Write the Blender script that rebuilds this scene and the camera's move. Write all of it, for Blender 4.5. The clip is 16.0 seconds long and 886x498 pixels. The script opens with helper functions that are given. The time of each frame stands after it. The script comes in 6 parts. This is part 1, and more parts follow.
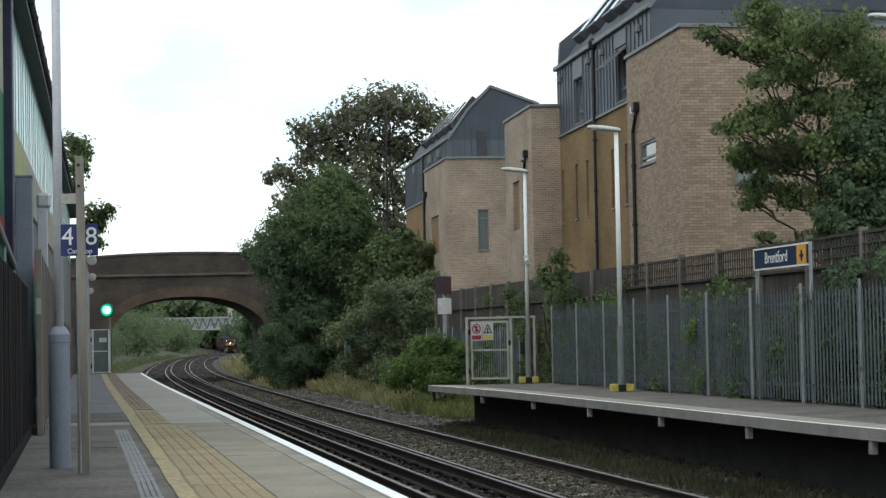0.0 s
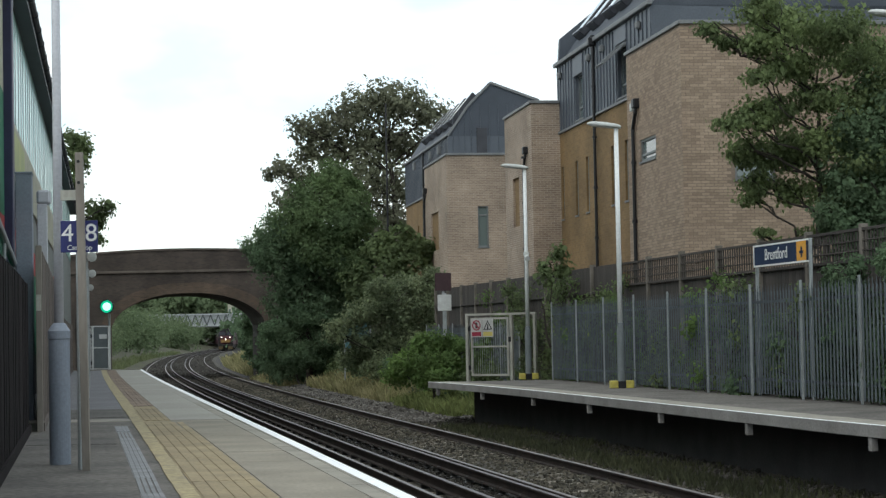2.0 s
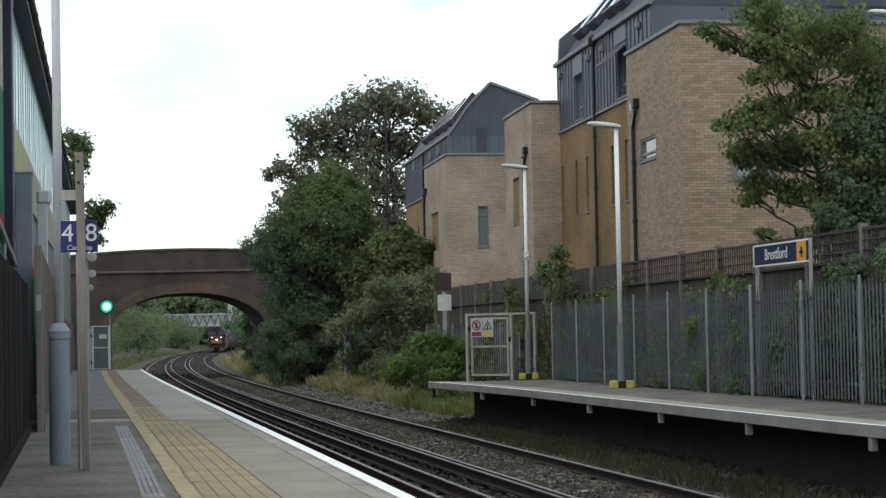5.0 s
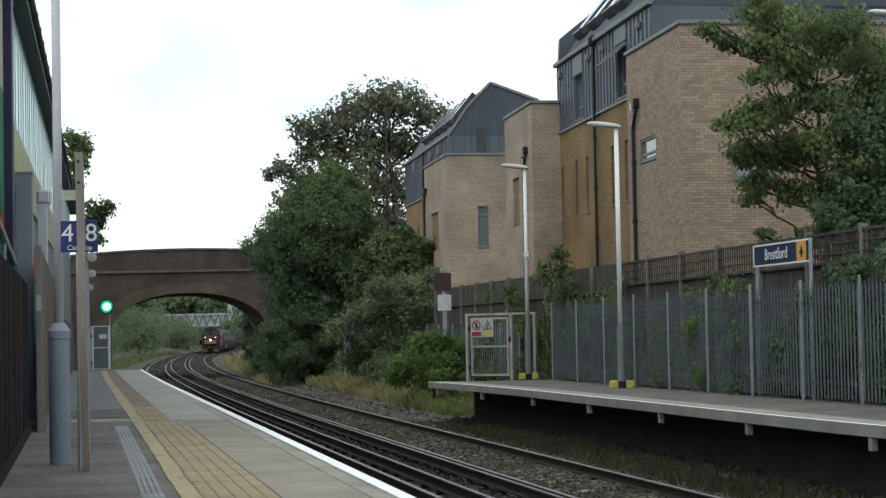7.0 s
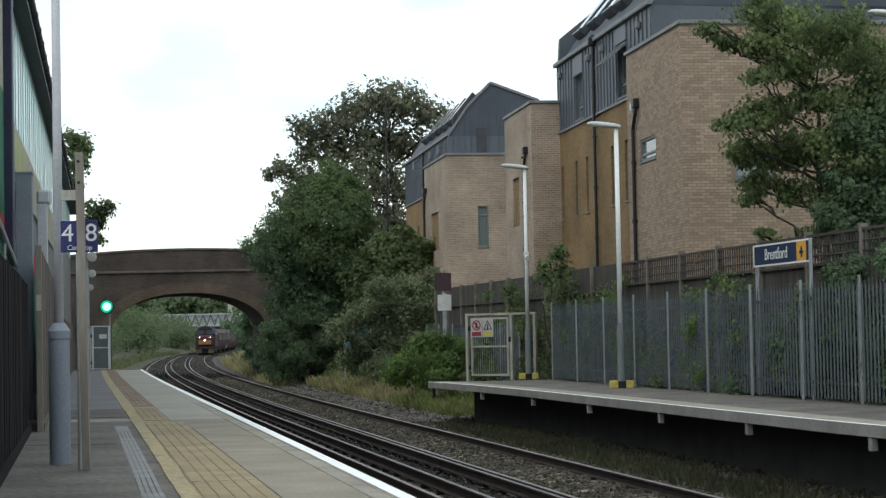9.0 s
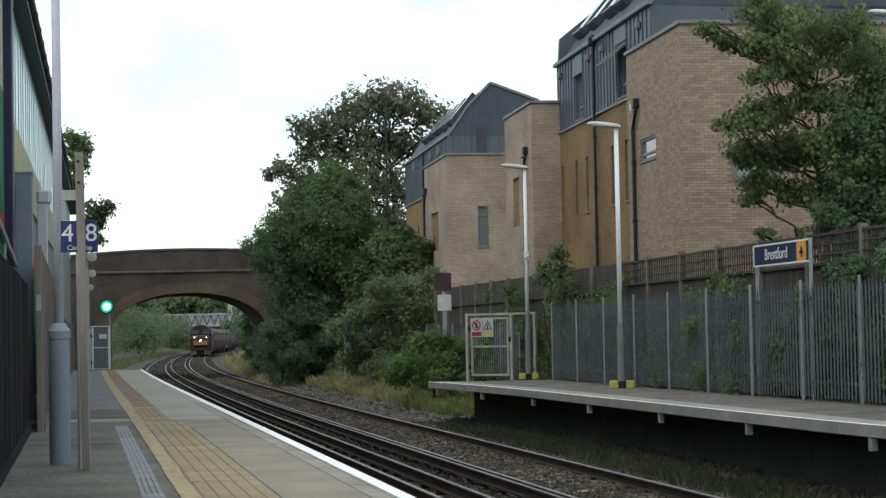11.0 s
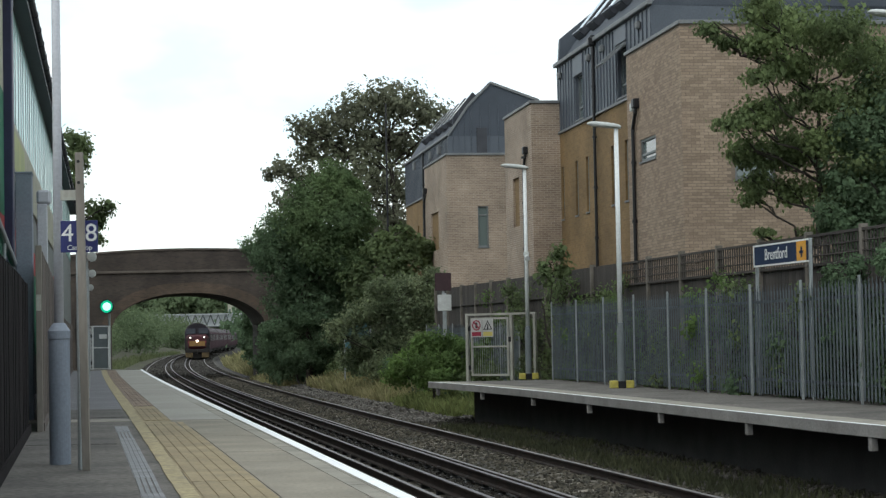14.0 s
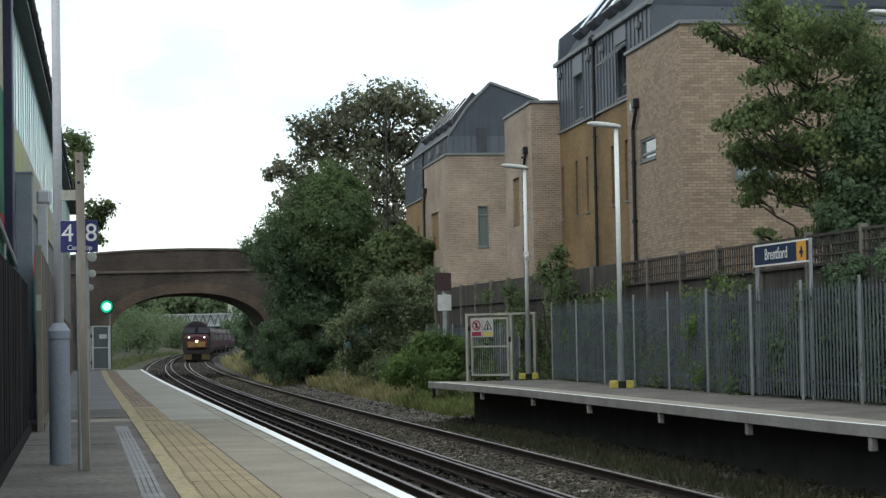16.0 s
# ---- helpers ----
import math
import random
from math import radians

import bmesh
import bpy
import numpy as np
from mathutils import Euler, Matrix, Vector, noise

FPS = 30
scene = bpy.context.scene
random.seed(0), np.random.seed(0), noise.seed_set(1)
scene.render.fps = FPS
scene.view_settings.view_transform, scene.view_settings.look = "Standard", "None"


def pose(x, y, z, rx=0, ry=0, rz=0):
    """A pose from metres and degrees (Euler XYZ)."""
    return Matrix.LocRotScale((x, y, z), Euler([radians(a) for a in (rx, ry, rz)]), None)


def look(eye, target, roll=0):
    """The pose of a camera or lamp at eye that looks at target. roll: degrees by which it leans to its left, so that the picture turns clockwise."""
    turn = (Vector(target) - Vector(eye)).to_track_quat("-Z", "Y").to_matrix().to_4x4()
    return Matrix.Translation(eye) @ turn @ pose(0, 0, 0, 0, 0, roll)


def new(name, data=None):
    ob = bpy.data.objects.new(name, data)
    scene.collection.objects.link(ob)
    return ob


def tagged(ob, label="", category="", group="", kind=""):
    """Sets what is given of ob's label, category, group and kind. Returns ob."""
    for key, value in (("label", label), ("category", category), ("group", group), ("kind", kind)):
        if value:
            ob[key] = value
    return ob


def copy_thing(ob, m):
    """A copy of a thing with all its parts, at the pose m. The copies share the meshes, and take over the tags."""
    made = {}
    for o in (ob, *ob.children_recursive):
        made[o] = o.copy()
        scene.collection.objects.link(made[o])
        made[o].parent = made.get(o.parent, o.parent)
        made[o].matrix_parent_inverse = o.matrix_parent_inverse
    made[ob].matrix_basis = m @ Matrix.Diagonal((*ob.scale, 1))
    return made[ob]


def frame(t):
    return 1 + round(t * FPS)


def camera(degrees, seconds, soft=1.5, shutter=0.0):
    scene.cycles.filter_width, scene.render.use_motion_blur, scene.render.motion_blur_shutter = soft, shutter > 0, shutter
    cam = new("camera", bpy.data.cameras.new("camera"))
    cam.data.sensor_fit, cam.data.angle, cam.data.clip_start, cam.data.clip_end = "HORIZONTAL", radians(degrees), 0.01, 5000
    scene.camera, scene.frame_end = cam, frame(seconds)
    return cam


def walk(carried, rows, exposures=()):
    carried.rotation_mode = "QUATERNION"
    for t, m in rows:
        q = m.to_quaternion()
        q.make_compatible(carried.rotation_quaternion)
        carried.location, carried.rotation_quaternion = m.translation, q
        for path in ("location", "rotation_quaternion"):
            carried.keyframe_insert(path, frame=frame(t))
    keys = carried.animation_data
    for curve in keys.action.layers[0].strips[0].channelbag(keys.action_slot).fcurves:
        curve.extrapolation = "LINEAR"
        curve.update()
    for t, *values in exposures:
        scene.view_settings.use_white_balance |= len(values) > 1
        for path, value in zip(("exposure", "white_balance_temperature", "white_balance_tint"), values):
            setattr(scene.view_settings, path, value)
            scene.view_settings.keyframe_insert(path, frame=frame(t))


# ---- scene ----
EYE = (0.0, 0.0, 1.25)
TILT = 2.5195   # degrees above the level
cam = camera(25.25, 16.0, soft=1.35)


def aim(extra):
    a = radians(TILT + extra)
    return look(EYE, (0.0, math.cos(a), EYE[2] + math.sin(a)), -1.1)


# the tripod head settles by a tenth of a degree in the first two seconds
walk(cam, [(0.0, aim(0.1015)), (0.5, aim(0.080)), (1.0, aim(0.052)), (1.5, aim(0.022)), (2.0, aim(0.001)), (2.5, aim(0.0)), (9.0, aim(0.0)), (16.0, aim(0.0))])

# ---------------------------------------------------------------- light
scene.view_settings.exposure = 0.0
world = bpy.data.worlds.new("overcast_sky")
scene.world = world
world.use_nodes = True
wn, wl = world.node_tree.nodes, world.node_tree.links
wn.clear()
w_out = wn.new("ShaderNodeOutputWorld")
w_sky = wn.new("ShaderNodeTexSky")
w_sky.sky_type, w_sky.sun_disc = "NISHITA", False
w_sky.sun_elevation, w_sky.sun_rotation = radians(48), radians(215)
w_sky.air_density, w_sky.dust_density = 1.0, 0.6
w_bg = wn.new("ShaderNodeBackground")
w_bg.inputs["Strength"].default_value = 0.22
wl.new(w_sky.outputs[0], w_bg.inputs["Color"])
# a thin white cloud deck with pale blue gaps
w_co = wn.new("ShaderNodeTexCoord")
w_map = wn.new("ShaderNodeMapping")
w_map.inputs["Scale"].default_value = (1.0, 1.0, 2.2)
w_noise = wn.new("ShaderNodeTexNoise")
w_noise.inputs["Scale"].default_value = 5.5
w_noise.inputs["Detail"].default_value = 6.0
w_noise.inputs["Distortion"].default_value = 0.4
w_ramp = wn.new("ShaderNodeValToRGB")
w_ramp.color_ramp.elements[0].position, w_ramp.color_ramp.elements[0].color = 0.36, (0.62, 0.62, 0.62, 1)
w_ramp.color_ramp.elements[1].position, w_ramp.color_ramp.elements[1].color = 0.52, (1, 1, 1, 1)
w_cloud = wn.new("ShaderNodeBackground")
w_tint = wn.new("ShaderNodeTexNoise")
w_tint.inputs["Scale"].default_value, w_tint.inputs["Detail"].default_value = 9.0, 4.0
w_tramp = wn.new("ShaderNodeValToRGB")
w_tramp.color_ramp.elements[0].position, w_tramp.color_ramp.elements[0].color = 0.37, (0.76, 0.92, 0.97, 1)
w_tramp.color_ramp.elements[1].position, w_tramp.color_ramp.elements[1].color = 0.54, (0.945, 1, 1, 1)
wl.new(w_map.outputs[0], w_tint.inputs["Vector"])
wl.new(w_tint.outputs["Fac"], w_tramp.inputs[0])
wl.new(w_tramp.outputs[0], w_cloud.inputs["Color"])
w_cloud.inputs["Strength"].default_value = 1.2
w_mix = wn.new("ShaderNodeMixShader")
wl.new(w_co.outputs["Generated"], w_map.inputs["Vector"])
wl.new(w_map.outputs[0], w_noise.inputs["Vector"])
wl.new(w_noise.outputs["Fac"], w_ramp.inputs[0])
wl.new(w_ramp.outputs[0], w_mix.inputs[0])
wl.new(w_bg.outputs[0], w_mix.inputs[1])
wl.new(w_cloud.outputs[0], w_mix.inputs[2])
wl.new(w_mix.outputs[0], w_out.inputs["Surface"])

sun = new("sun", bpy.data.lights.new("sun", "SUN"))
sun.data.energy, sun.data.angle, sun.data.color = 0.75, radians(30), (1.0, 0.96, 0.89)
sun.matrix_world = look((-30, -40, 60), (0, 0, 0))

# ---------------------------------------------------------------- materials


def mat(name, c1, c2=None, rough=0.8, scale=4.0, fine=40.0, bump=0.15, metal=0.0, spread=0.0, local=False, island=0.0, stain=0.12, tall=1.0, spec=0.4):
    """Two-scale noise between two colours with bump; spread: a shift of brightness by object; island: by loose piece."""
    m = bpy.data.materials.new(name)
    m.use_nodes = True
    n, l = m.node_tree.nodes, m.node_tree.links
    b = n["Principled BSDF"]
    c2 = c2 or tuple(v * 0.7 for v in c1)
    co = n.new("ShaderNodeTexCoord")
    if local:
        vec = co.outputs["Object"]
    else:
        geo = n.new("ShaderNodeNewGeometry")
        vec = geo.outputs["Position"]
    mp = n.new("ShaderNodeMapping")
    mp.inputs["Scale"].default_value = (1, 1, tall)
    l.new(vec, mp.inputs["Vector"])
    big, small = n.new("ShaderNodeTexNoise"), n.new("ShaderNodeTexNoise")
    big.inputs["Scale"].default_value, big.inputs["Detail"].default_value = scale, 5
    small.inputs["Scale"].default_value, small.inputs["Detail"].default_value = fine, 3
    l.new(mp.outputs[0], big.inputs["Vector"])
    l.new(mp.outputs[0], small.inputs["Vector"])
    r = n.new("ShaderNodeValToRGB")
    r.color_ramp.elements[0].position, r.color_ramp.elements[1].position = 0.32, 0.68
    r.color_ramp.elements[0].color, r.color_ramp.elements[1].color = (*c2, 1), (*c1, 1)
    l.new(big.outputs["Fac"], r.inputs[0])
    hs = n.new("ShaderNodeHueSaturation")
    l.new(r.outputs[0], hs.inputs["Color"])
    mr = n.new("ShaderNodeMapRange")
    mr.inputs["From Min"].default_value, mr.inputs["From Max"].default_value = 0.25, 0.75
    mr.inputs["To Min"].default_value, mr.inputs["To Max"].default_value = 1 - stain, 1 + stain
    l.new(small.outputs["Fac"], mr.inputs["Value"])
    val = mr.outputs[0]
    for amount, src in ((spread, "obj"), (island, "isl")):
        if amount:
            if src == "obj":
                o = n.new("ShaderNodeObjectInfo").outputs["Random"]
            else:
                o = n.new("ShaderNodeNewGeometry").outputs["Random Per Island"]
            m2 = n.new("ShaderNodeMapRange")
            m2.inputs["To Min"].default_value, m2.inputs["To Max"].default_value = 1 - amount, 1 + amount
            l.new(o, m2.inputs["Value"])
            mu = n.new("ShaderNodeMath")
            mu.operation = "MULTIPLY"
            l.new(val, mu.inputs[0])
            l.new(m2.outputs[0], mu.inputs[1])
            val = mu.outputs[0]
    l.new(val, hs.inputs["Value"])
    l.new(hs.outputs[0], b.inputs["Base Color"])
    b.inputs["Roughness"].default_value, b.inputs["Metallic"].default_value = rough, metal
    b.inputs["Specular IOR Level"].default_value = spec
    if bump:
        bp = n.new("ShaderNodeBump")
        bp.inputs["Strength"].default_value, bp.inputs["Distance"].default_value = bump, 0.02
        l.new(small.outputs["Fac"], bp.inputs["Height"])
        l.new(bp.outputs[0], b.inputs["Normal"])
    return m


def brick_mat(name, c1, c2, mortar, scale=1.0, stain=0.3):
    """Stretcher bond at true brick size on faces that lie along the thing's own x or y axis."""
    m = bpy.data.materials.new(name)
    m.use_nodes = True
    n, l = m.node_tree.nodes, m.node_tree.links
    b = n["Principled BSDF"]
    co = n.new("ShaderNodeTexCoord")
    sp = n.new("ShaderNodeSeparateXYZ")
    l.new(co.outputs["Object"], sp.inputs[0])
    ad = n.new("ShaderNodeMath")
    l.new(sp.outputs["X"], ad.inputs[0])
    l.new(sp.outputs["Y"], ad.inputs[1])
    cb = n.new("ShaderNodeCombineXYZ")
    l.new(ad.outputs[0], cb.inputs["X"])
    l.new(sp.outputs["Z"], cb.inputs["Y"])
    br = n.new("ShaderNodeTexBrick")
    br.inputs["Scale"].default_value = 1.0
    br.inputs["Brick Width"].default_value, br.inputs["Row Height"].default_value = 0.225 * scale, 0.075 * scale
    br.inputs["Mortar Size"].default_value, br.inputs["Mortar Smooth"].default_value = 0.008, 0.3
    br.inputs["Color1"].default_value, br.inputs["Color2"].default_value = (*c1, 1), (*c2, 1)
    br.inputs["Mortar"].default_value = (*mortar, 1)
    br.inputs["Bias"].default_value = -0.1
    l.new(cb.outputs[0], br.inputs["Vector"])
    noi = n.new("ShaderNodeTexNoise")
    noi.inputs["Scale"].default_value, noi.inputs["Detail"].default_value = 0.55, 6
    l.new(co.outputs["Object"], noi.inputs["Vector"])
    mr = n.new("ShaderNodeMapRange")
    mr.inputs["From Min"].default_value, mr.inputs["From Max"].default_value = 0.3, 0.7
    mr.inputs["To Min"].default_value, mr.inputs["To Max"].default_value = 1 - stain, 1 + stain * 0.6
    l.new(noi.outputs["Fac"], mr.inputs["Value"])
    hs = n.new("ShaderNodeHueSaturation")
    l.new(br.outputs["Color"], hs.inputs["Color"])
    l.new(mr.outputs[0], hs.inputs["Value"])
    l.new(hs.outputs[0], b.inputs["Base Color"])
    b.inputs["Roughness"].default_value = 0.9
    bp = n.new("ShaderNodeBump")
    bp.inputs["Strength"].default_value, bp.inputs["Distance"].default_value = 0.4, 0.01
    bp.invert = True
    l.new(br.outputs["Fac"], bp.inputs["Height"])
    l.new(bp.outputs[0], b.inputs["Normal"])
    return m


def leaf_mat(name, c1, c2, spread=0.35, scale=0.6):
    m = mat(name, c1, c2, rough=0.7, scale=scale, fine=3.0, bump=0, island=spread * 0.75, stain=0.3, spec=0.15)
    n, l = m.node_tree.nodes, m.node_tree.links
    b = n["Principled BSDF"]
    tr = n.new("ShaderNodeBsdfTranslucent")
    src = b.inputs["Base Color"].links[0].from_socket
    l.new(src, tr.inputs["Color"])
    mx = n.new("ShaderNodeMixShader")
    mx.inputs[0].default_value = 0.5
    l.new(b.outputs[0], mx.inputs[1])
    l.new(tr.outputs[0], mx.inputs[2])
    l.new(mx.outputs[0], n["Material Output"].inputs["Surface"])
    return m


def glow(name, colour, strength):
    m = bpy.data.materials.new(name)
    m.use_nodes = True
    b = m.node_tree.nodes["Principled BSDF"]
    b.inputs["Base Color"].default_value = (*colour, 1)
    b.inputs["Emission Color"].default_value = (*colour, 1)
    b.inputs["Emission Strength"].default_value = strength
    return m


def glass_mat(name, tint, rough=0.05):
    m = bpy.data.materials.new(name)
    m.use_nodes = True
    b = m.node_tree.nodes["Principled BSDF"]
    b.inputs["Base Color"].default_value = (*tint, 1)
    b.inputs["Roughness"].default_value = rough
    b.inputs["Specular IOR Level"].default_value = 0.8
    b.inputs["Coat Weight"].default_value = 0.15
    return m


ASPHALT = mat("asphalt", (0.158, 0.145, 0.13), (0.082, 0.076, 0.07), 0.9, 0.9, 14, 0.5, stain=0.5)
ASPHALT_NEW = mat("dark_asphalt", (0.18, 0.18, 0.195), (0.142, 0.142, 0.154), 0.88, 0.9, 70, 0.35)
SLAB = mat("paving_concrete", (0.285, 0.255, 0.205), (0.21, 0.19, 0.155), 0.9, 1.1, 24, 0.3, spread=0.05, stain=0.2)
SLAB_FAR = mat("smooth_pale_concrete", (0.35, 0.335, 0.30), (0.285, 0.272, 0.245), 0.9, 0.5, 24, 0.3, stain=0.15)
TACTILE_PINK = mat("pinkish_tactile", (0.245, 0.185, 0.14), (0.175, 0.132, 0.102), 0.88, 1.4, 24, 0.25, spread=0.12, stain=0.25)
TACTILE = mat("buff_tactile", (0.325, 0.262, 0.16), (0.235, 0.19, 0.12), 0.88, 1.4, 24, 0.25, spread=0.07, stain=0.25)
KERB = mat("edge_concrete", (0.32, 0.30, 0.255), (0.23, 0.215, 0.185), 0.9, 2.0, 40, 0.3, spread=0.08)
WHITE_LINE = mat("white_line_paint", (0.92, 0.93, 0.95), (0.84, 0.85, 0.87), 0.7, 2.5, 40, 0.1, stain=0.1)
YELLOW_LINE = mat("worn_yellow_paint", (0.42, 0.345, 0.19), (0.25, 0.215, 0.145), 0.85, 4.0, 24, 0.2, stain=0.35)
DRAIN = mat("drain_metal", (0.22, 0.226, 0.24), (0.125, 0.128, 0.135), 0.6, 3.0, 40, 0.2, metal=0.1)
BALLAST = mat("ballast", (0.066, 0.059, 0.048), (0.034, 0.031, 0.026), 0.95, 1.6, 22, 1.0, stain=0.6)
STONE = mat("ballast_stone", (0.098, 0.086, 0.066), (0.046, 0.043, 0.033), 0.95, 0.8, 30, 0.3, island=0.6)
SHOULDER = mat("shoulder_ballast_stone", (0.155, 0.145, 0.132), (0.088, 0.08, 0.072), 0.95, 0.8, 30, 0.3, island=0.5)
# dark ballast of the tracks; below the far platform it stands in for shade
DARK_BALLAST = mat("dark_and_shaded_ballast", (0.04, 0.036, 0.033), (0.024, 0.022, 0.02), 0.9, 1.6, 22, 1.0, stain=0.5)
DARK_STONE = mat("dark_and_shaded_stone", (0.058, 0.053, 0.046), (0.033, 0.03, 0.026), 0.9, 0.8, 30, 0.3, island=0.5)
SLEEPER = mat("sleeper_concrete", (0.22, 0.195, 0.16), (0.09, 0.08, 0.068), 0.95, 2.5, 30, 0.3, spread=0.25)
RAIL_SIDE = mat("rusty_rail", (0.042, 0.031, 0.027), (0.024, 0.019, 0.018), 0.85, 3, 30, 0.2, spec=0.2)
RAIL_TOP = mat("polished_rail_head", (0.20, 0.18, 0.18), (0.12, 0.108, 0.108), 0.5, 3, 30, 0.05, metal=0.5)
CONDUCTOR = mat("conductor_rail", (0.15, 0.135, 0.145), (0.085, 0.076, 0.082), 0.55, 2, 30, 0.1, metal=0.35)
EARTH = mat("earth_and_grass", (0.065, 0.068, 0.034), (0.042, 0.039, 0.026), 1.0, 0.35, 8, 0.6, stain=0.4)
DECK_EDGE = mat("platform_fascia", (0.29, 0.28, 0.27), (0.20, 0.19, 0.185), 0.85, 1.5, 30, 0.2, stain=0.2)
PATCH = mat("dark_repair_asphalt", (0.12, 0.112, 0.105), (0.075, 0.07, 0.066), 0.9, 0.9, 14, 0.4, stain=0.4)
# near-black brick: the shade of the void below the platform, put into the colour
DARK_VOID = mat("void_shade_brick", (0.06, 0.058, 0.058), (0.038, 0.037, 0.038), 0.95, 1.5, 20, 0.3)
GALV = mat("galvanised_post", (0.36, 0.39, 0.395), (0.28, 0.30, 0.305), 0.6, 4, 40, 0.05, metal=0.25)
PALE = mat("grey_painted_pale", (0.105, 0.126, 0.14), (0.072, 0.088, 0.1), 0.6, 2, 30, 0.05, spread=0.12)
LAMP_WHITE = mat("white_column_paint", (0.86, 0.88, 0.88), (0.76, 0.79, 0.79), 0.5, 1.5, 30, 0.03)
LAMP_LILAC = mat("pale_grey_column_paint", (0.52, 0.53, 0.57), (0.43, 0.44, 0.48), 0.5, 1.5, 30, 0.03)
LAMP_GREY = mat("grey_sleeve_paint", (0.205, 0.235, 0.285), (0.165, 0.19, 0.235), 0.5, 1.5, 30, 0.05)
SLEEVE_GREEN = mat("green_grey_sleeve_paint", (0.185, 0.21, 0.22), (0.14, 0.16, 0.168), 0.5, 1.5, 30, 0.05)
HEAD_GREY = mat("lamp_head_paint", (0.58, 0.60, 0.58), (0.45, 0.46, 0.45), 0.5, 4, 30, 0.03)
LENS = glass_mat("lamp_lens", (0.55, 0.56, 0.54), 0.3)
HAZARD_Y = mat("hazard_yellow", (0.60, 0.52, 0.11), (0.38, 0.32, 0.08), 0.6, 5, 30, 0.05)
BLACK = mat("black_paint", (0.018, 0.018, 0.02), (0.012, 0.012, 0.013), 0.55, 5, 30, 0.05)
PIPE = mat("black_pipe", (0.014, 0.014, 0.016), (0.01, 0.01, 0.011), 0.4, 5, 30, 0.02)
# brownish mortar, darker than the bricks to include the shadow in recessed joints
MORTAR = mat("joint_shadow_mortar", (0.25, 0.195, 0.152), (0.2, 0.155, 0.12), 0.95, 0.8, 30, 0.2)
BOARD = mat("dark_stained_boards", (0.016, 0.013, 0.0145), (0.009, 0.0078, 0.0088), 0.95, 2, 25, 0.3, spread=0.25, tall=0.15, spec=0.12)
TIMBER_GREY = mat("grey_weathered_timber", (0.27, 0.245, 0.215), (0.19, 0.172, 0.15), 0.9, 3, 30, 0.2, tall=0.2)
BOARD_OLD = mat("weathered_boards", (0.135, 0.113, 0.1), (0.088, 0.073, 0.065), 0.9, 2, 25, 0.3, spread=0.2, tall=0.15)
TIMBER = mat("brown_fence_boards", (0.07, 0.06, 0.053), (0.042, 0.037, 0.034), 0.9, 2, 25, 0.3, spread=0.2, tall=0.2)
CONC_POST = mat("concrete_post", (0.20, 0.18, 0.155), (0.13, 0.118, 0.10), 0.9, 3, 30, 0.2)
BRICK_PINK = brick_mat("pinkish_buff_brick", (0.35, 0.265, 0.197), (0.26, 0.192, 0.145), (0.46, 0.395, 0.325))
BRICK_YELLOW = brick_mat("yellow_stock_brick", (0.24, 0.15, 0.062), (0.18, 0.11, 0.046), (0.22, 0.15, 0.08))
BRICK_BRIDGE = brick_mat("old_brown_brick", (0.075, 0.058, 0.047), (0.048, 0.038, 0.033), (0.07, 0.058, 0.05), stain=0.5)
BRICK_RING = brick_mat("arch_ring_brick", (0.115, 0.08, 0.056), (0.068, 0.05, 0.04), (0.10, 0.078, 0.06), stain=0.5)
STRING = mat("string_course_stone", (0.125, 0.105, 0.088), (0.08, 0.066, 0.056), 0.95, 1.5, 20, 0.2)
ZINC = mat("dark_zinc", (0.108, 0.124, 0.147), (0.084, 0.097, 0.117), 0.5, 0.8, 20, 0.03, metal=0.2, local=True)
ZINC_ROOF = mat("dark_roof_zinc", (0.08, 0.092, 0.112), (0.06, 0.07, 0.086), 0.65, 0.8, 20, 0.03, local=True, spec=0.25)
COPING = mat("grey_coping", (0.205, 0.215, 0.22), (0.15, 0.157, 0.162), 0.6, 2, 20, 0.05)
FRAME_GREY = mat("grey_window_frame", (0.19, 0.205, 0.205), (0.15, 0.162, 0.162), 0.5, 3, 20, 0.02)
PANE = glass_mat("window_glass", (0.12, 0.15, 0.16))
PANE_PALE = glass_mat("pale_window_glass", (0.12, 0.155, 0.15))
SKYLIGHT = glass_mat("skylight_glass", (0.62, 0.66, 0.68), 0.1)
ROOF_FRAME = mat("charcoal_rooflight_frame", (0.05, 0.053, 0.062), (0.035, 0.037, 0.045), 0.5, 2, 20, 0.02)
BARK = mat("bark", (0.06, 0.05, 0.04), (0.035, 0.03, 0.026), 0.95, 3, 25, 0.5)

# ---------------------------------------------------------------- the curve of the line


def mid(y):
    """Lateral place of the line's middle, between the two tracks, at the distance y."""
    s = y / 100.0
    ease = 0.5 * math.exp(-(((y - 195) / 60) ** 2)) + 0.5 * math.exp(-(((y - 402) / 42) ** 2))
    return (((-0.23 * s + 1.69) * s - 1.85) * s - 17.72) * s + 5.74 + ease


def slope(y):
    return (mid(y + 0.5) - mid(y - 0.5))


def rise(y):
    """The line climbs gently beyond the platforms."""
    return 0.0011 * max(0.0, y - 60.0)


def at(y, off, z=0.0):
    return Vector((mid(y) + off * math.hypot(1, slope(y)), y, z + rise(y)))


def turn(y):
    """Degrees about z that lay a thing's own y axis along the line."""
    return -math.degrees(math.atan(slope(y)))


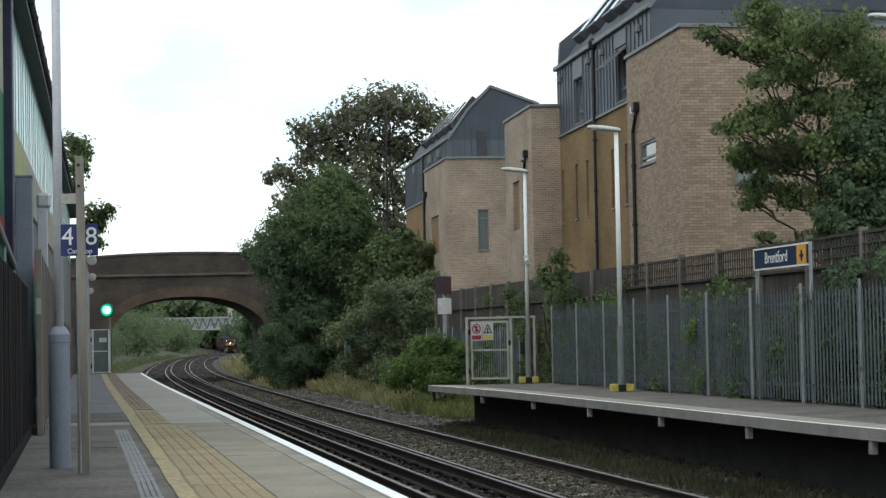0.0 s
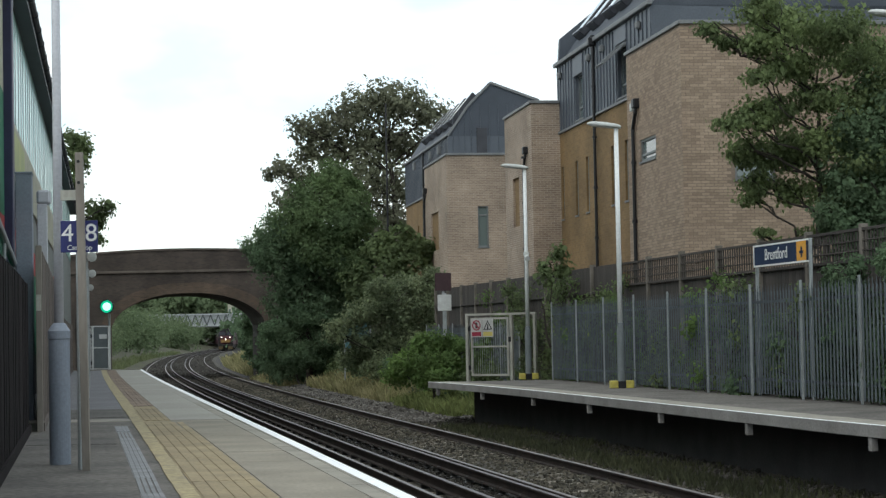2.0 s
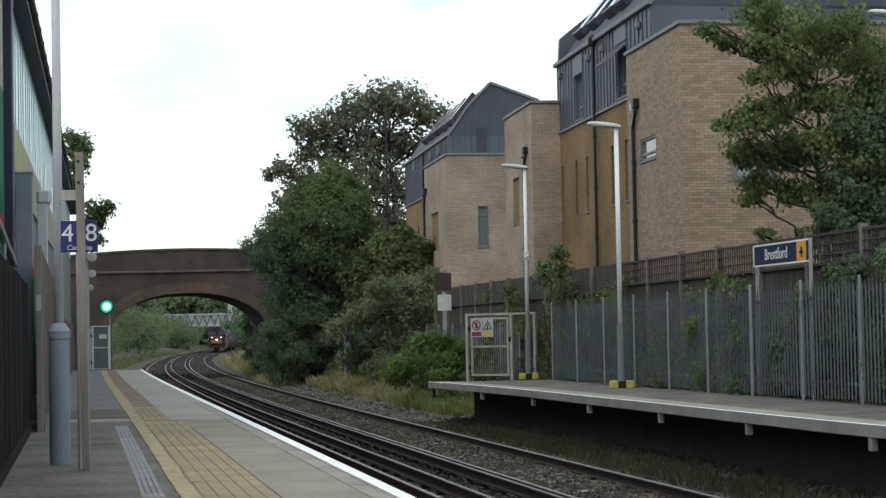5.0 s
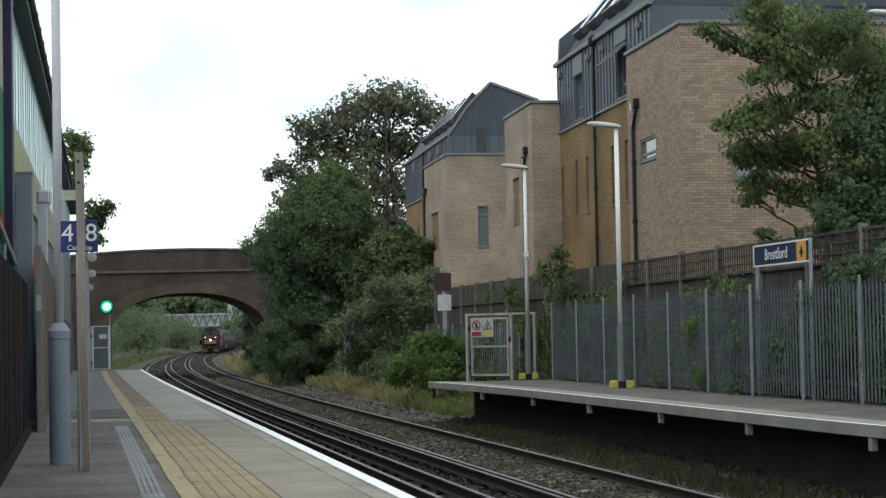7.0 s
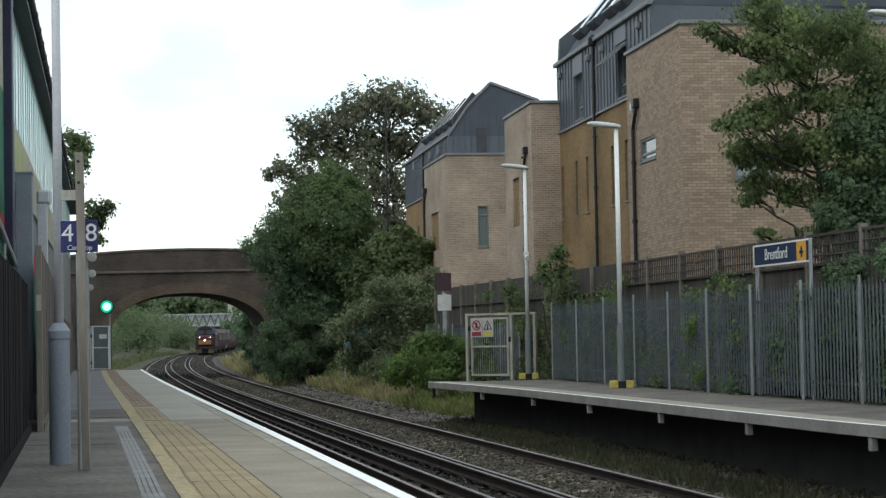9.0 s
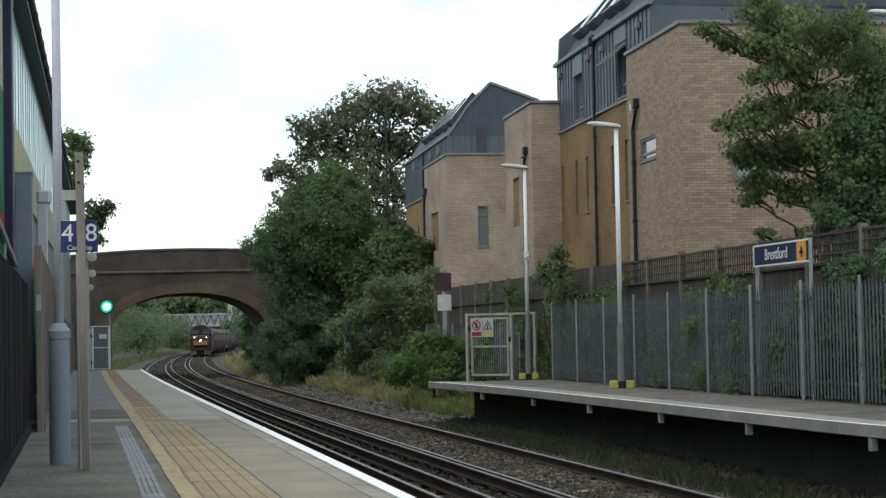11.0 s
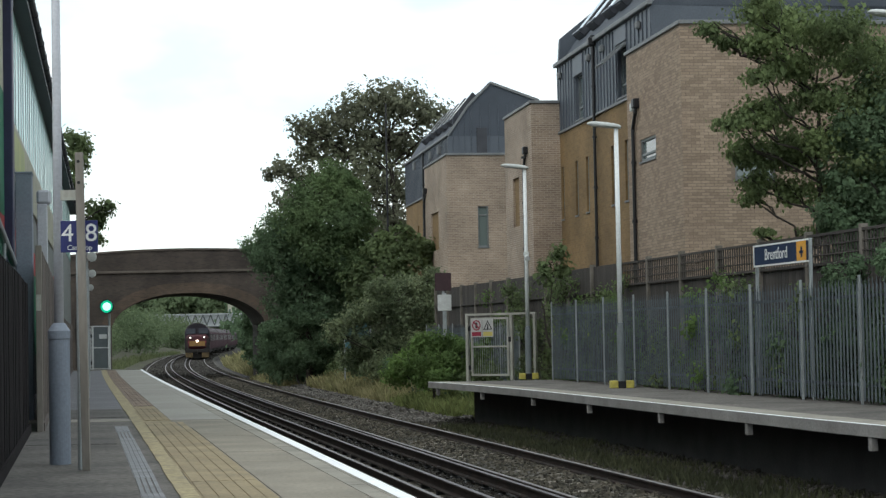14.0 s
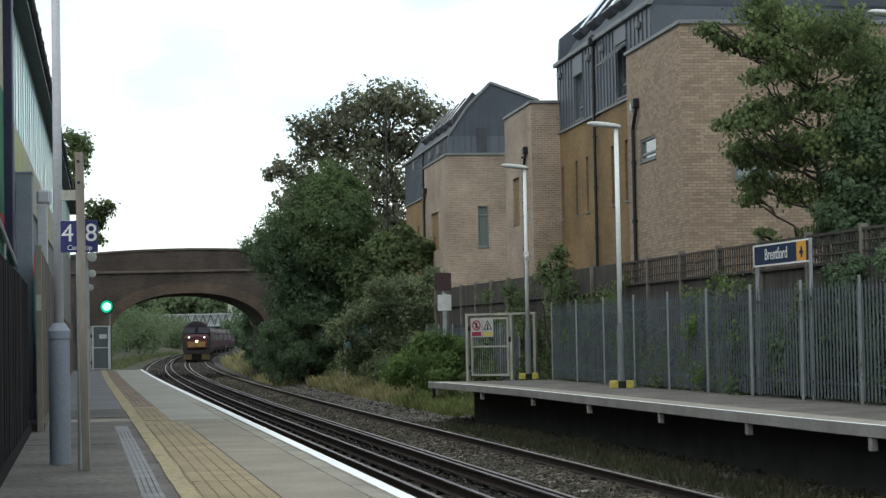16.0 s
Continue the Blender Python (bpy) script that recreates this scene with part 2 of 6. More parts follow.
def cant(o, y):
    """Height that the banked curve adds: the outer rail of each track lies higher than the inner one."""
    fade = min(1.0, max(0.0, (230.0 - y) / 80.0))
    if o < -0.995:
        return 0.065 * (max(o, -2.6) + 0.995) * fade
    if o < 0.0:
        return -0.02 * fade
    return 0.07 * (min(max(o, 0.9), 2.425) - 2.425) * fade


def on(y, off, z=0.0, more=0.0):
    p = at(y, off, z)
    return pose(p.x, p.y, p.z, 0, 0, turn(y) + more)


# ---------------------------------------------------------------- building blocks


def part(name, bm, material, parent=None, label="", smooth=False):
    me = bpy.data.meshes.new(name)
    bm.to_mesh(me)
    bm.free()
    me.materials.append(material)
    if smooth:
        for poly in me.polygons:
            poly.use_smooth = True
    ob = new(name, me)
    if parent is not None:
        ob.parent = parent
    if label:
        ob["label"] = label
    return ob


def share(name, ob, m, parent):
    """Another piece on the same mesh, at the pose m in its parent's space."""
    o = new(name, ob.data)
    o.parent = parent
    o.matrix_basis = m
    return o


def thing(name, label, category, m=None, group="", kind=""):
    e = new(name)
    e.empty_display_size = 0.2
    if m is not None:
        e.matrix_world = m
    return tagged(e, label, category, group, kind)


def box(bm, x0, y0, z0, x1, y1, z1, m=None, bevel=0.0):
    r = bmesh.ops.create_cube(bm, size=1.0)
    vs = r["verts"]
    for v in vs:
        v.co = Vector((x0 + (v.co.x + 0.5) * (x1 - x0), y0 + (v.co.y + 0.5) * (y1 - y0), z0 + (v.co.z + 0.5) * (z1 - z0)))
    if bevel:
        es = list({e for v in vs for e in v.link_edges})
        r2 = bmesh.ops.bevel(bm, geom=es, offset=bevel, segments=1, affect="EDGES")
        vs = list({v for f in r2["faces"] for v in f.verts} | {v for v in vs if v.is_valid})
    if m is not None:
        bmesh.ops.transform(bm, matrix=m, verts=[v for v in vs if v.is_valid])
    return vs


def boxed(*dims, bevel=0.0):
    bm = bmesh.new()
    box(bm, *dims, bevel=bevel)
    return bm


def tube(bm, p, q, r0, r1=None, seg=10, caps=True):
    r1 = r0 if r1 is None else r1
    p, q = Vector(p), Vector(q)
    d = q - p
    rr = bmesh.ops.create_cone(bm, cap_ends=caps, segments=seg, radius1=r0, radius2=r1, depth=d.length)
    bmesh.ops.transform(bm, matrix=Matrix.Translation((p + q) / 2) @ d.to_track_quat("Z", "Y").to_matrix().to_4x4(), verts=rr["verts"])


def tubed(p, q, r0, r1=None, seg=10):
    bm = bmesh.new()
    tube(bm, p, q, r0, r1, seg)
    return bm


def lathe(profile, seg=16, caps=True):
    """A turned shape from (radius, height) pairs."""
    bm = bmesh.new()
    rings = []
    for r, z in profile:
        rings.append([bm.verts.new((r * math.cos(2 * math.pi * i / seg), r * math.sin(2 * math.pi * i / seg), z)) for i in range(seg)])
    for a, b in zip(rings, rings[1:]):
        for i in range(seg):
            bm.faces.new((a[i], a[(i + 1) % seg], b[(i + 1) % seg], b[i]))
    if caps:
        bm.faces.new(list(reversed(rings[0])))
        bm.faces.new(rings[-1])
    return bm


def prism(outline, y0, y1):
    """An outline in x and z, drawn out from y0 to y1."""
    bm = bmesh.new()
    a = [bm.verts.new((x, y0, z)) for x, z in outline]
    b = [bm.verts.new((x, y1, z)) for x, z in outline]
    bm.faces.new(a)
    bm.faces.new(list(reversed(b)))
    for i in range(len(a)):
        j = (i + 1) % len(a)
        bm.faces.new((a[j], a[i], b[i], b[j]))
    bmesh.ops.recalc_face_normals(bm, faces=bm.faces[:])
    return bm


def sweep(section, ys, lift=lambda y: 0.0):
    """A closed section of (offset, z) swept along the line over the distances ys, raised by lift(y)."""
    bm = bmesh.new()
    rows = [[bm.verts.new(at(y, o, z + lift(y))) for o, z in section] for y in ys]
    k = len(section)
    for a, b in zip(rows, rows[1:]):
        for i in range(k):
            bm.faces.new((a[i], a[(i + 1) % k], b[(i + 1) % k], b[i]))
    bm.faces.new(rows[0])
    bm.faces.new(list(reversed(rows[-1])))
    bmesh.ops.recalc_face_normals(bm, faces=bm.faces[:])
    return bm


def steps(a, b, step):
    k = max(1, round((b - a) / step))
    return [a + (b - a) * i / k for i in range(k + 1)]


def band(o0, o1, z0, z1):
    return [(o0, z0), (o1, z0), (o1, z1), (o0, z1)]


def letters(name, text, size, material, parent, m, depth=0.003):
    cu = bpy.data.curves.new(name, "FONT")
    cu.body, cu.size, cu.extrude, cu.align_x, cu.align_y = text, size, depth, "CENTER", "CENTER"
    o = new("temp", cu)
    me = bpy.data.meshes.new_from_object(o.evaluated_get(bpy.context.evaluated_depsgraph_get()))
    bpy.data.objects.remove(o)
    me.materials.append(material)
    ob = new(name, me)
    ob.parent = parent
    ob.matrix_basis = m
    return ob


def wall(bm, axis, at0, thick, u0, u1, z0, z1, holes=()):
    """One welded wall along x or y with openings through it. axis 'y': it runs along y, its outer face at x = at0; 'x': along x, at y = at0."""
    us = sorted({u0, u1, *[h[0] for h in holes], *[h[1] for h in holes]})
    zs = sorted({z0, z1, *[h[2] for h in holes], *[h[3] for h in holes]})
    def solid(i, k):
        if not (0 <= i < len(us) - 1 and 0 <= k < len(zs) - 1):
            return False
        mu, mz = (us[i] + us[i + 1]) / 2, (zs[k] + zs[k + 1]) / 2
        return not any(h[0] < mu < h[1] and h[2] < mz < h[3] for h in holes)
    made = {}
    def v(i, k, d):
        if (i, k, d) not in made:
            made[i, k, d] = bm.verts.new((at0 + d * thick, us[i], zs[k]) if axis == "y" else (us[i], at0 + d * thick, zs[k]))
        return made[i, k, d]
    faces = []
    for i in range(len(us) - 1):
        for k in range(len(zs) - 1):
            if not solid(i, k):
                continue
            for d in (0, 1):
                faces.append(bm.faces.new((v(i, k, d), v(i + 1, k, d), v(i + 1, k + 1, d), v(i, k + 1, d))))
            for di, dk, e in ((-1, 0, ((0, 0), (0, 1))), (1, 0, ((1, 0), (1, 1))), (0, -1, ((0, 0), (1, 0))), (0, 1, ((0, 1), (1, 1)))):
                if not solid(i + di, k + dk):
                    (a, b), (c, f) = e
                    faces.append(bm.faces.new((v(i + a, k + b, 0), v(i + c, k + f, 0), v(i + c, k + f, 1), v(i + a, k + b, 1))))
    bmesh.ops.recalc_face_normals(bm, faces=faces)


rnd = random.Random(7)

# ---------------------------------------------------------------- ground, ballast, rails
bm = bmesh.new()
cols = [-3000, -600, -150, -60, -30, -16, -11, -7.2, -3.3, -2.6, 3.2, 4.4, 5.2, 6.0, 7.3, 8.0, 12, 30, 60, 150, 600, 3000]
ROWS_Y = [-400, -60, -10] + steps(5, 60, 3) + steps(63, 150, 4) + [160, 180, 200, 230, 260, 300, 340, 380, 420, 470]
grid = []
for y in ROWS_Y + [900, 3500]:
    row = []
    for o in cols:
        yy = min(max(y, 0), 420)
        x = mid(yy) + o
        z = -1.62 if y < 58 else -1.42
        if o > 6.5:
            z = -1.0 if y < 58 else -0.3
        if o > 7.5:
            z = 0.9
        if o < -7 and y < 100:
            z = -0.2
        if o < -10:
            z = 0.0
        if abs(o) > 4 and y > 120:
            z = max(z, -1.0 + min(3.0, 0.12 * (abs(o) - 4)))
        if 4.3 < o < 6.5 and 58 <= y:
            z = -1.6 + max(0.0, o - 5.1) * 0.6
        z += rise(yy)
        z += noise.noise((x * 0.3, y * 0.3, 0)) * (0.12 if 4.3 < o < 100 else 0.03)
        row.append(bm.verts.new((x, y, z)))
    grid.append(row)
for a, b in zip(grid, grid[1:]):
    for i in range(len(cols) - 1):
        bm.faces.new((a[i], a[i + 1], b[i + 1], b[i]))
tagged(part("ground", bm, EARTH), "rough earth and thin grass beside the railway", "ground", kind="structure")

FAR_Y = steps(-60, 4, 8.0) + steps(6, 120, 2.0) + steps(124, 470, 5.0)[0:]
bm = bmesh.new()
rows = []
for y in FAR_Y:
    rows.append([bm.verts.new(at(y, o, z + cant(o, y) + 0.03 * noise.noise((o * 2.1, y * 0.9, 3)))) for o, z in ((-3.15, -1.2), (-2.6, -1.12), (-1.7, -1.085), (-0.9, -1.085), (0, -1.11), (0.9, -1.085), (1.7, -1.085), (2.6, -1.09), (3.1, -1.12), (3.7, -1.15), (4.4, -1.1), (5.3, -1.02))])
for a, b in zip(rows, rows[1:]):
    for i in range(11):
        bm.faces.new((a[i], a[i + 1], b[i + 1], b[i]))
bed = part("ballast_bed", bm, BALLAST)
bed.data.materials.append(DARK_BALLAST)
# dark on the near side, and as painted shade under the far platform
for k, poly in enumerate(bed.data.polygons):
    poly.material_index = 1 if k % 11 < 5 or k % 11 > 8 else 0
tagged(bed, "grey-brown stone ballast under both railway tracks", "ballast", kind="structure")


def stones(name, material, o0, o1, y0, y1, count, size, seed, label):
    r = random.Random(seed)
    vs, fs = [], []
    base = [(-1, -1, -.6), (1, -.8, -.5), (.9, 1, -.6), (-.9, .9, -.5), (-.5, -.6, .7), (.6, -.5, .6), (.5, .6, .8), (-.6, .5, .6)]
    quads = [(0, 3, 2, 1), (4, 5, 6, 7), (0, 1, 5, 4), (1, 2, 6, 5), (2, 3, 7, 6), (3, 0, 4, 7)]
    for _ in range(count):
        y = y0 + (y1 - y0) * r.random() ** 1.4
        o = r.uniform(o0, o1)
        p = at(y, o, cant(o, y) - 1.095 - (0.045 if 2.7 < o < 4.2 else 0.0) + max(0.0, o - 4.1) * 0.07 + r.uniform(-0.02, 0.03))
        s = size * r.uniform(0.5, 1.3)
        m = Euler((r.uniform(0, 6), r.uniform(0, 6), r.uniform(0, 6))).to_matrix()
        k = len(vs)
        for b in base:
            vs.append(p + m @ (Vector(b) * s * 0.5))
        fs += [tuple(k + i for i in q) for q in quads]
    me = bpy.data.meshes.new(name)
    me.from_pydata(vs, [], fs)
    me.materials.append(material)
    return tagged(new(name, me), label, "ballast", kind="stuff")


stones("ballast_stones", STONE, 0.95, 3.5, 18, 80, 24000, 0.065, 3, "loose grey and brown ballast stones between the rails")

# darker stones carry the shade under the platform overhang in their colour
stones("ballast_stones", DARK_STONE, 3.4, 4.95, 18, 58, 9000, 0.07, 6, "ballast stones below the raised platform, darkened for its shade")
stones("ballast_stones", SHOULDER, 2.6, 5.0, 55, 112, 12000, 0.085, 5, "grey ballast shoulder beside the track")
stones("ballast_stones", DARK_STONE, -1.0, 0.95, 18, 60, 9000, 0.06, 4, "dark ballast stones between the tracks")
stones("ballast_stones", STONE, 0.7, 3.3, 74, 150, 14000, 0.11, 8, "loose grey and brown ballast stones along the curve")
stones("ballast_stones", DARK_STONE, -2.7, 0.7, 56, 150, 14000, 0.1, 9, "dark ballast stones along the curve")
stones("ballast_stones", DARK_STONE, -2.9, 3.2, 130, 290, 14000, 0.2, 10, "dark ballast on the distant curve")
track_near = thing("railway_track", "electrified railway track with rails on concrete sleepers beside the platform", "railway track", kind="structure")
track_far = thing("railway_track", "electrified railway track with clean ballast and concrete sleepers", "railway track", kind="structure")


def rail(parent, o, z_top, name, top, label, base=0.16, lift=1.0):
    s = [(o - 0.07, z_top - base), (o + 0.07, z_top - base), (o + 0.065, z_top - base + 0.02), (o + 0.012, z_top - base + 0.035), (o + 0.012, z_top - 0.045), (o + 0.036, z_top - 0.035), (o + 0.036, z_top - 0.006), (o + 0.028, z_top), (o - 0.028, z_top), (o - 0.036, z_top - 0.006), (o - 0.036, z_top - 0.035), (o - 0.012, z_top - 0.045), (o - 0.012, z_top - base + 0.035), (o - 0.065, z_top - base + 0.02)]
    bm = sweep(s, FAR_Y, lambda y: lift * cant(o, y))
    ob = part(name, bm, RAIL_SIDE, parent, label)
    ob.data.materials.append(top)
    for poly in ob.data.polygons:
        if poly.normal.z > 0.6 and poly.center.z - rise(poly.center.y) > z_top - 0.018 + lift * cant(o, poly.center.y):
            poly.material_index = 1
    return ob


ZR = -0.915
for parent, o0, c, zc in ((track_near, -2.43, -0.572, 0.11), (track_far, 0.99, 0.595, 0.085)):
    rail(parent, o0, ZR, "rail", RAIL_TOP, "rusty rail with a polished head")
    rail(parent, o0 + 1.435, ZR, "rail", RAIL_TOP, "rusty rail with a polished head")
    rail(parent, c, ZR + zc, "conductor_rail", CONDUCTOR, "dull steel conductor rail on insulators", base=0.17)

# ---------------------------------------------------------------- the near platform
PY = steps(-50, 87.5, 2.0)
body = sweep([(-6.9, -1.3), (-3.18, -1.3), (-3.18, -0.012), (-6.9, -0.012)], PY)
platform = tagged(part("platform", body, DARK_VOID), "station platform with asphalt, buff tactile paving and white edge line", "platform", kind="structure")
part("asphalt", sweep(band(-6.9, -4.92, -0.01, 0.0), steps(-50, 31.2, 2)), ASPHALT, platform, "patched grey asphalt")
part("asphalt", sweep(band(-6.9, -4.92, -0.01, 0.001), steps(37.2, 87.5, 2)), ASPHALT_NEW, platform, "dark newer asphalt")
part("asphalt", sweep(band(-6.9, -4.92, -0.01, 0.0), steps(32.3, 37.2, 2)), ASPHALT, platform, "patched grey asphalt")
part("cross_strip", sweep(band(-6.9, -4.92, -0.01, 0.004), steps(31.2, 32.3, 0.4)), KERB, platform, "pale concrete cross strip")
bm = bmesh.new()
r = random.Random(12)
ys = steps(-50, 87.5, 0.45)
rows = [[bm.verts.new(at(y, o + r.uniform(-0.007, 0.007), z)) for o, z in ((-4.945 - (0.01 if y > 36 else 0), 0.004), (-4.787 + (0.05 if y > 36 else 0), 0.0045))] for y in ys]
for a, b in zip(rows, rows[1:]):
    bm.faces.new((a[0], a[1], b[1], b[0]))
bmesh.ops.recalc_face_normals(bm, faces=bm.faces[:])
bmesh.ops.solidify(bm, geom=bm.faces[:], thickness=0.006)
part("yellow_line", bm, YELLOW_LINE, platform, "worn yellow line with ragged edges")

# ---------------------------------------------------------------- the far platform
OY = steps(-50, 54.2, 1.6)


def far_edge(y):
    return float(np.interp(y, (12.0, 25.0, 27.5, 45.5, 50.0, 54.2), (4.28, 4.28, 4.18, 4.13, 3.93, 3.62)))


def far_sweep(sec, ys):
    bm = bmesh.new()
    rows = [[bm.verts.new(at(y, (far_edge(y) + o) if rel else o, z)) for rel, o, z in sec] for y in ys]
    k = len(sec)
    for a, b in zip(rows, rows[1:]):
        for i in range(k):
            bm.faces.new((a[i], a[(i + 1) % k], b[(i + 1) % k], b[i]))
    bm.faces.new(rows[0])
    bm.faces.new(list(reversed(rows[-1])))
    bmesh.ops.recalc_face_normals(bm, faces=bm.faces[:])
    return bm


platform_far = tagged(part("platform", far_sweep([(1, 0.03, -0.15), (0, 7.4, -0.15), (0, 7.4, 0.0), (1, 0.03, 0.0)], OY), ASPHALT), "raised station platform with a pale concrete edge over a dark recess", "platform", kind="structure")
part("fascia", far_sweep([(1, 0.0, -0.155), (1, 0.03, -0.155), (1, 0.03, 0.004), (1, 0.0, 0.004)], OY), DECK_EDGE, platform_far, "grey concrete edge beam")
part("edge_line", far_sweep([(1, 0.0, 0.004), (1, 0.07, 0.004), (1, 0.07, 0.009), (1, 0.0, 0.009)], OY), WHITE_LINE, platform_far, "thin white edge line")
part("edge_slabs", far_sweep([(1, 0.11, 0.001), (1, 0.62, 0.001), (1, 0.62, 0.006), (1, 0.11, 0.006)], OY), KERB, platform_far, "paler edge slabs")
# back of the recess, its shade painted in with the dark colour
part("back_wall", far_sweep([(1, 0.8, -1.55), (1, 1.05, -1.55), (1, 1.05, -0.15), (1, 0.8, -0.15)], steps(-50, 52.6, 1.6)), DARK_VOID, platform_far, "recessed wall coloured dark for the shade under the platform")

# ---------------------------------------------------------------- apartment buildings
FACADE = pose(5.97, 48.7, 0.0, 0, 0, 8.436)   # own x: away from the line, own y: along the facade


def window(parent, face, pos, u0, u1, z0, z1, pane=PANE, depth=0.1, mullions=(), name="window"):
    """A framed window in an opening. face 'y': wall along y, outer face at x = pos; 'x': wall along x, at y = pos."""
    def b(bm, ua, ub, za, zb, d0, d1):
        if face == "y":
            box(bm, pos + d0, ua, za, pos + d1, ub, zb)
        else:
            box(bm, ua, pos + d0, za, ub, pos + d1, zb)
    t = 0.06
    bm = bmesh.new()
    b(bm, u0, u1, z0, z0 + t, depth - 0.05, depth + 0.03)
    b(bm, u0, u1, z1 - t, z1, depth - 0.05, depth + 0.03)
    b(bm, u0, u0 + t, z0 + t, z1 - t, depth - 0.05, depth + 0.03)
    b(bm, u1 - t, u1, z0 + t, z1 - t, depth - 0.05, depth + 0.03)
    for mz in mullions:
        b(bm, u0 + t, u1 - t, mz - 0.03, mz + 0.03, depth - 0.04, depth + 0.03)
    w = part(name, bm, FRAME_GREY, parent)
    bm = bmesh.new()
    b(bm, u0 + 0.03, u1 - 0.03, z0 + 0.03, z1 - 0.03, depth, depth + 0.02)
    part("pane", bm, pane, w)
    bm = bmesh.new()
    b(bm, u0 - 0.03, u1 + 0.03, z0 - 0.05, z0, -0.04, depth)
    part("sill", bm, COPING, w)
    return w


def seams(parent, face, pos, u0, u1, z0, z1, step=0.42):
    """Upright standing seams on zinc cladding."""
    k = int((u1 - u0) / step)
    first = None
    for i in range(k + 1):
        u = u0 + 0.02 + i * (u1 - u0 - 0.04) / max(k, 1)
        if first is None:
            bm = boxed(-0.035, -0.012, z0, 0, 0.012, z1) if face == "y" else boxed(-0.012, -0.035, z0, 0.012, 0, z1)
            first = part("standing_seam", bm, ZINC, parent)
            first.matrix_basis = pose(pos, u, 0) if face == "y" else pose(u, pos, 0)
        else:
            share("standing_seam", first, pose(pos, u, 0) if face == "y" else pose(u, pos, 0), parent)


def coping(parent, x0, y0, x1, y1, z):
    part("coping", boxed(x0, y0, z, x1, y1, z + 0.1, bevel=0.01), COPING, parent)


def downpipe(parent, x, y, z0, z1, hopper=False):
    bm = tubed((x, y, z0), (x, y, z1), 0.05)
    for i in range(int((z1 - z0) / 1.6) + 1):
        tube(bm, (x, y, z0 + 0.4 + i * 1.6), (x, y, z0 + 0.48 + i * 1.6), 0.075)
    if hopper:
        tube(bm, (x, y, z1), (x - 0.02, y - 0.38, z1 + 0.4), 0.05)
        tube(bm, (x - 0.02, y - 0.38, z1 + 0.4), (x + 0.02, y - 0.38, z1 + 0.75), 0.05)
        box(bm, x - 0.1, y - 0.5, z1 + 0.52, x + 0.1, y - 0.24, z1 + 0.78, bevel=0.03)
    return part("downpipe", bm, PIPE, parent, "black downpipe")


def roof(parent, profile, y0, y1):
    return part("roof", prism(profile, y0, y1), ZINC_ROOF, parent, "dark grey zinc mansard roof")


def skylight(parent, p0, p1, y0, y1):
    """A framed rooflight on the slope from p0 to p1 in x and z."""
    (xa, za), (xb, zb) = p0, p1
    ln = math.hypot(xb - xa, zb - za)
    a = math.degrees(math.atan2(zb - za, xb - xa))
    m = pose(xa, y0, za, 0, -a, 0)
    s = part("skylight", boxed(-0.1, 0, 0.0, ln, y1 - y0, 0.26, bevel=0.02), ROOF_FRAME, parent, "dark upstand rooflight")
    s.matrix_basis = m
    part("pane", boxed(0.08, 0.1, 0.258, ln - 0.1, y1 - y0 - 0.1, 0.27), SKYLIGHT, s)
    part("hood", boxed(-0.1, -0.02, 0.26, 0.06, y1 - y0 + 0.02, 0.31, bevel=0.01), ZINC, s)


B0 = 0.6
flats = thing("apartment_building", "buff brick apartment block with dark zinc upper storey beside the railway", "apartment building", FACADE, "brick apartment blocks")
# near bay
bm = bmesh.new()
wall(bm, "y", 0.0, 0.3, 0.0, 5.6, B0, 8.86, [(2.6, 4.25, 5.8, 6.39)])
part("bay_wall", bm, MORTAR, flats, "pinkish buff brickwork")
bm = bmesh.new()
wall(bm, "x", -0.003, 0.3, 0.3, 13.0, B0, 8.86, [(1.32, 2.35, 5.0, 5.85)])
part("end_wall", bm, MORTAR, flats, "pinkish buff brickwork")
bm = bmesh.new()
wall(bm, "x", 5.3, 0.3, 0.3, 1.0, B0, 8.86)
part("bay_return", bm, BRICK_PINK, flats)
window(flats, "y", 0.0, 2.6, 4.25, 5.8, 6.39, PANE_PALE, 0.08, (5.98,))
window(flats, "x", -0.003, 1.32, 2.35, 5.0, 5.85, PANE_PALE, 0.1)
coping(flats, -0.06, -0.06, 0.36, 5.66, 8.86)
coping(flats, 0.36, -0.06, 13.0, 0.36, 8.862)
part("terrace", boxed(0.3, 0.3, 8.4, 13.0, 6.6, 8.6), COPING, flats)
# set-back wall of yellow stock brick
slits = [(9.62, 10.08), (11.38, 11.84), (14.98, 15.4), (16.62, 17.04), (18.86, 19.25)]
holes = [(a, b, 5.17, 6.97) for a, b in slits]
bm = bmesh.new()
wall(bm, "y", 1.0, 0.3, 5.6, 24.4, B0, 8.12, holes)
part("set_back_wall", bm, BRICK_YELLOW, flats, "yellow stock brickwork")
for a, b in slits:
    window(flats, "y", 1.0, a, b, 5.17, 6.97, PANE_PALE, 0.12, (5.5,))
part("eaves_strip", boxed(0.93, 6.4, 8.12, 1.05, 19.4, 8.2), COPING, flats)
# zinc storey and mansard of the near half
bm = bmesh.new()
wall(bm, "y", 1.0, 0.2, 6.6, 19.6, 8.2, 10.46, [(9.6, 10.75, 8.3, 9.9), (15.6, 16.75, 8.3, 9.75)])
part("zinc_storey", bm, ZINC, flats, "dark grey zinc cladding")
bm = bmesh.new()
wall(bm, "x", 6.6, 0.2, 1.2, 11.0, 8.4, 10.46)
part("zinc_gable", bm, ZINC, flats, "dark grey zinc gable")
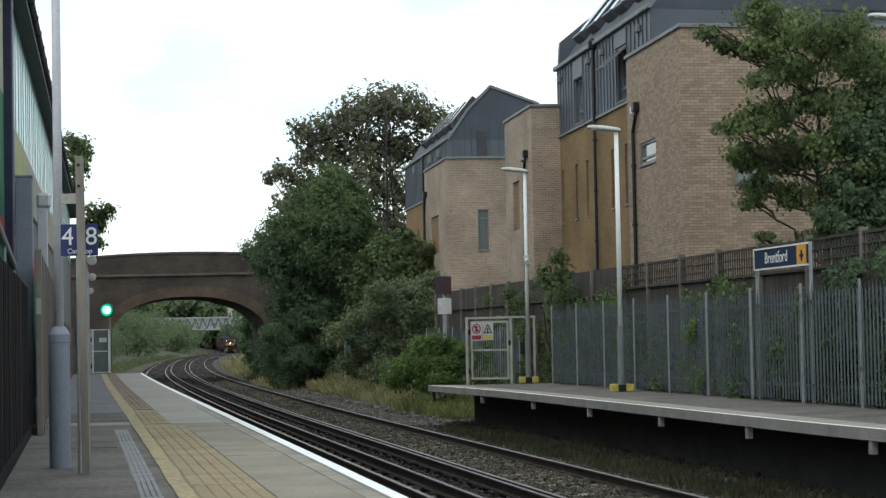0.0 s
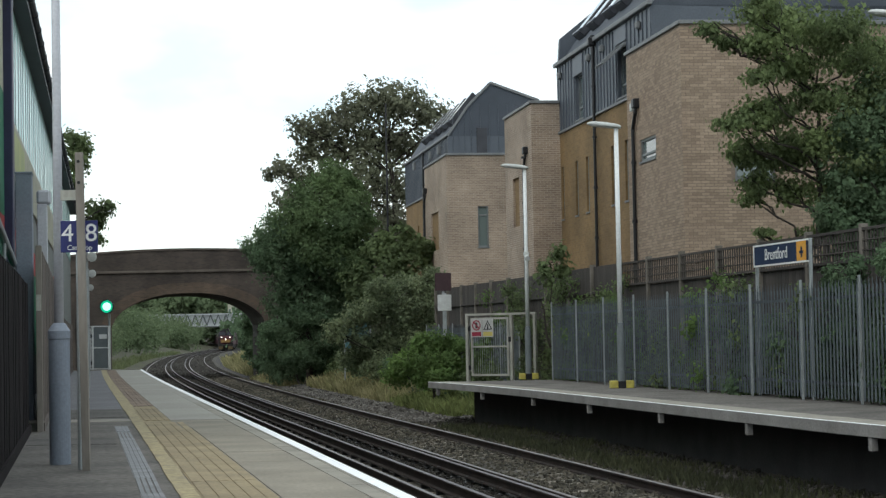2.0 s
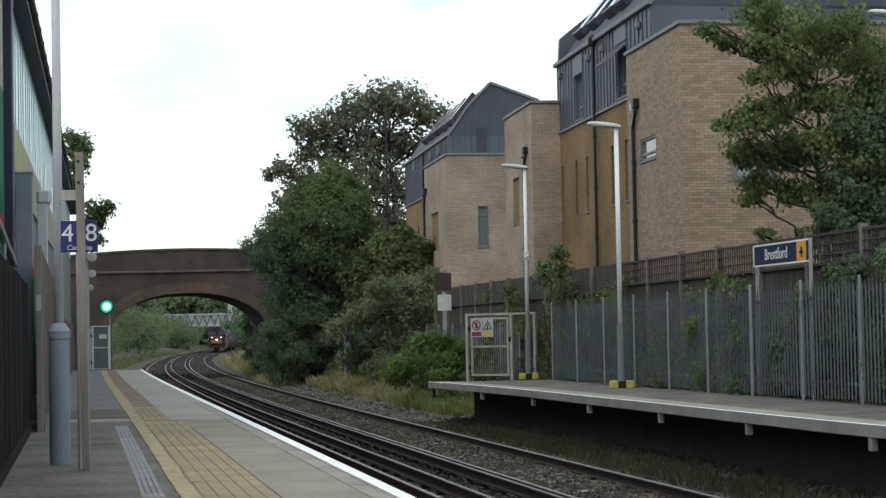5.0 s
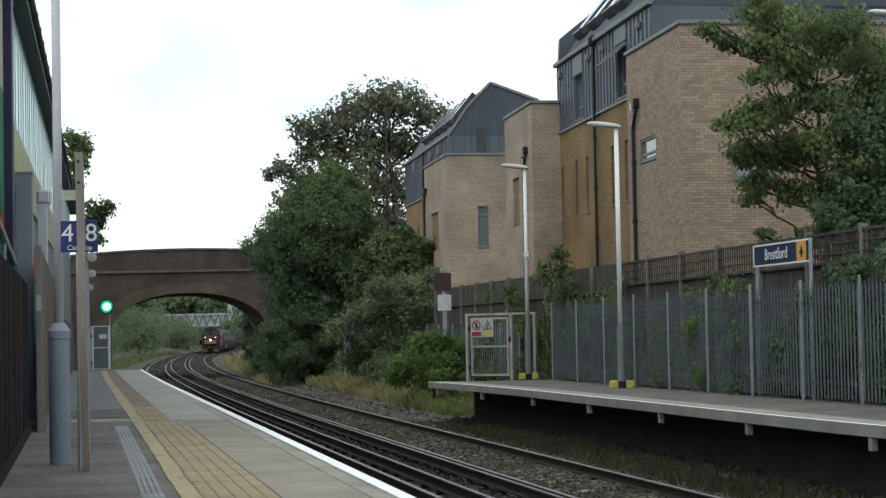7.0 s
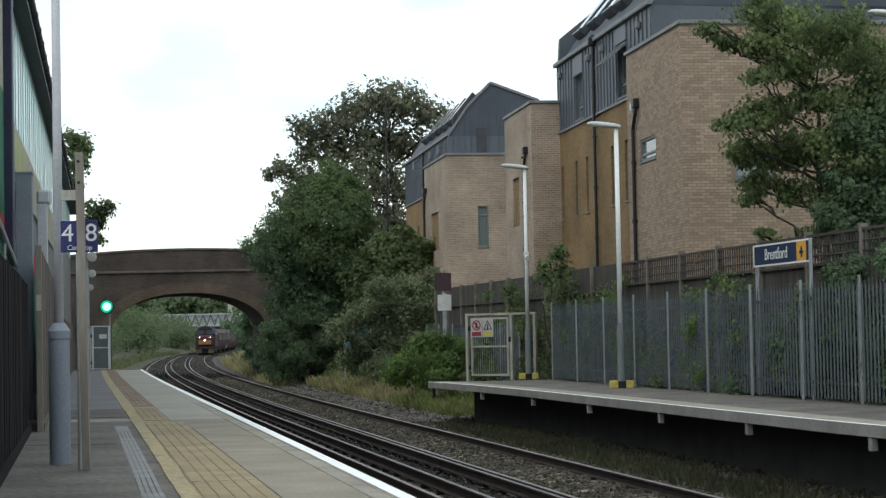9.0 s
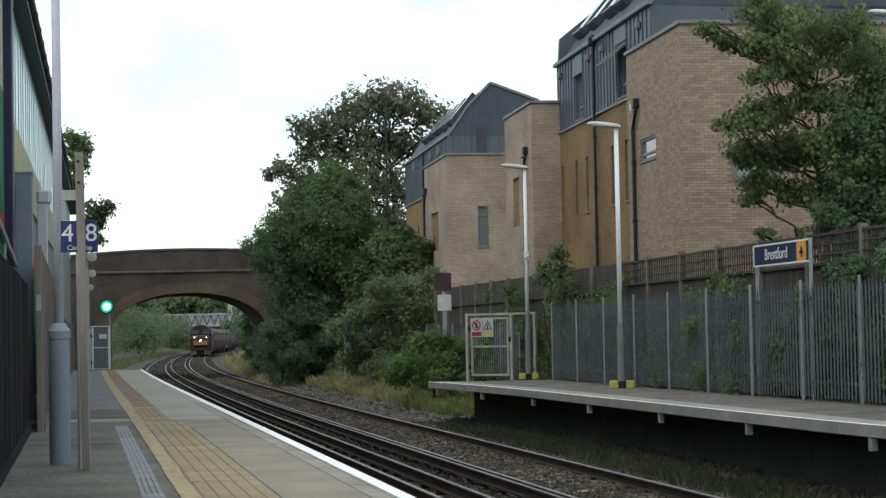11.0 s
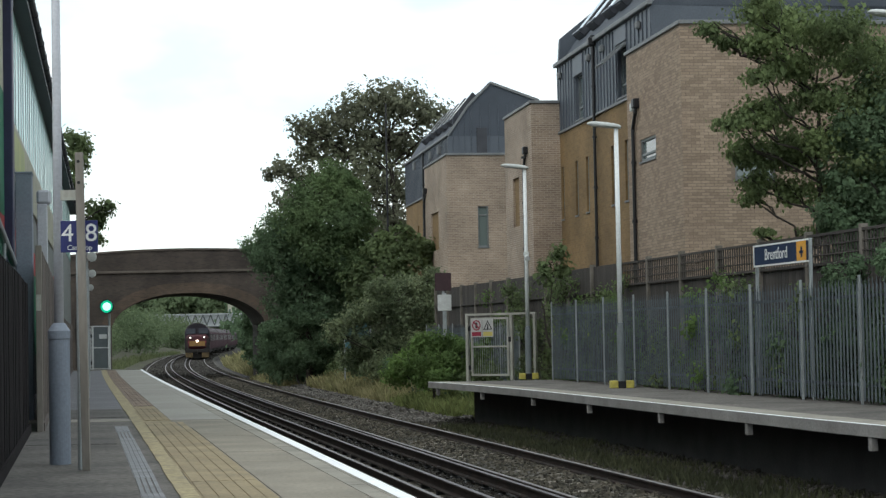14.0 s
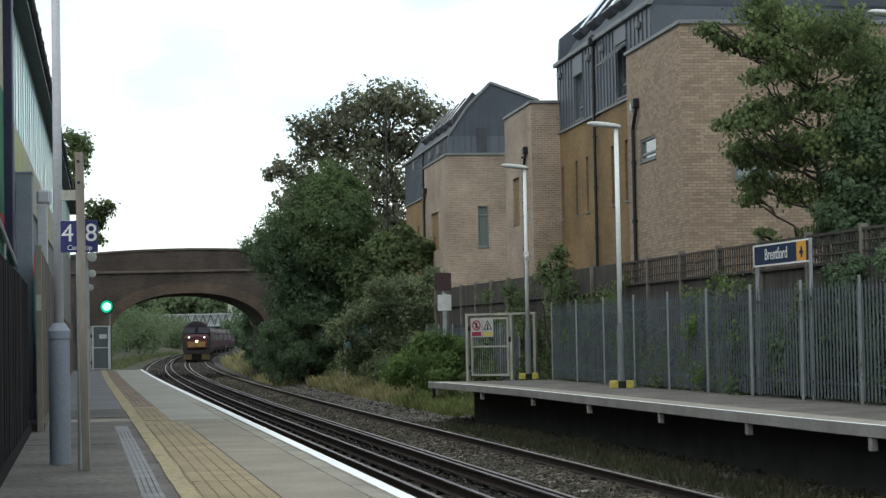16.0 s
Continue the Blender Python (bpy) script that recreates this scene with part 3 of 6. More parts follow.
window(flats, "y", 1.0, 9.6, 10.75, 8.3, 9.9, PANE, 0.16, (8.7,))
window(flats, "y", 1.0, 15.6, 16.75, 8.3, 9.75, PANE, 0.16, (8.7,))
part("blind", boxed(1.19, 9.66, 8.36, 1.2, 10.2, 9.84), BRICK_YELLOW, flats, "drawn ochre blind")
sash = bmesh.new()
for q in ((0, 0, 1.1, 0.07), (0, 0.88, 1.1, 0.95), (0, 0.07, 0.07, 0.88), (1.03, 0.07, 1.1, 0.88)):
    box(sash, -0.03, q[0], -q[3], 0.03, q[2], -q[1])
opened = part("open_sash", sash, COPING, flats, "pale top-hung sash standing open")
opened.matrix_basis = pose(1.0, 9.63, 9.86, 0, 48, 0)
part("pane", boxed(-0.008, 0.05, -0.9, 0.008, 1.05, -0.05), PANE, opened)
for a, b in ((9.5, 10.85), (15.5, 16.85)):
    part("head_panel", boxed(0.955, a, 9.92 if a < 12 else 9.77, 1.0, b, 10.4, bevel=0.01), ZINC, flats, "grey panel over the window")
for a, b in ((6.62, 9.5), (10.85, 15.5), (16.85, 19.55)):
    seams(flats, "y", 1.0, a, b, 8.22, 10.44)
part("gutter", boxed(0.86, 6.5, 10.46, 1.02, 19.72, 10.6, bevel=0.02), COPING, flats)
roof(flats, [(1.0, 10.46), (1.5, 11.2), (2.9, 12.9), (6.0, 13.6), (11.0, 12.2), (11.0, 10.3)], 6.6, 19.45)
part("verge_wall", prism([(1.0, 10.46), (1.08, 11.45), (2.95, 12.95), (6.0, 13.9), (11.0, 12.3), (11.0, 10.3)], 19.45, 19.65), ZINC, flats, "raised zinc verge")
for y0 in (7.6, 9.2, 11.4, 13.0, 15.3, 17.4):
    skylight(flats, (1.58, 11.3), (2.8, 12.78), y0, y0 + 1.0)
for y0 in (7.8, 12.45, 14.4, 18.9):
    part("roof_vent", boxed(0.86, y0, 9.98, 1.0, y0 + 0.22, 10.2, bevel=0.03), COPING, flats)
downpipe(flats, 0.9, 13.65, B0, 10.46)
part("hopper", boxed(0.74, 13.52, 10.34, 0.98, 13.8, 10.62, bevel=0.03), PIPE, flats, "black rainwater hopper")
downpipe(flats, -0.08, 4.72, B0, 6.75, True)
part("floodlight", boxed(-0.16, 4.56, 7.22, -0.04, 4.74, 7.44, bevel=0.02), HEAD_GREY, flats, "small pale floodlight")
# far bay of the near block
bm = bmesh.new()
wall(bm, "y", 0.0, 0.3, 19.4, 24.6, B0, 9.2, [(21.9, 23.1, 5.12, 6.87)])
part("bay_wall", bm, BRICK_PINK, flats, "pinkish buff brickwork")
bm = bmesh.new()
wall(bm, "x", 19.397, 0.3, 0.3, 6.0, B0, 9.2)
part("end_wall", bm, BRICK_PINK, flats)
bm = bmesh.new()
wall(bm, "x", 24.3, 0.3, 0.3, 10.0, B0, 9.2)
part("end_wall", bm, BRICK_PINK, flats)
part("blind_panel", boxed(0.08, 21.9, 5.12, 0.2, 23.1, 6.87), BRICK_YELLOW, flats, "recessed yellow brick panel")
coping(flats, -0.06, 19.34, 0.36, 24.66, 9.2)
coping(flats, 0.36, 19.34, 6.0, 19.7, 9.202)
part("terrace", boxed(0.3, 19.7, 8.8, 10.0, 24.3, 9.0), COPING, flats)
downpipe(flats, -0.08, 20.6, B0, 7.0, True)

flats_far = thing("apartment_building", "buff brick apartment block with a zinc gable above its end bay", "apartment building", FACADE, "brick apartment blocks")
bm = bmesh.new()
wall(bm, "y", 0.0, 0.3, 39.2, 46.3, B0, 9.25, [(41.9, 44.3, 5.2, 6.95)])
part("bay_wall", bm, BRICK_PINK, flats_far, "pinkish buff brickwork")
bm = bmesh.new()
wall(bm, "x", 39.197, 0.3, 0.3, 11.0, B0, 9.25, [(1.37, 1.85, 5.17, 6.99)])
part("end_wall", bm, BRICK_PINK, flats_far)
bm = bmesh.new()
wall(bm, "x", 46.0, 0.3, 0.3, 1.0, B0, 9.25)
part("bay_return", bm, BRICK_PINK, flats_far)
part("blind_panel", boxed(0.08, 41.9, 5.2, 0.2, 44.3, 6.95), BRICK_YELLOW, flats_far, "recessed yellow brick panel")
window(flats_far, "x", 39.197, 1.37, 1.85, 5.17, 6.99, PANE_PALE, 0.1, (6.6,))
coping(flats_far, -0.06, 39.14, 0.36, 46.36, 9.25)
coping(flats_far, 0.36, 39.14, 11.0, 39.5, 9.252)
part("terrace", boxed(0.3, 39.5, 8.8, 11.0, 46.0, 9.0), COPING, flats_far)
slits = [(55.9, 56.4), (58.8, 59.3)]
bm = bmesh.new()
wall(bm, "y", 1.0, 0.3, 46.3, 61.0, B0, 8.38, [(a, b, 5.2, 7.1) for a, b in slits])
part("set_back_wall", bm, BRICK_YELLOW, flats_far, "yellow stock brickwork")
bm = bmesh.new()
wall(bm, "x", 60.7, 0.3, 1.3, 11.0, B0, 8.38)
part("far_wall", bm, BRICK_YELLOW, flats_far)
for a, b in slits:
    window(flats_far, "y", 1.0, a, b, 5.2, 7.1, PANE, 0.12)
bm = bmesh.new()
wall(bm, "y", 1.0, 0.2, 45.0, 61.0, 8.46, 10.7)
part("zinc_storey", bm, ZINC, flats_far, "dark grey zinc cladding")
bm = bmesh.new()
wall(bm, "x", 45.0, 0.2, 1.2, 11.0, 9.0, 10.7)
part("zinc_gable", bm, ZINC, flats_far, "dark grey zinc gable")
part("eaves_strip", boxed(0.93, 46.3, 8.38, 1.05, 61.0, 8.46), COPING, flats_far)
seams(flats_far, "y", 1.0, 45.0, 61.0, 8.48, 10.68, 0.45)
roof(flats_far, [(1.0, 10.7), (1.95, 12.1), (3.05, 13.2), (5.4, 12.35), (11.0, 12.0), (11.0, 10.7)], 45.0, 61.0)
part("gutter", boxed(0.9, 45.0, 10.7, 1.02, 61.0, 10.82, bevel=0.02), COPING, flats_far)
seams(flats_far, "x", 45.0, 1.2, 2.1, 9.05, 11.9, 0.3)
seams(flats_far, "x", 45.0, 2.1, 5.6, 9.05, 12.2, 0.42)
part("terrace_door", boxed(2.35, 44.95, 9.0, 2.85, 45.0, 11.1, bevel=0.01), ROOF_FRAME, flats_far, "grey terrace door")
for (xa, za), (xb, zb) in (((0.95, 10.72), (1.95, 12.14)), ((1.95, 12.14), (3.05, 13.24)), ((3.05, 13.24), (5.4, 12.39))):
    ln = math.hypot(xb - xa, zb - za)
    part("verge_trim", boxed(0, -0.06, -0.05, ln, 0.04, 0.06), COPING, flats_far, "pale verge trim").matrix_basis = pose(xa, 44.98, za, 0, -math.degrees(math.atan2(zb - za, xb - xa)), 0)
for y0 in (46.2, 48.4, 50.6, 52.8, 55.0):
    skylight(flats_far, (1.45, 11.4), (2.6, 12.78), y0, y0 + 0.8)
for y0 in (47.5, 50.5, 56.5):
    part("roof_vent", boxed(0.84, y0, 10.1, 1.0, y0 + 0.35, 10.5, bevel=0.03), COPING, flats_far)
downpipe(flats_far, -0.08, 46.0, B0, 7.5, True)
downpipe(flats_far, 0.93, 53.5, B0, 10.7)

# ---------------------------------------------------------------- road bridge
BRIDGE = pose(-15.1, 117.0, 0.0, 0, 0, 1.0)


def bridge():
    b = thing("road_bridge", "old brown brick road bridge with a flat arch over the railway", "bridge", BRIDGE)
    span, crown, spring = 4.55, 4.08, 2.15
    def arch_z(x):
        # three-centred: flatter in the middle, rounder at the ends
        t = min(1.0, abs(x) / span)
        return spring + (crown - spring) * (1 - t ** 2.3) ** 0.62
    xs = [-span + 2 * span * i / 48 for i in range(49)]
    bm = bmesh.new()
    depth = 9.0
    def top(x):
        return 6.62 - 0.0065 * (x + 0.5) ** 2
    def quad(p):
        bm.faces.new([bm.verts.new(q) for q in p])
    for y, s in ((0.0, 1), (depth, -1)):
        for a, c in zip(xs, xs[1:]):
            quad([(a, y, arch_z(a)), (c, y, arch_z(c)), (c, y, 5.3), (a, y, 5.3)][::s])
        for x0, x1 in ((-16.0, -span), (span, 16.0)):
            quad([(x0, y, -1.4), (x1, y, -1.4), (x1, y, 5.3), (x0, y, 5.3)][::s])
    for a, c in zip(xs, xs[1:]):
        quad([(a, 0, arch_z(a)), (a, depth, arch_z(a)), (c, depth, arch_z(c)), (c, 0, arch_z(c))])
    for x in (-span, span):
        quad([(x, 0, -1.4), (x, depth, -1.4), (x, depth, arch_z(x)), (x, 0, arch_z(x))][:: (1 if x < 0 else -1)])
    bmesh.ops.remove_doubles(bm, verts=bm.verts[:], dist=0.001)
    for v in bm.verts:   # skewed barrel, along the line
        v.co.x -= 0.168 * v.co.y
    part("arch_body", bm, BRICK_BRIDGE, b, "soot-stained brown brickwork")
    # proud arch ring
    bm = bmesh.new()
    ring = []
    for x in xs:
        e = 0.02
        n = Vector((-(arch_z(min(span, x + e)) - arch_z(max(-span, x - e))) / (2 * e), 0, 1)).normalized()
        p = Vector((x, 0, arch_z(x)))
        ring.append((p, p + n * 0.62))
    for (a, b2), (c, d) in zip(ring, ring[1:]):
        f = []
        for p in (a, c, d, b2):
            f.append((bm.verts.new((p.x, -0.05, p.z)), bm.verts.new((p.x, 0.02, p.z))))
        bm.faces.new([v[0] for v in f])
        for i in range(4):
            j = (i + 1) % 4
            bm.faces.new((f[i][0], f[i][1], f[j][1], f[j][0]))
    bmesh.ops.remove_doubles(bm, verts=bm.verts[:], dist=0.001)
    part("arch_ring", bm, BRICK_RING, b, "lighter brown arch ring")
    for y0, y1 in ((-0.12, 0.25), (depth - 0.25, depth + 0.12)):
        part("string_course", boxed(-16, y0, 5.3, 16, y1, 5.45, bevel=0.02), STRING, b)
        bm = bmesh.new()
        px = [-16 + i for i in range(33)]
        for a, c in zip(px, px[1:]):
            vs = [bm.verts.new(p) for p in ((a, y0 + 0.1, 5.45), (c, y0 + 0.1, 5.45), (c, y0 + 0.1, top(c)), (a, y0 + 0.1, top(a)), (a, y1 - 0.02, 5.45), (c, y1 - 0.02, 5.45), (c, y1 - 0.02, top(c)), (a, y1 - 0.02, top(a)))]
            for q in ((0, 1, 2, 3), (5, 4, 7, 6), (3, 2, 6, 7)):
                bm.faces.new([vs[i] for i in q])
        bmesh.ops.remove_doubles(bm, verts=bm.verts[:], dist=0.001)
        part("parapet", bm, BRICK_BRIDGE, b, "brown brick parapet")
        bm = bmesh.new()
        for a, c in zip(px, px[1:]):
            vs = [bm.verts.new(p) for p in ((a, y0 + 0.04, top(a)), (c, y0 + 0.04, top(c)), (c, y0 + 0.04, top(c) + 0.12), (a, y0 + 0.04, top(a) + 0.12), (a, y1 + 0.04, top(a)), (c, y1 + 0.04, top(c)), (c, y1 + 0.04, top(c) + 0.12), (a, y1 + 0.04, top(a) + 0.12))]
            for q in ((0, 1, 2, 3), (5, 4, 7, 6), (3, 2, 6, 7), (1, 0, 4, 5)):
                bm.faces.new([vs[i] for i in q])
        bmesh.ops.remove_doubles(bm, verts=bm.verts[:], dist=0.001)
        part("parapet_cap", bm, STRING, b)
    part("deck", boxed(-16, 0.2, 5.2, 16, depth - 0.2, 5.5), ASPHALT, b)


bridge()

# ---------------------------------------------------------------- plants


def leaf_mesh(name, lobes, count, size, material, parent, seed, droop=0.3, shell=0.55, label="", low=-99.0, loose=0.16):
    """Many small bent leaf clumps in and on a set of lobes (x, y, z, rx, ry, rz)."""
    r = np.random.RandomState(seed)
    lob = np.array(lobes, float)
    vol = (lob[:, 3] * lob[:, 4] * lob[:, 5]) ** (2 / 3)
    idx = r.choice(len(lob), count, p=vol / vol.sum())
    d = r.normal(size=(count, 3))
    d /= np.linalg.norm(d, axis=1)[:, None]
    rad = 1 - shell * r.random(count) ** 1.6
    rad *= 1 + loose * r.normal(size=count)
    c = lob[idx, :3] + d * lob[idx, 3:] * rad[:, None]
    q = c * 1.1
    push = np.stack([np.sin(q[:, 1] * 1.9 + q[:, 2] * 2.7) + np.sin(q[:, 2] * 5.1 + q[:, 0] * 3.3), np.sin(q[:, 2] * 2.3 + q[:, 0] * 1.7) + np.sin(q[:, 0] * 4.7 + q[:, 1] * 3.9), np.sin(q[:, 0] * 2.1 + q[:, 1] * 2.9) + np.sin(q[:, 1] * 5.3 + q[:, 2] * 2.2)], axis=1)
    c = c + push * lob[idx, 3:4] * 0.17
    c[:, 2] = np.maximum(c[:, 2], low + 0.1 * r.random(count))
    a = d * 1.0 + r.normal(size=(count, 3)) * 0.5
    a[:, 2] += 0.5
    a /= np.linalg.norm(a, axis=1)[:, None]
    t = np.cross(a, r.normal(size=(count, 3)))
    t /= np.linalg.norm(t, axis=1)[:, None]
    t[:, 2] -= droop
    s = np.cross(a, t)
    sz = size * r.uniform(0.55, 1.35, count)
    L, W = t * sz[:, None], s * sz[:, None] * 0.42
    up = a * sz[:, None] * 0.14
    v = np.stack([c - L * 0.5, c + W + up, c + L * 0.6, c - W + up], axis=1).reshape(-1, 3)
    base = np.arange(count)[:, None] * 4
    f = np.concatenate([base + np.array([[0, 1, 2]]), base + np.array([[0, 2, 3]])], axis=0)
    me = bpy.data.meshes.new(name)
    me.from_pydata(v.tolist(), [], f.tolist())
    me.materials.append(material)
    ob = new(name, me)
    if parent is not None:
        ob.parent = parent
    if label:
        ob["label"] = label
    return ob


def limb(bm, p, q, r0, r1, seed, seg=7, bend=0.12, n=5):
    r = random.Random(seed)
    p, q = Vector(p), Vector(q)
    pts = [p.lerp(q, i / n) + (Vector((r.uniform(-1, 1), r.uniform(-1, 1), r.uniform(-0.4, 0.6))) * bend * (q - p).length * 0.3 if 0 < i < n else Vector()) for i in range(n + 1)]
    for i in range(n):
        tube(bm, pts[i], pts[i + 1], r0 + (r1 - r0) * i / n, r0 + (r1 - r0) * (i + 1) / n, seg, caps=i in (0, n - 1))


def tree(name, label, category, m, trunk_h, trunk_r, lobes, count, size, material, seed, droop=0.3, shell=0.55, base_z=0.0, loose=0.16):
    t = thing(name, label, category, m)
    bm = bmesh.new()
    r = random.Random(seed)
    top = max(l[2] for l in lobes)
    limb(bm, (0, 0, base_z), (r.uniform(-.3, .3), r.uniform(-.3, .3), trunk_h), trunk_r, trunk_r * 0.65, seed, 10)
    limb(bm, (0, 0, trunk_h * 0.95), (0.2, 0, top * 0.92), trunk_r * 0.65, trunk_r * 0.12, seed + 1, 8)
    for i, l in enumerate(lobes):
        s = max(trunk_h * 0.5, min(l[2] - r.uniform(0.5, 0.8) * math.hypot(l[0], l[1]), top * 0.85))
        s = max(min(s, l[2]), base_z + 0.1)
        limb(bm, (0, 0, s), (l[0], l[1], l[2]), trunk_r * 0.24, 0.015, seed + 10 + i, 6, 0.3)
        for k in range(3):
            e = (l[0] + r.uniform(-.8, .8) * l[3], l[1] + r.uniform(-.8, .8) * l[4], l[2] + r.uniform(-.5, .8) * l[5])
            limb(bm, Vector((0, 0, s)).lerp(Vector(l[:3]), 0.6), e, trunk_r * 0.12, 0.012, seed + 50 + i * 3 + k, 5, 0.3, 3)
    part("trunk", bm, BARK, t)
    leaf_mesh("crown", lobes, count, size, material, t, seed, droop, shell, loose=loose)
    return t


def scatter_lobes(seed, count, x, y, z, rx, ry, rz, small):
    """Lobes strewn through an ellipsoid, for an uneven crown."""
    r = random.Random(seed)
    out = []
    for _ in range(count):
        while True:
            a, b, c = r.uniform(-1, 1), r.uniform(-1, 1), r.uniform(-1, 1)
            if a * a + b * b + c * c < 1:
                break
        s = small * r.uniform(0.65, 1.3)
        out.append((x + a * rx, y + b * ry, z + c * rz, s, s, s * 0.75))
    return out


LEAF_DARK = leaf_mat("dark_green_leaves", (0.138, 0.2, 0.112), (0.092, 0.143, 0.082), 0.3)
LEAF_ASH = leaf_mat("bright_ash_leaves", (0.158, 0.222, 0.1), (0.1, 0.148, 0.072), 0.3, 0.4)
LEAF_MID = leaf_mat("mid_green_leaves", (0.17, 0.22, 0.10), (0.105, 0.14, 0.068), 0.4)
LEAF_OLIVE = leaf_mat("olive_leaves", (0.205, 0.22, 0.145), (0.15, 0.152, 0.11), 0.25, 0.35)
LEAF_LIGHT = leaf_mat("fresh_green_leaves", (0.175, 0.265, 0.085), (0.105, 0.165, 0.06), 0.4)
LEAF_NEAR = leaf_mat("sycamore_leaves", (0.205, 0.262, 0.112), (0.098, 0.13, 0.062), 0.45, 0.9)
LEAF_FAR = leaf_mat("soft_green_leaves", (0.19, 0.245, 0.135), (0.125, 0.17, 0.092), 0.18, 0.3)
LEAF_BUSH = leaf_mat("pale_olive_leaves", (0.23, 0.27, 0.155), (0.105, 0.14, 0.08), 0.5)
STRAW = leaf_mat("dry_grass_blades", (0.38, 0.34, 0.19), (0.24, 0.235, 0.11), 0.4)
GRASS = leaf_mat("green_grass_blades", (0.25, 0.28, 0.11), (0.16, 0.19, 0.075), 0.4)
GRASS_FAR = leaf_mat("dull_green_grass_blades", (0.16, 0.185, 0.09), (0.11, 0.13, 0.065), 0.3)
WEED = leaf_mat("dull_weeds", (0.085, 0.09, 0.05), (0.055, 0.06, 0.036), 0.4)


def world_tree(name, label, category, x, y, z, *args, **kw):
    return tree(name, label, category, pose(x, y, z), *args, **kw)


# tall tree behind the far flats
world_tree("tree", "tall tree with an open olive-green crown behind the flats", "tree", -3.45, 128, 0.6, 6.0, 0.42,
           [(x, y, z + 5.65, a, b, c) for x, y, z, a, b, c in [(-0.2, 0.0, 10.3, 1.65, 1.65, 1.32), (-1.7, -0.3, 10.0, 1.46, 1.46, 1.17), (1.3, -0.9, 10.1, 1.65, 1.65, 1.32), (2.7, -0.3, 9.3, 1.46, 1.46, 1.17), (3.7, -0.3, 8.9, 0.91, 0.91, 0.73), (-2.8, -0.9, 9.1, 1.46, 1.46, 1.17), (-4.2, 0.6, 8.7, 1.46, 1.46, 1.17), (-5.5, -0.6, 8.6, 1.1, 1.1, 0.88), (-5.2, 0.3, 7.1, 1.28, 1.28, 1.02), (-3.5, 0.3, 7.4, 1.65, 1.65, 1.32), (-6.9, -0.9, 6.0, 0.91, 0.91, 0.6), (-7.6, -0.9, 5.7, 0.7, 0.66, 0.4), (-6.1, -0.3, 5.6, 1.02, 1.02, 0.82)]]
           + [(x, y, z + 5.65, a, b, c) for x, y, z, a, b, c in [(-1.3, 0.0, 7.7, 1.83, 1.83, 1.46), (0.5, 0.9, 7.7, 1.65, 1.65, 1.32), (2.0, 0.6, 7.3, 1.28, 1.28, 1.02), (-1.7, -0.9, 5.5, 2.01, 2.01, 1.61), (0.5, 0.6, 4.8, 1.83, 1.83, 1.46), (-4.7, 0.0, 4.9, 1.65, 1.65, 1.32), (-3.2, 0.6, 3.7, 2.0, 2.0, 1.6), (-0.3, 0.0, 2.6, 2.0, 2.0, 1.6), (-6.2, -0.9, 3.8, 1.46, 1.46, 1.17), (1.5, 0, 2.0, 2.0, 1.5, 1.6), (-2.0, 0, 0.5, 2.2, 1.6, 1.6)]], 26000, 0.225, LEAF_OLIVE, 21, shell=0.9, loose=0.07)
# dense dark tree before the bridge, with a brighter ash rising through it
DARK_CROWN = [(1.4, 0.9, 9.7, 0.9, 0.98, 0.9), (0.6, 0.0, 8.8, 1.12, 1.12, 0.9), (2.1, 0.6, 8.8, 1.06, 1.06, 0.85), (0.0, -0.6, 7.4, 1.4, 1.4, 1.12), (1.7, -0.6, 7.4, 1.4, 1.4, 1.12), (2.8, -0.9, 7.7, 0.84, 0.84, 0.67), (-1.0, -0.9, 6.9, 1.26, 1.26, 1.01), (-1.7, -0.3, 6.0, 0.98, 0.98, 0.78), (-2.4, 0.9, 6.3, 0.78, 0.78, 0.63), (-0.6, -0.9, 5.5, 1.54, 1.54, 1.23), (1.1, -0.9, 5.4, 1.54, 1.54, 1.23), (-0.6, 0.0, 3.8, 1.3, 1.4, 1.12), (0.5, -0.9, 3.5, 1.54, 1.54, 1.23)]
world_tree("tree", "bright green ash tree rising above the cutting", "tree", -6.8, 97.0, -1.3, 3.5, 0.2,
           [(x, y, z + 0.7, a * 1.05, b, c) for x, y, z, a, b, c in DARK_CROWN if z > 7.0] + [(2.0, -1.2, 6.6, 1.0, 0.9, 1.0), (0.7, -1.4, 6.9, 0.9, 0.8, 0.9)], 34000, 0.12, LEAF_ASH, 20, shell=0.5)
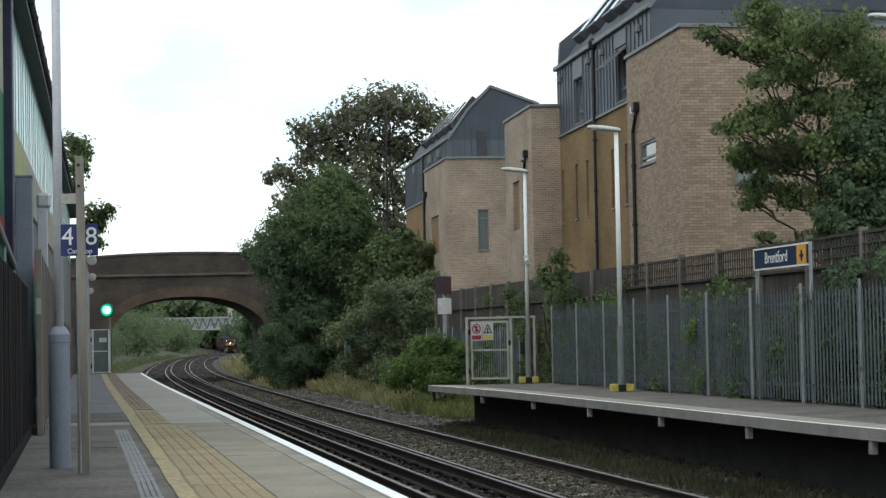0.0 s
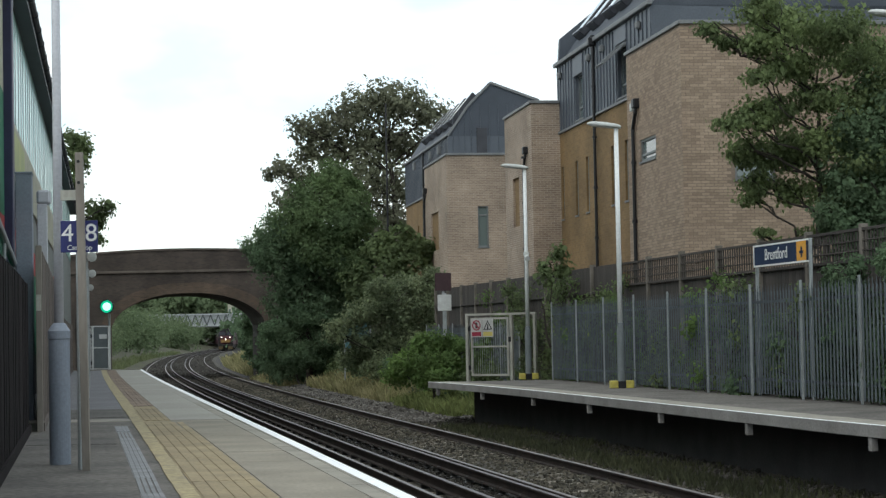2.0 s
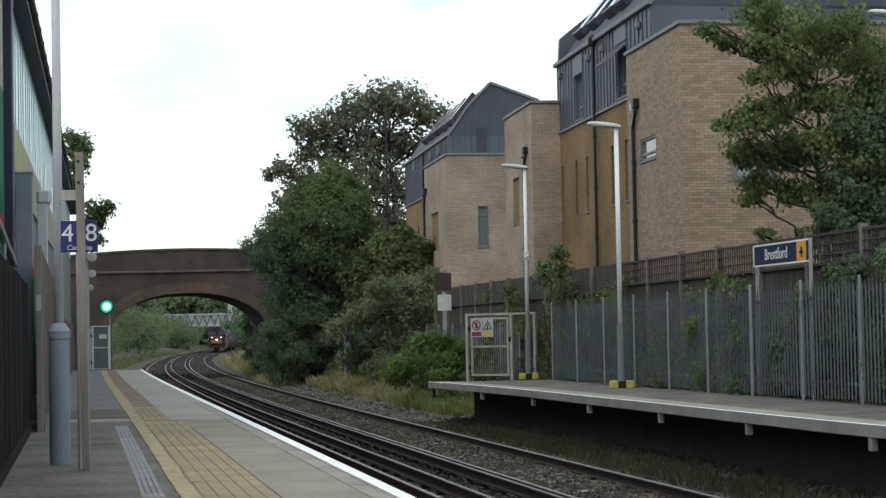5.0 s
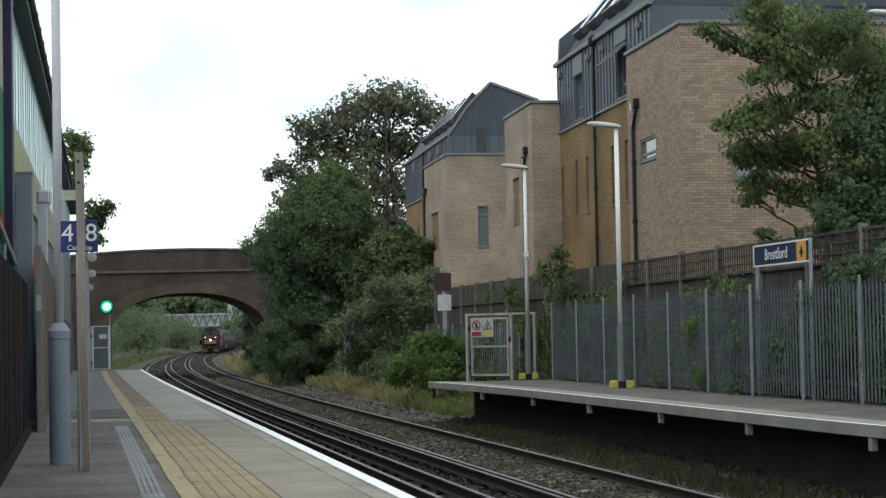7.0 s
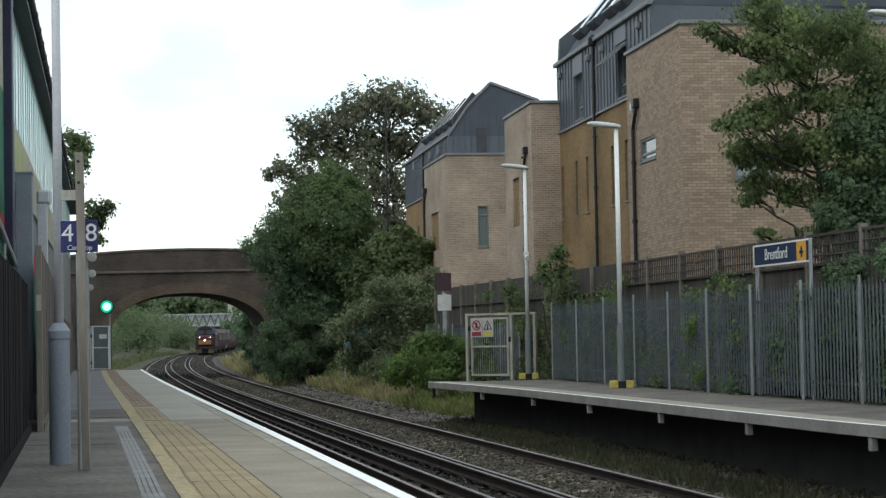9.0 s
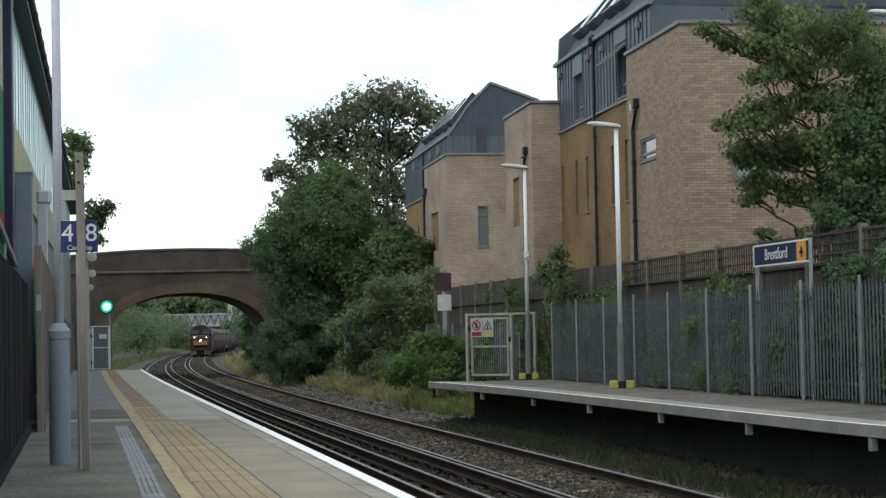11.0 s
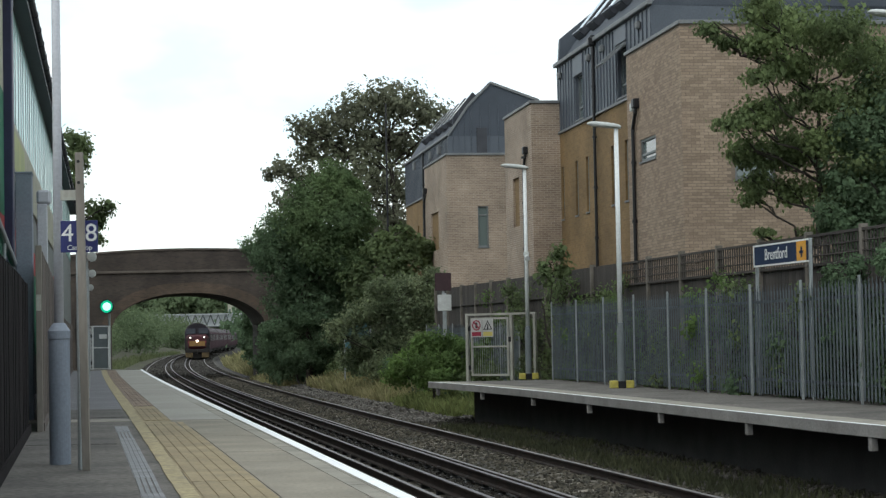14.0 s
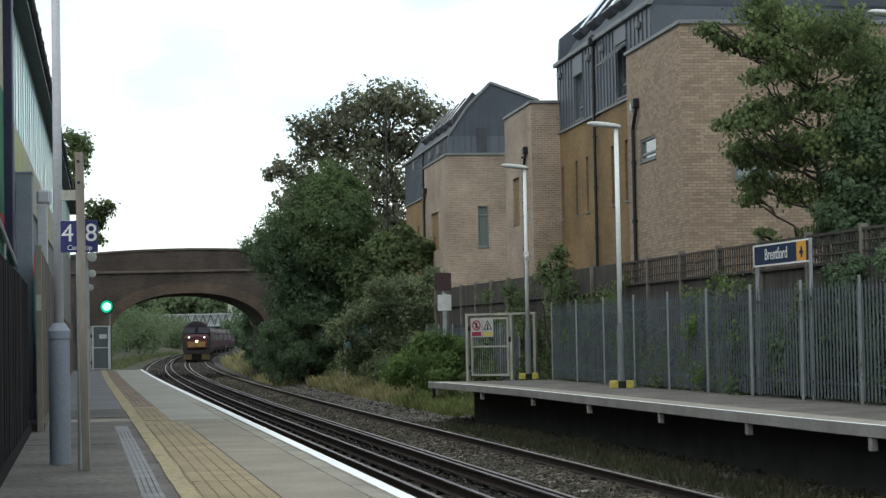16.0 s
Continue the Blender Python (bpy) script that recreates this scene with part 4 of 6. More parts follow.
# ragged trees behind the bridge
world_tree("tree", "ragged green tree behind the bridge parapet", "tree", -10.2, 128, -0.5, 3.0, 0.2,
           [(-2.8, 0, 6.9, 0.8, 0.8, 0.6), (-1.8, 0.3, 7.4, 1.0, 0.9, 0.8), (-0.8, 0, 8.3, 1.1, 1.0, 0.9), (0.3, 0.2, 8.9, 1.2, 1.0, 1.0), (-1.2, 0, 6.2, 1.3, 1.0, 1.0), (0.6, 0, 7.0, 1.4, 1.0, 1.2), (-3.3, 0, 6.3, 0.6, 0.6, 0.4)], 9000, 0.17, LEAF_MID, 19, shell=0.7)
world_tree("tree", "dense dark green tree on the cutting slope beside the bridge", "tree", -6.8, 98, -1.3, 2.5, 0.3,
           [(x, y, z + 0.7, a * 1.05, b, c) for x, y, z, a, b, c in DARK_CROWN if z < 7.0]
           + [(x, y, z + 0.7, a, b, c) for x, y, z, a, b, c in [(1.6, 0.9, 3.8, 1.3, 1.26, 1.01), (-1.5, 0.9, 1.9, 0.95, 0.98, 0.78), (-0.4, 0.3, 1.5, 1.4, 1.4, 1.12), (1.0, 0.6, 1.8, 1.12, 1.12, 0.9), (-1.5, 0.6, 0.7, 0.75, 0.7, 0.56), (-0.7, 0.6, 0.4, 0.7, 0.7, 0.56), (2.8, 0.6, 6.2, 1.12, 1.12, 0.9), (2.4, 0.5, 4.6, 1.2, 1.2, 1.0), (2.2, 0.3, 2.9, 1.2, 1.2, 1.0), (-1.0, 0, 0.0, 0.9, 0.8, 0.6), (0.4, -0.3, 0.2, 1.1, 0.9, 0.7), (1.6, 0, 0.6, 1.1, 0.9, 0.7)]], 70000, 0.115, LEAF_DARK, 22, shell=0.45)
# bushes on the slope
world_tree("bush", "dark green shrubs at the foot of the cutting", "bush", -7.02, 95, -0.9, 0.8, 0.06, scatter_lobes(33, 20, 0.2, 0, 2.1, 1.2, 0.7, 1.5, 0.6), 22000, 0.1, LEAF_DARK, 18, shell=0.5)
world_tree("bush", "rambling green bush with pale tips on the railway slope", "bush", -1.85, 78, -0.6, 1.0, 0.08,
           [(x, y, z + 0.7, a, b, c) for x, y, z, a, b, c in [(0.3, 0.9, 3.1, 0.62, 0.62, 0.5), (-0.6, -0.9, 3.0, 0.56, 0.56, 0.45), (1.0, 0.0, 3.0, 0.62, 0.62, 0.5), (1.5, -0.3, 3.5, 0.4, 0.4, 0.32), (-0.9, -0.3, 2.2, 0.78, 0.78, 0.62), (0.3, -0.3, 2.2, 0.89, 0.89, 0.71), (1.3, 0.3, 2.1, 0.67, 0.67, 0.53), (-1.8, -0.3, 1.8, 0.71, 0.71, 0.57), (-2.4, -0.6, 1.4, 0.56, 0.56, 0.45), (-1.3, 0.3, 0.9, 0.78, 0.78, 0.62), (-0.2, 0.6, 1.1, 0.89, 0.89, 0.71), (0.9, -0.6, 1.1, 0.78, 0.78, 0.62), (-0.7, -0.9, 0.0, 0.67, 0.67, 0.53), (-1.8, 0.9, 0.3, 0.56, 0.56, 0.45), (0.2, 0.9, 0.2, 0.56, 0.56, 0.45), (1.1, 0.5, 0.2, 0.7, 0.6, 0.5)]], 28000, 0.09, LEAF_BUSH, 23, shell=0.6)
world_tree("bush", "pale green bush above the railway slope", "bush", -2.2, 92, 0.4, 2.5, 0.12,
           [(0.3, 0.3, 5.2, 1.0, 0.9, 0.75), (-0.7, 0.6, 5.0, 0.8, 0.7, 0.6), (1.3, 0.3, 4.9, 0.8, 0.8, 0.6), (0.4, 0, 4.2, 1.5, 1, 0.7), (-1.2, 0, 3.2, 1.2, 1, 0.9), (0.6, 0, 2.8, 1.4, 1, 0.9)], 6000, 0.2, LEAF_MID, 24, shell=0.6)
world_tree("bush", "bright green brambles climbing beside the platform end", "bush", -0.32, 62.5, -0.9, 0.8, 0.05,
           [(x, y, z + 0.85, a, b, c) for x, y, z, a, b, c in [(0.0, 0.6, 1.0, 0.49, 0.49, 0.39), (0.5, 0.9, 1.0, 0.44, 0.44, 0.35), (-0.5, 0.9, 1.0, 0.44, 0.44, 0.35), (-0.9, 0.3, 0.5, 0.49, 0.49, 0.39), (-0.2, 0.0, 0.4, 0.52, 0.52, 0.42), (0.5, 0.0, 0.4, 0.49, 0.49, 0.39), (0.9, -0.3, 0.9, 0.28, 0.28, 0.22), (0.9, 0.6, 0.2, 0.26, 0.26, 0.21), (-1.2, 0.3, 0.2, 0.44, 0.44, 0.35), (-0.5, 0.0, 0.0, 0.38, 0.38, 0.31), (0.2, -0.9, 0.0, 0.38, 0.38, 0.31), (1.3, 0.8, 0.6, 0.4, 0.4, 0.5)]], 15000, 0.085, LEAF_LIGHT, 25, shell=0.6)
# sycamore behind the palisade
world_tree("tree", "sycamore with loose green foliage behind the palisade fence", "tree", 7.7, 40.5, 0.9, 2.2, 0.11,
           [(x, y, z + 1.5, a * 1.04, b * 1.1, c * 0.72) for x, y, z, a, b, c in [(-2.2, -0.6, 5.0, 0.3, 0.3, 0.2), (-1.7, 0.5, 4.9, 0.35, 0.35, 0.22), (-1.2, -0.6, 5.3, 0.52, 0.52, 0.36), (-1.1, -0.6, 4.6, 0.42, 0.46, 0.3), (-0.4, 0.9, 5.2, 0.69, 0.69, 0.5), (-0.4, -0.3, 4.3, 0.55, 0.58, 0.4), (0.4, -0.6, 4.9, 0.69, 0.69, 0.5), (1.1, 0.9, 4.6, 0.64, 0.64, 0.5), (-1.3, -0.9, 3.9, 0.35, 0.35, 0.22), (-0.8, 0.3, 3.4, 0.5, 0.58, 0.4), (-1.4, -0.6, 3.1, 0.5, 0.52, 0.38), (-1.8, 0.0, 3.1, 0.3, 0.32, 0.2), (-1.3, 0.3, 2.6, 0.46, 0.46, 0.37), (-0.6, 0.6, 2.5, 0.6, 0.64, 0.5)]]
           + [(x, y, z + 1.5, a * 1.04, b * 1.1, c * 0.72) for x, y, z, a, b, c in [(0.1, 0.0, 3.6, 0.5, 0.58, 0.4), (0.3, 0.0, 2.7, 0.69, 0.69, 0.56), (1.0, -0.3, 3.5, 0.69, 0.69, 0.56), (1.2, -0.6, 2.3, 0.64, 0.64, 0.51), (-1.1, 0.9, 1.9, 0.38, 0.41, 0.3), (-1.2, 0.9, 1.6, 0.25, 0.25, 0.2), (-0.3, 0.9, 1.7, 0.45, 0.52, 0.36), (0.5, 0.0, 1.6, 0.6, 0.64, 0.51), (-1.2, -0.6, 0.75, 0.2, 0.23, 0.12), (-0.8, 0.6, 0.6, 0.26, 0.29, 0.18), (0.0, 0.6, 0.7, 0.36, 0.41, 0.3), (1.9, 0, 4.0, 0.8, 0.7, 0.8), (2.0, 0, 2.6, 0.7, 0.7, 0.8)]], 52000, 0.072, LEAF_NEAR, 26, droop=0.6, shell=0.9, loose=0.28)
world_tree("tree", "ivy-covered tree trunk with dense dark leaves behind the palisade", "tree", 8.75, 40.0, 0.9, 2.6, 0.2,
           [(0.1, -0.3, 2.9, 0.6, 0.55, 0.6), (-0.4, -0.3, 2.2, 0.55, 0.5, 0.5), (0.3, -0.3, 2.0, 0.55, 0.5, 0.5), (-0.5, -0.4, 1.5, 0.5, 0.5, 0.45), (0.2, -0.4, 1.3, 0.5, 0.5, 0.5), (0.0, 0, 3.6, 0.6, 0.55, 0.6), (-0.3, 0, 0.8, 0.5, 0.5, 0.5), (0.3, 0, 0.7, 0.5, 0.5, 0.5), (-0.5, -0.2, 3.2, 0.6, 0.5, 0.6), (-0.2, -0.2, 4.3, 0.7, 0.5, 0.6), (0.4, 0, 4.8, 0.7, 0.5, 0.7), (-0.9, -0.2, 2.6, 0.45, 0.4, 0.4)], 26000, 0.085, LEAF_DARK, 27, shell=0.5)
# small shrubs and ivy between the fences
world_tree("bush", "small sapling by the wooden fence", "bush", 2.75, 51.5, 0.9, 1.2, 0.03,
           [(0.2, 0, 2.4, 0.28, 0.3, 0.35), (0.0, 0, 1.9, 0.35, 0.3, 0.3), (0.35, 0, 2.0, 0.3, 0.3, 0.3), (-0.1, 0, 2.15, 0.2, 0.2, 0.2)], 520, 0.12, LEAF_MID, 28, shell=0.8)
r = random.Random(5)
for k, (y, o, n) in enumerate(((39.0, 7.1, 2.2), (41.5, 7.15, 2.4), (44.5, 7.15, 1.6), (51.0, 7.3, 2.2), (53.0, 7.3, 2.6), (58.0, 7.2, 2.6), (36.0, 7.2, 1.8), (47.5, 7.2, 2.0), (55.5, 7.35, 2.7), (60.5, 7.3, 2.8), (63.0, 7.2, 2.6), (54.2, 7.4, 3.0), (49.0, 7.4, 2.6))):
    p = at(y, o, -0.9)
    lobes = [(r.uniform(-0.25, 0.25), r.uniform(-1.1, 1.1), r.uniform(0.8, n + 0.9), 0.28, 0.4, 0.32) for _ in range(14)] + [(0, r.uniform(-0.8, 0.8), 0.5, 0.3, 0.5, 0.5) for _ in range(3)]
    world_tree("ivy", "ivy and climbing weeds growing behind the palisade fence", "ivy", p.x, p.y, p.z, 0.6, 0.03, lobes, 2600, 0.07, LEAF_LIGHT if k % 3 == 1 else LEAF_MID, 40 + k, shell=0.85)
# dark ivy hedge that closes the palisade from behind
for k, y in enumerate((27.5, 30.0, 32.5, 35.0, 37.5, 40.0)):
    p = at(y, 7.3, -0.9)
    lobes = [(r.uniform(-0.2, 0.2), r.uniform(-1.4, 1.4), r.uniform(0.8, 2.3), 0.25, 0.5, 0.4) for _ in range(12)]
    world_tree("ivy", "dark ivy hedge close behind the palisade fence", "ivy", p.x, p.y, p.z, 0.6, 0.03, lobes, 3000, 0.085, LEAF_DARK, 80 + k, shell=0.6)
for k, y in enumerate((26.0, 28.2, 30.4, 32.6, 34.6)):
    p = at(y, 7.5, -0.9)
    lobes = [(r.uniform(-0.12, 0.12), r.uniform(-1.2, 1.2), r.uniform(2.5, 3.75 - 0.12 * k), 0.2, 0.4, 0.26) for _ in range(14)]
    world_tree("ivy", "dark ivy hanging over the wooden fence", "ivy", p.x, p.y, p.z, 0.6, 0.03, lobes, 2600, 0.075, LEAF_DARK, 180 + k, shell=0.7)
mast = thing("mast", "slim dark steel mast among the trees", "mast", pose(-3.05, 110, 0.4))
part("pole", tubed((0, 0, 0), (0, 0, 13.9), 0.07, 0.05), BLACK, mast)
p = at(113.0, 4.3, -1.3)
world_tree("bush", "overgrown dark shrub at the foot of the bridge", "bush", p.x, p.y, p.z, 1.0, 0.06, scatter_lobes(35, 16, 0.1, 0, 2.0, 0.6, 0.8, 1.9, 0.5), 8000, 0.13, LEAF_DARK, 36)
# low brambles along the foot of the slope
r = random.Random(17)
for k in range(14):
    y = 61.5 + k * 2.7
    p = at(y, r.uniform(6.3, 6.9), -1.2)
    lobes = [(r.uniform(-0.7, 0.7), r.uniform(-1.3, 1.3), r.uniform(0.3, 1.3), 0.45, 0.6, 0.4) for _ in range(9)]
    world_tree("bramble", "low bramble thicket along the foot of the railway slope", "bush", p.x, p.y, p.z, 0.4, 0.025, lobes, 2600, 0.1, (LEAF_MID, LEAF_BUSH, LEAF_LIGHT, LEAF_DARK)[(k * 3) % 4], 120 + k, shell=0.7)
net = thing("netting_screen", "faded teal netting screen among the bushes", "screen", on(84.0, 5.75, -1.3, 75))
NET = mat("teal_netting", (0.07, 0.15, 0.16), (0.05, 0.11, 0.12), 0.8, 3, 30, 0.2)
part("netting", boxed(-0.01, -0.55, 2.1, 0.01, 0.55, 3.15), NET, net)
for yy in (-0.55, 0.55):
    part("post", tubed((0, yy, 0), (0, yy, 3.2), 0.03), GALV, net)
# trees behind the shop
world_tree("tree", "tree with ragged dark green branches behind the shop", "tree", -18.6, 101, 0.0, 5.0, 0.25,
           [(x, y, z + 7.2, a, b, c) for x, y, z, a, b, c in [(0.0, -0.6, 4.3, 0.8, 0.8, 0.64), (0.3, -0.9, 3.7, 0.57, 0.57, 0.46), (-0.3, 0.6, 3.2, 0.71, 0.71, 0.57), (-0.4, 0.3, 4.6, 0.43, 0.43, 0.34), (0.9, 0.6, 0.8, 0.86, 0.86, 0.5), (1.4, 0.3, 1.1, 0.4, 0.51, 0.3), (0.6, 0.9, 0.3, 0.71, 0.71, 0.4), (-0.3, -0.6, 2.0, 0.6, 0.71, 0.57), (0.6, 0.6, -0.5, 0.6, 0.71, 0.5)]], 4200, 0.17, LEAF_MID, 29, shell=0.85)


def belt(label, ys, off, spread, hts, leaf, count, size, seed, gap):
    """A row of bushy trees along the line."""
    r = random.Random(seed)
    for y in ys:
        h = r.uniform(*hts)
        p = at(y, off + r.uniform(-spread, spread), -0.8)
        lobes = scatter_lobes(r.randint(0, 9999), 12, 0, 0, h * 0.5, gap * 0.6, gap * 0.5, h * 0.42, gap * 0.36)
        world_tree("tree", label, "tree", p.x, p.y, p.z, h * 0.35, 0.14, lobes, count, size, leaf, r.randint(0, 9999), shell=0.5)


world_tree("bush", "dark green bush under the far side of the bridge", "bush", -13.55, 140, -1.2, 1.2, 0.08, scatter_lobes(31, 14, 0.4, 0, 2.4, 1.0, 1.2, 2.2, 0.75), 5000, 0.2, LEAF_DARK, 32)
for k, (x, y, h) in enumerate(((-80, 472, 13), (-72, 478, 15), (-66, 470, 14), (-59, 474, 14))):
    world_tree("tree", "distant green tree beside the footbridge", "tree", x, y, -0.5, h * 0.3, 0.2, scatter_lobes(400 + k, 16, 0, 0, h * 0.5, 3.5, 3.0, h * 0.42, 2.2), 3000, 0.9, LEAF_FAR, 410 + k, shell=0.5)
belt("green lineside tree in the cutting beyond the bridge", [133, 140, 148, 158, 170, 184, 200, 220], -8.6, 1.0, (4.2, 6.2), LEAF_FAR, 6000, 0.17, 61, 4.0)
belt("green lineside tree beside the distant curve", [245, 270, 300, 335, 370, 410], -9.5, 1.5, (5.0, 8.0), LEAF_FAR, 4000, 0.3, 62, 6.5)
belt("dark green lineside tree on the inside of the curve", [138, 150, 163], 9.0, 0.5, (4.0, 5.5), LEAF_DARK, 2600, 0.26, 63, 3.6)
belt("dark green lineside tree on the inside of the curve", [185, 215, 250, 290, 340, 400], 11.5, 1.0, (6.0, 9.0), LEAF_DARK, 1500, 0.5, 64, 7.0)
r = random.Random(91)
for i in range(26):
    x = -100 + (i % 16) * 5.0 + (2.5 if i > 15 else 0)
    h = r.uniform(13, 18)
    world_tree("tree", "distant green tree closing the view beyond the footbridge", "tree", x, 480 + r.uniform(-12, 25), -0.5, h * 0.3, 0.25,
               scatter_lobes(200 + i, 16, 0, 0, h * 0.5, 4.0, 3.5, h * 0.42, 2.4), 3000, 1.1, LEAF_FAR, 300 + i, shell=0.7)


def grass(name, label, o0, o1, y0, y1, count, height, material, seed, zf):
    r = np.random.RandomState(seed)
    vs, fs = [], []
    for _ in range(count):
        y, o = r.uniform(y0, y1), r.uniform(o0, o1)
        p = at(y, o, zf(o, y))
        h = height * r.uniform(0.4, 1.25) * (0.6 + 0.8 * abs(noise.noise((o * 0.8, y * 0.5, 2))))
        a = r.uniform(0, 6.28)
        w = 0.012 + 0.012 * r.rand()
        d = Vector((math.cos(a), math.sin(a), 0))
        lean = Vector((r.normal() * 0.25, r.normal() * 0.25, 1)) * h
        k = len(vs)
        vs += [p - d * w, p + d * w, p + lean * 0.6 + d * w * 0.8, p + lean + Vector((r.normal() * 0.1, r.normal() * 0.1, -0.05)) * h]
        fs += [(k, k + 1, k + 2), (k, k + 2, k + 3)]
    me = bpy.data.meshes.new(name)
    me.from_pydata(vs, [], fs)
    me.materials.append(material)
    return tagged(new(name, me), label, "grass", kind="stuff")


def slope_z(o, y):
    return -1.12 + max(0.0, o - 5.1) * 0.3


grass("grass", "tall dry grass on the railway slope", 4.6, 6.4, 69, 94, 17000, 0.62, STRAW, 71, slope_z)
grass("grass", "tall green grass on the railway slope", 4.8, 6.3, 58, 80, 11000, 0.45, GRASS, 72, slope_z)
grass("grass", "straw-coloured grass at the foot of the bridge", 3.6, 6.4, 97, 115.5, 15000, 0.75, STRAW, 77, lambda o, y: -1.4)
grass("weeds", "low dull weeds on the ballast below the raised platform", 3.3, 4.9, 24, 51.5, 9000, 0.2, WEED, 78, lambda o, y: -1.12)
grass("grass", "green grass by the platform end", 4.5, 6.2, 55.5, 66, 7000, 0.55, GRASS, 73, slope_z)
grass("grass", "straw-coloured grass on the inside of the curve", 4.0, 7.8, 126, 175, 20000, 0.95, STRAW, 74, lambda o, y: -1.2 + (o - 4.2) * 0.3)
grass("grass", "weeds beside the near track beyond the platform", -6.5, -3.6, 92, 150, 6000, 0.4, GRASS_FAR, 75, lambda o, y: -1.3)
grass("grass", "pale green grass along the outside of the curve", -7.0, -4.5, 150, 330, 8000, 0.7, GRASS_FAR, 76, lambda o, y: -1.2)

# ---------------------------------------------------------------- palisade fence on the far platform


def palisade(label, ys, off, drop):
    f = thing("palisade_fence", label, "fence")
    bm = boxed(-0.016, -0.026, -0.02, 0.016, -0.02, 2.12)
    box(bm, -0.004, -0.02, -0.02, 0.004, 0.02, 2.12)
    box(bm, -0.016, 0.02, -0.02, 0.016, 0.026, 2.12)
    post0 = part("post", bm, GALV, f, "galvanised post")
    # a W-shaped pale with a three-pointed top
    bm = bmesh.new()
    sec = [(-0.033, 0.012), (-0.012, 0.0), (0.0, 0.012), (0.012, 0.0), (0.033, 0.012)]
    lo = [bm.verts.new((b, a, 0.06)) for a, b in sec]
    hi = [bm.verts.new((b, a, 1.96 + (0.12 if i == 2 else 0.0))) for i, (a, b) in enumerate(sec)]
    lo2 = [bm.verts.new((b + 0.004, a, 0.06)) for a, b in sec]
    hi2 = [bm.verts.new((b + 0.004, a, 1.96 + (0.12 if i == 2 else 0.0))) for i, (a, b) in enumerate(sec)]
    for i in range(4):
        bm.faces.new((lo[i], lo[i + 1], hi[i + 1], hi[i]))
        bm.faces.new((lo2[i + 1], lo2[i], hi2[i], hi2[i + 1]))
        bm.faces.new((hi[i], hi[i + 1], hi2[i + 1], hi2[i]))
    pale0 = part("pale", bm, PALE, f)
    first = True
    for i, y in enumerate(ys):
        m = on(y, off, drop)
        if i == 0:
            post0.matrix_basis = m
        else:
            share("post", post0, m, f)
        if i == len(ys) - 1:
            break
        y2 = ys[i + 1]
        for z in (0.3, 1.75):
            part("rail", sweep(band(off + 0.03, off + 0.07, z + drop, z + drop + 0.05), [y, y2]), PALE, f)
        for k in range(17):
            yy = y + (y2 - y) * (k + 0.7) / 17.4
            m = on(yy, off - 0.01 + 0.004 * math.sin(k * 7 + i), drop)
            if first:
                pale0.matrix_basis = m
                first = False
            else:
                share("pale", pale0, m, f)


palisade("grey steel palisade fence with pointed pales along the platform", [8.56 + 2.64 * i for i in range(18)], 6.8, 0.0)
palisade("grey steel palisade fence half hidden by brambles", [58.6 + 2.64 * i for i in range(7)], 7.05, -0.45)


def wooden_fence():
    f = thing("wooden_fence", "brown board fence with concrete posts and trellis on top", "fence")
    ys = [24.16 + 2.62 * i for i in range(21)]
    post0 = part("post", boxed(-0.07, -0.06, 0.3, 0.07, 0.06, 3.08, bevel=0.01), CONC_POST, f, "weathered concrete post")
    board0 = part("board", boxed(-0.012, -0.088, 0.6, 0.012, 0.088, 2.42), TIMBER, f)
    tall0 = part("board", boxed(-0.012, -0.088, 0.6, 0.012, 0.088, 3.02), TIMBER, f)
    lath = part("trellis_lath", boxed(-0.008, -0.026, 2.44, 0.008, 0.026, 2.99), TIMBER, f)
    used = set()
    def put(ob, name, m):
        if ob not in used:
            used.add(ob)
            ob.matrix_basis = m
        else:
            share(name, ob, m, f)
    for i, y in enumerate(ys):
        put(post0, "post", on(y, 7.8))
        if i == len(ys) - 1:
            break
        low = y < 49.5
        part("gravel_board", sweep(band(7.80, 7.84, 0.3, 0.6), [y, ys[i + 1]]), CONC_POST, f)
        for z in ((2.42, 2.6, 2.78, 2.96) if low else (2.3,)):
            part("rail", sweep(band(7.74, 7.80, z, z + (0.022 if 2.5 < z < 2.9 else 0.05)), [y, ys[i + 1]]), TIMBER, f)
        for k in range(14):
            yy = y + 2.62 * (k + 0.5) / 14
            put(board0 if low else tall0, "board", on(yy, 7.82))
        if low:
            for k in range(18):
                put(lath, "trellis_lath", on(y + 2.62 * (k + 0.5) / 18, 7.78))


wooden_fence()

# ---------------------------------------------------------------- lamps


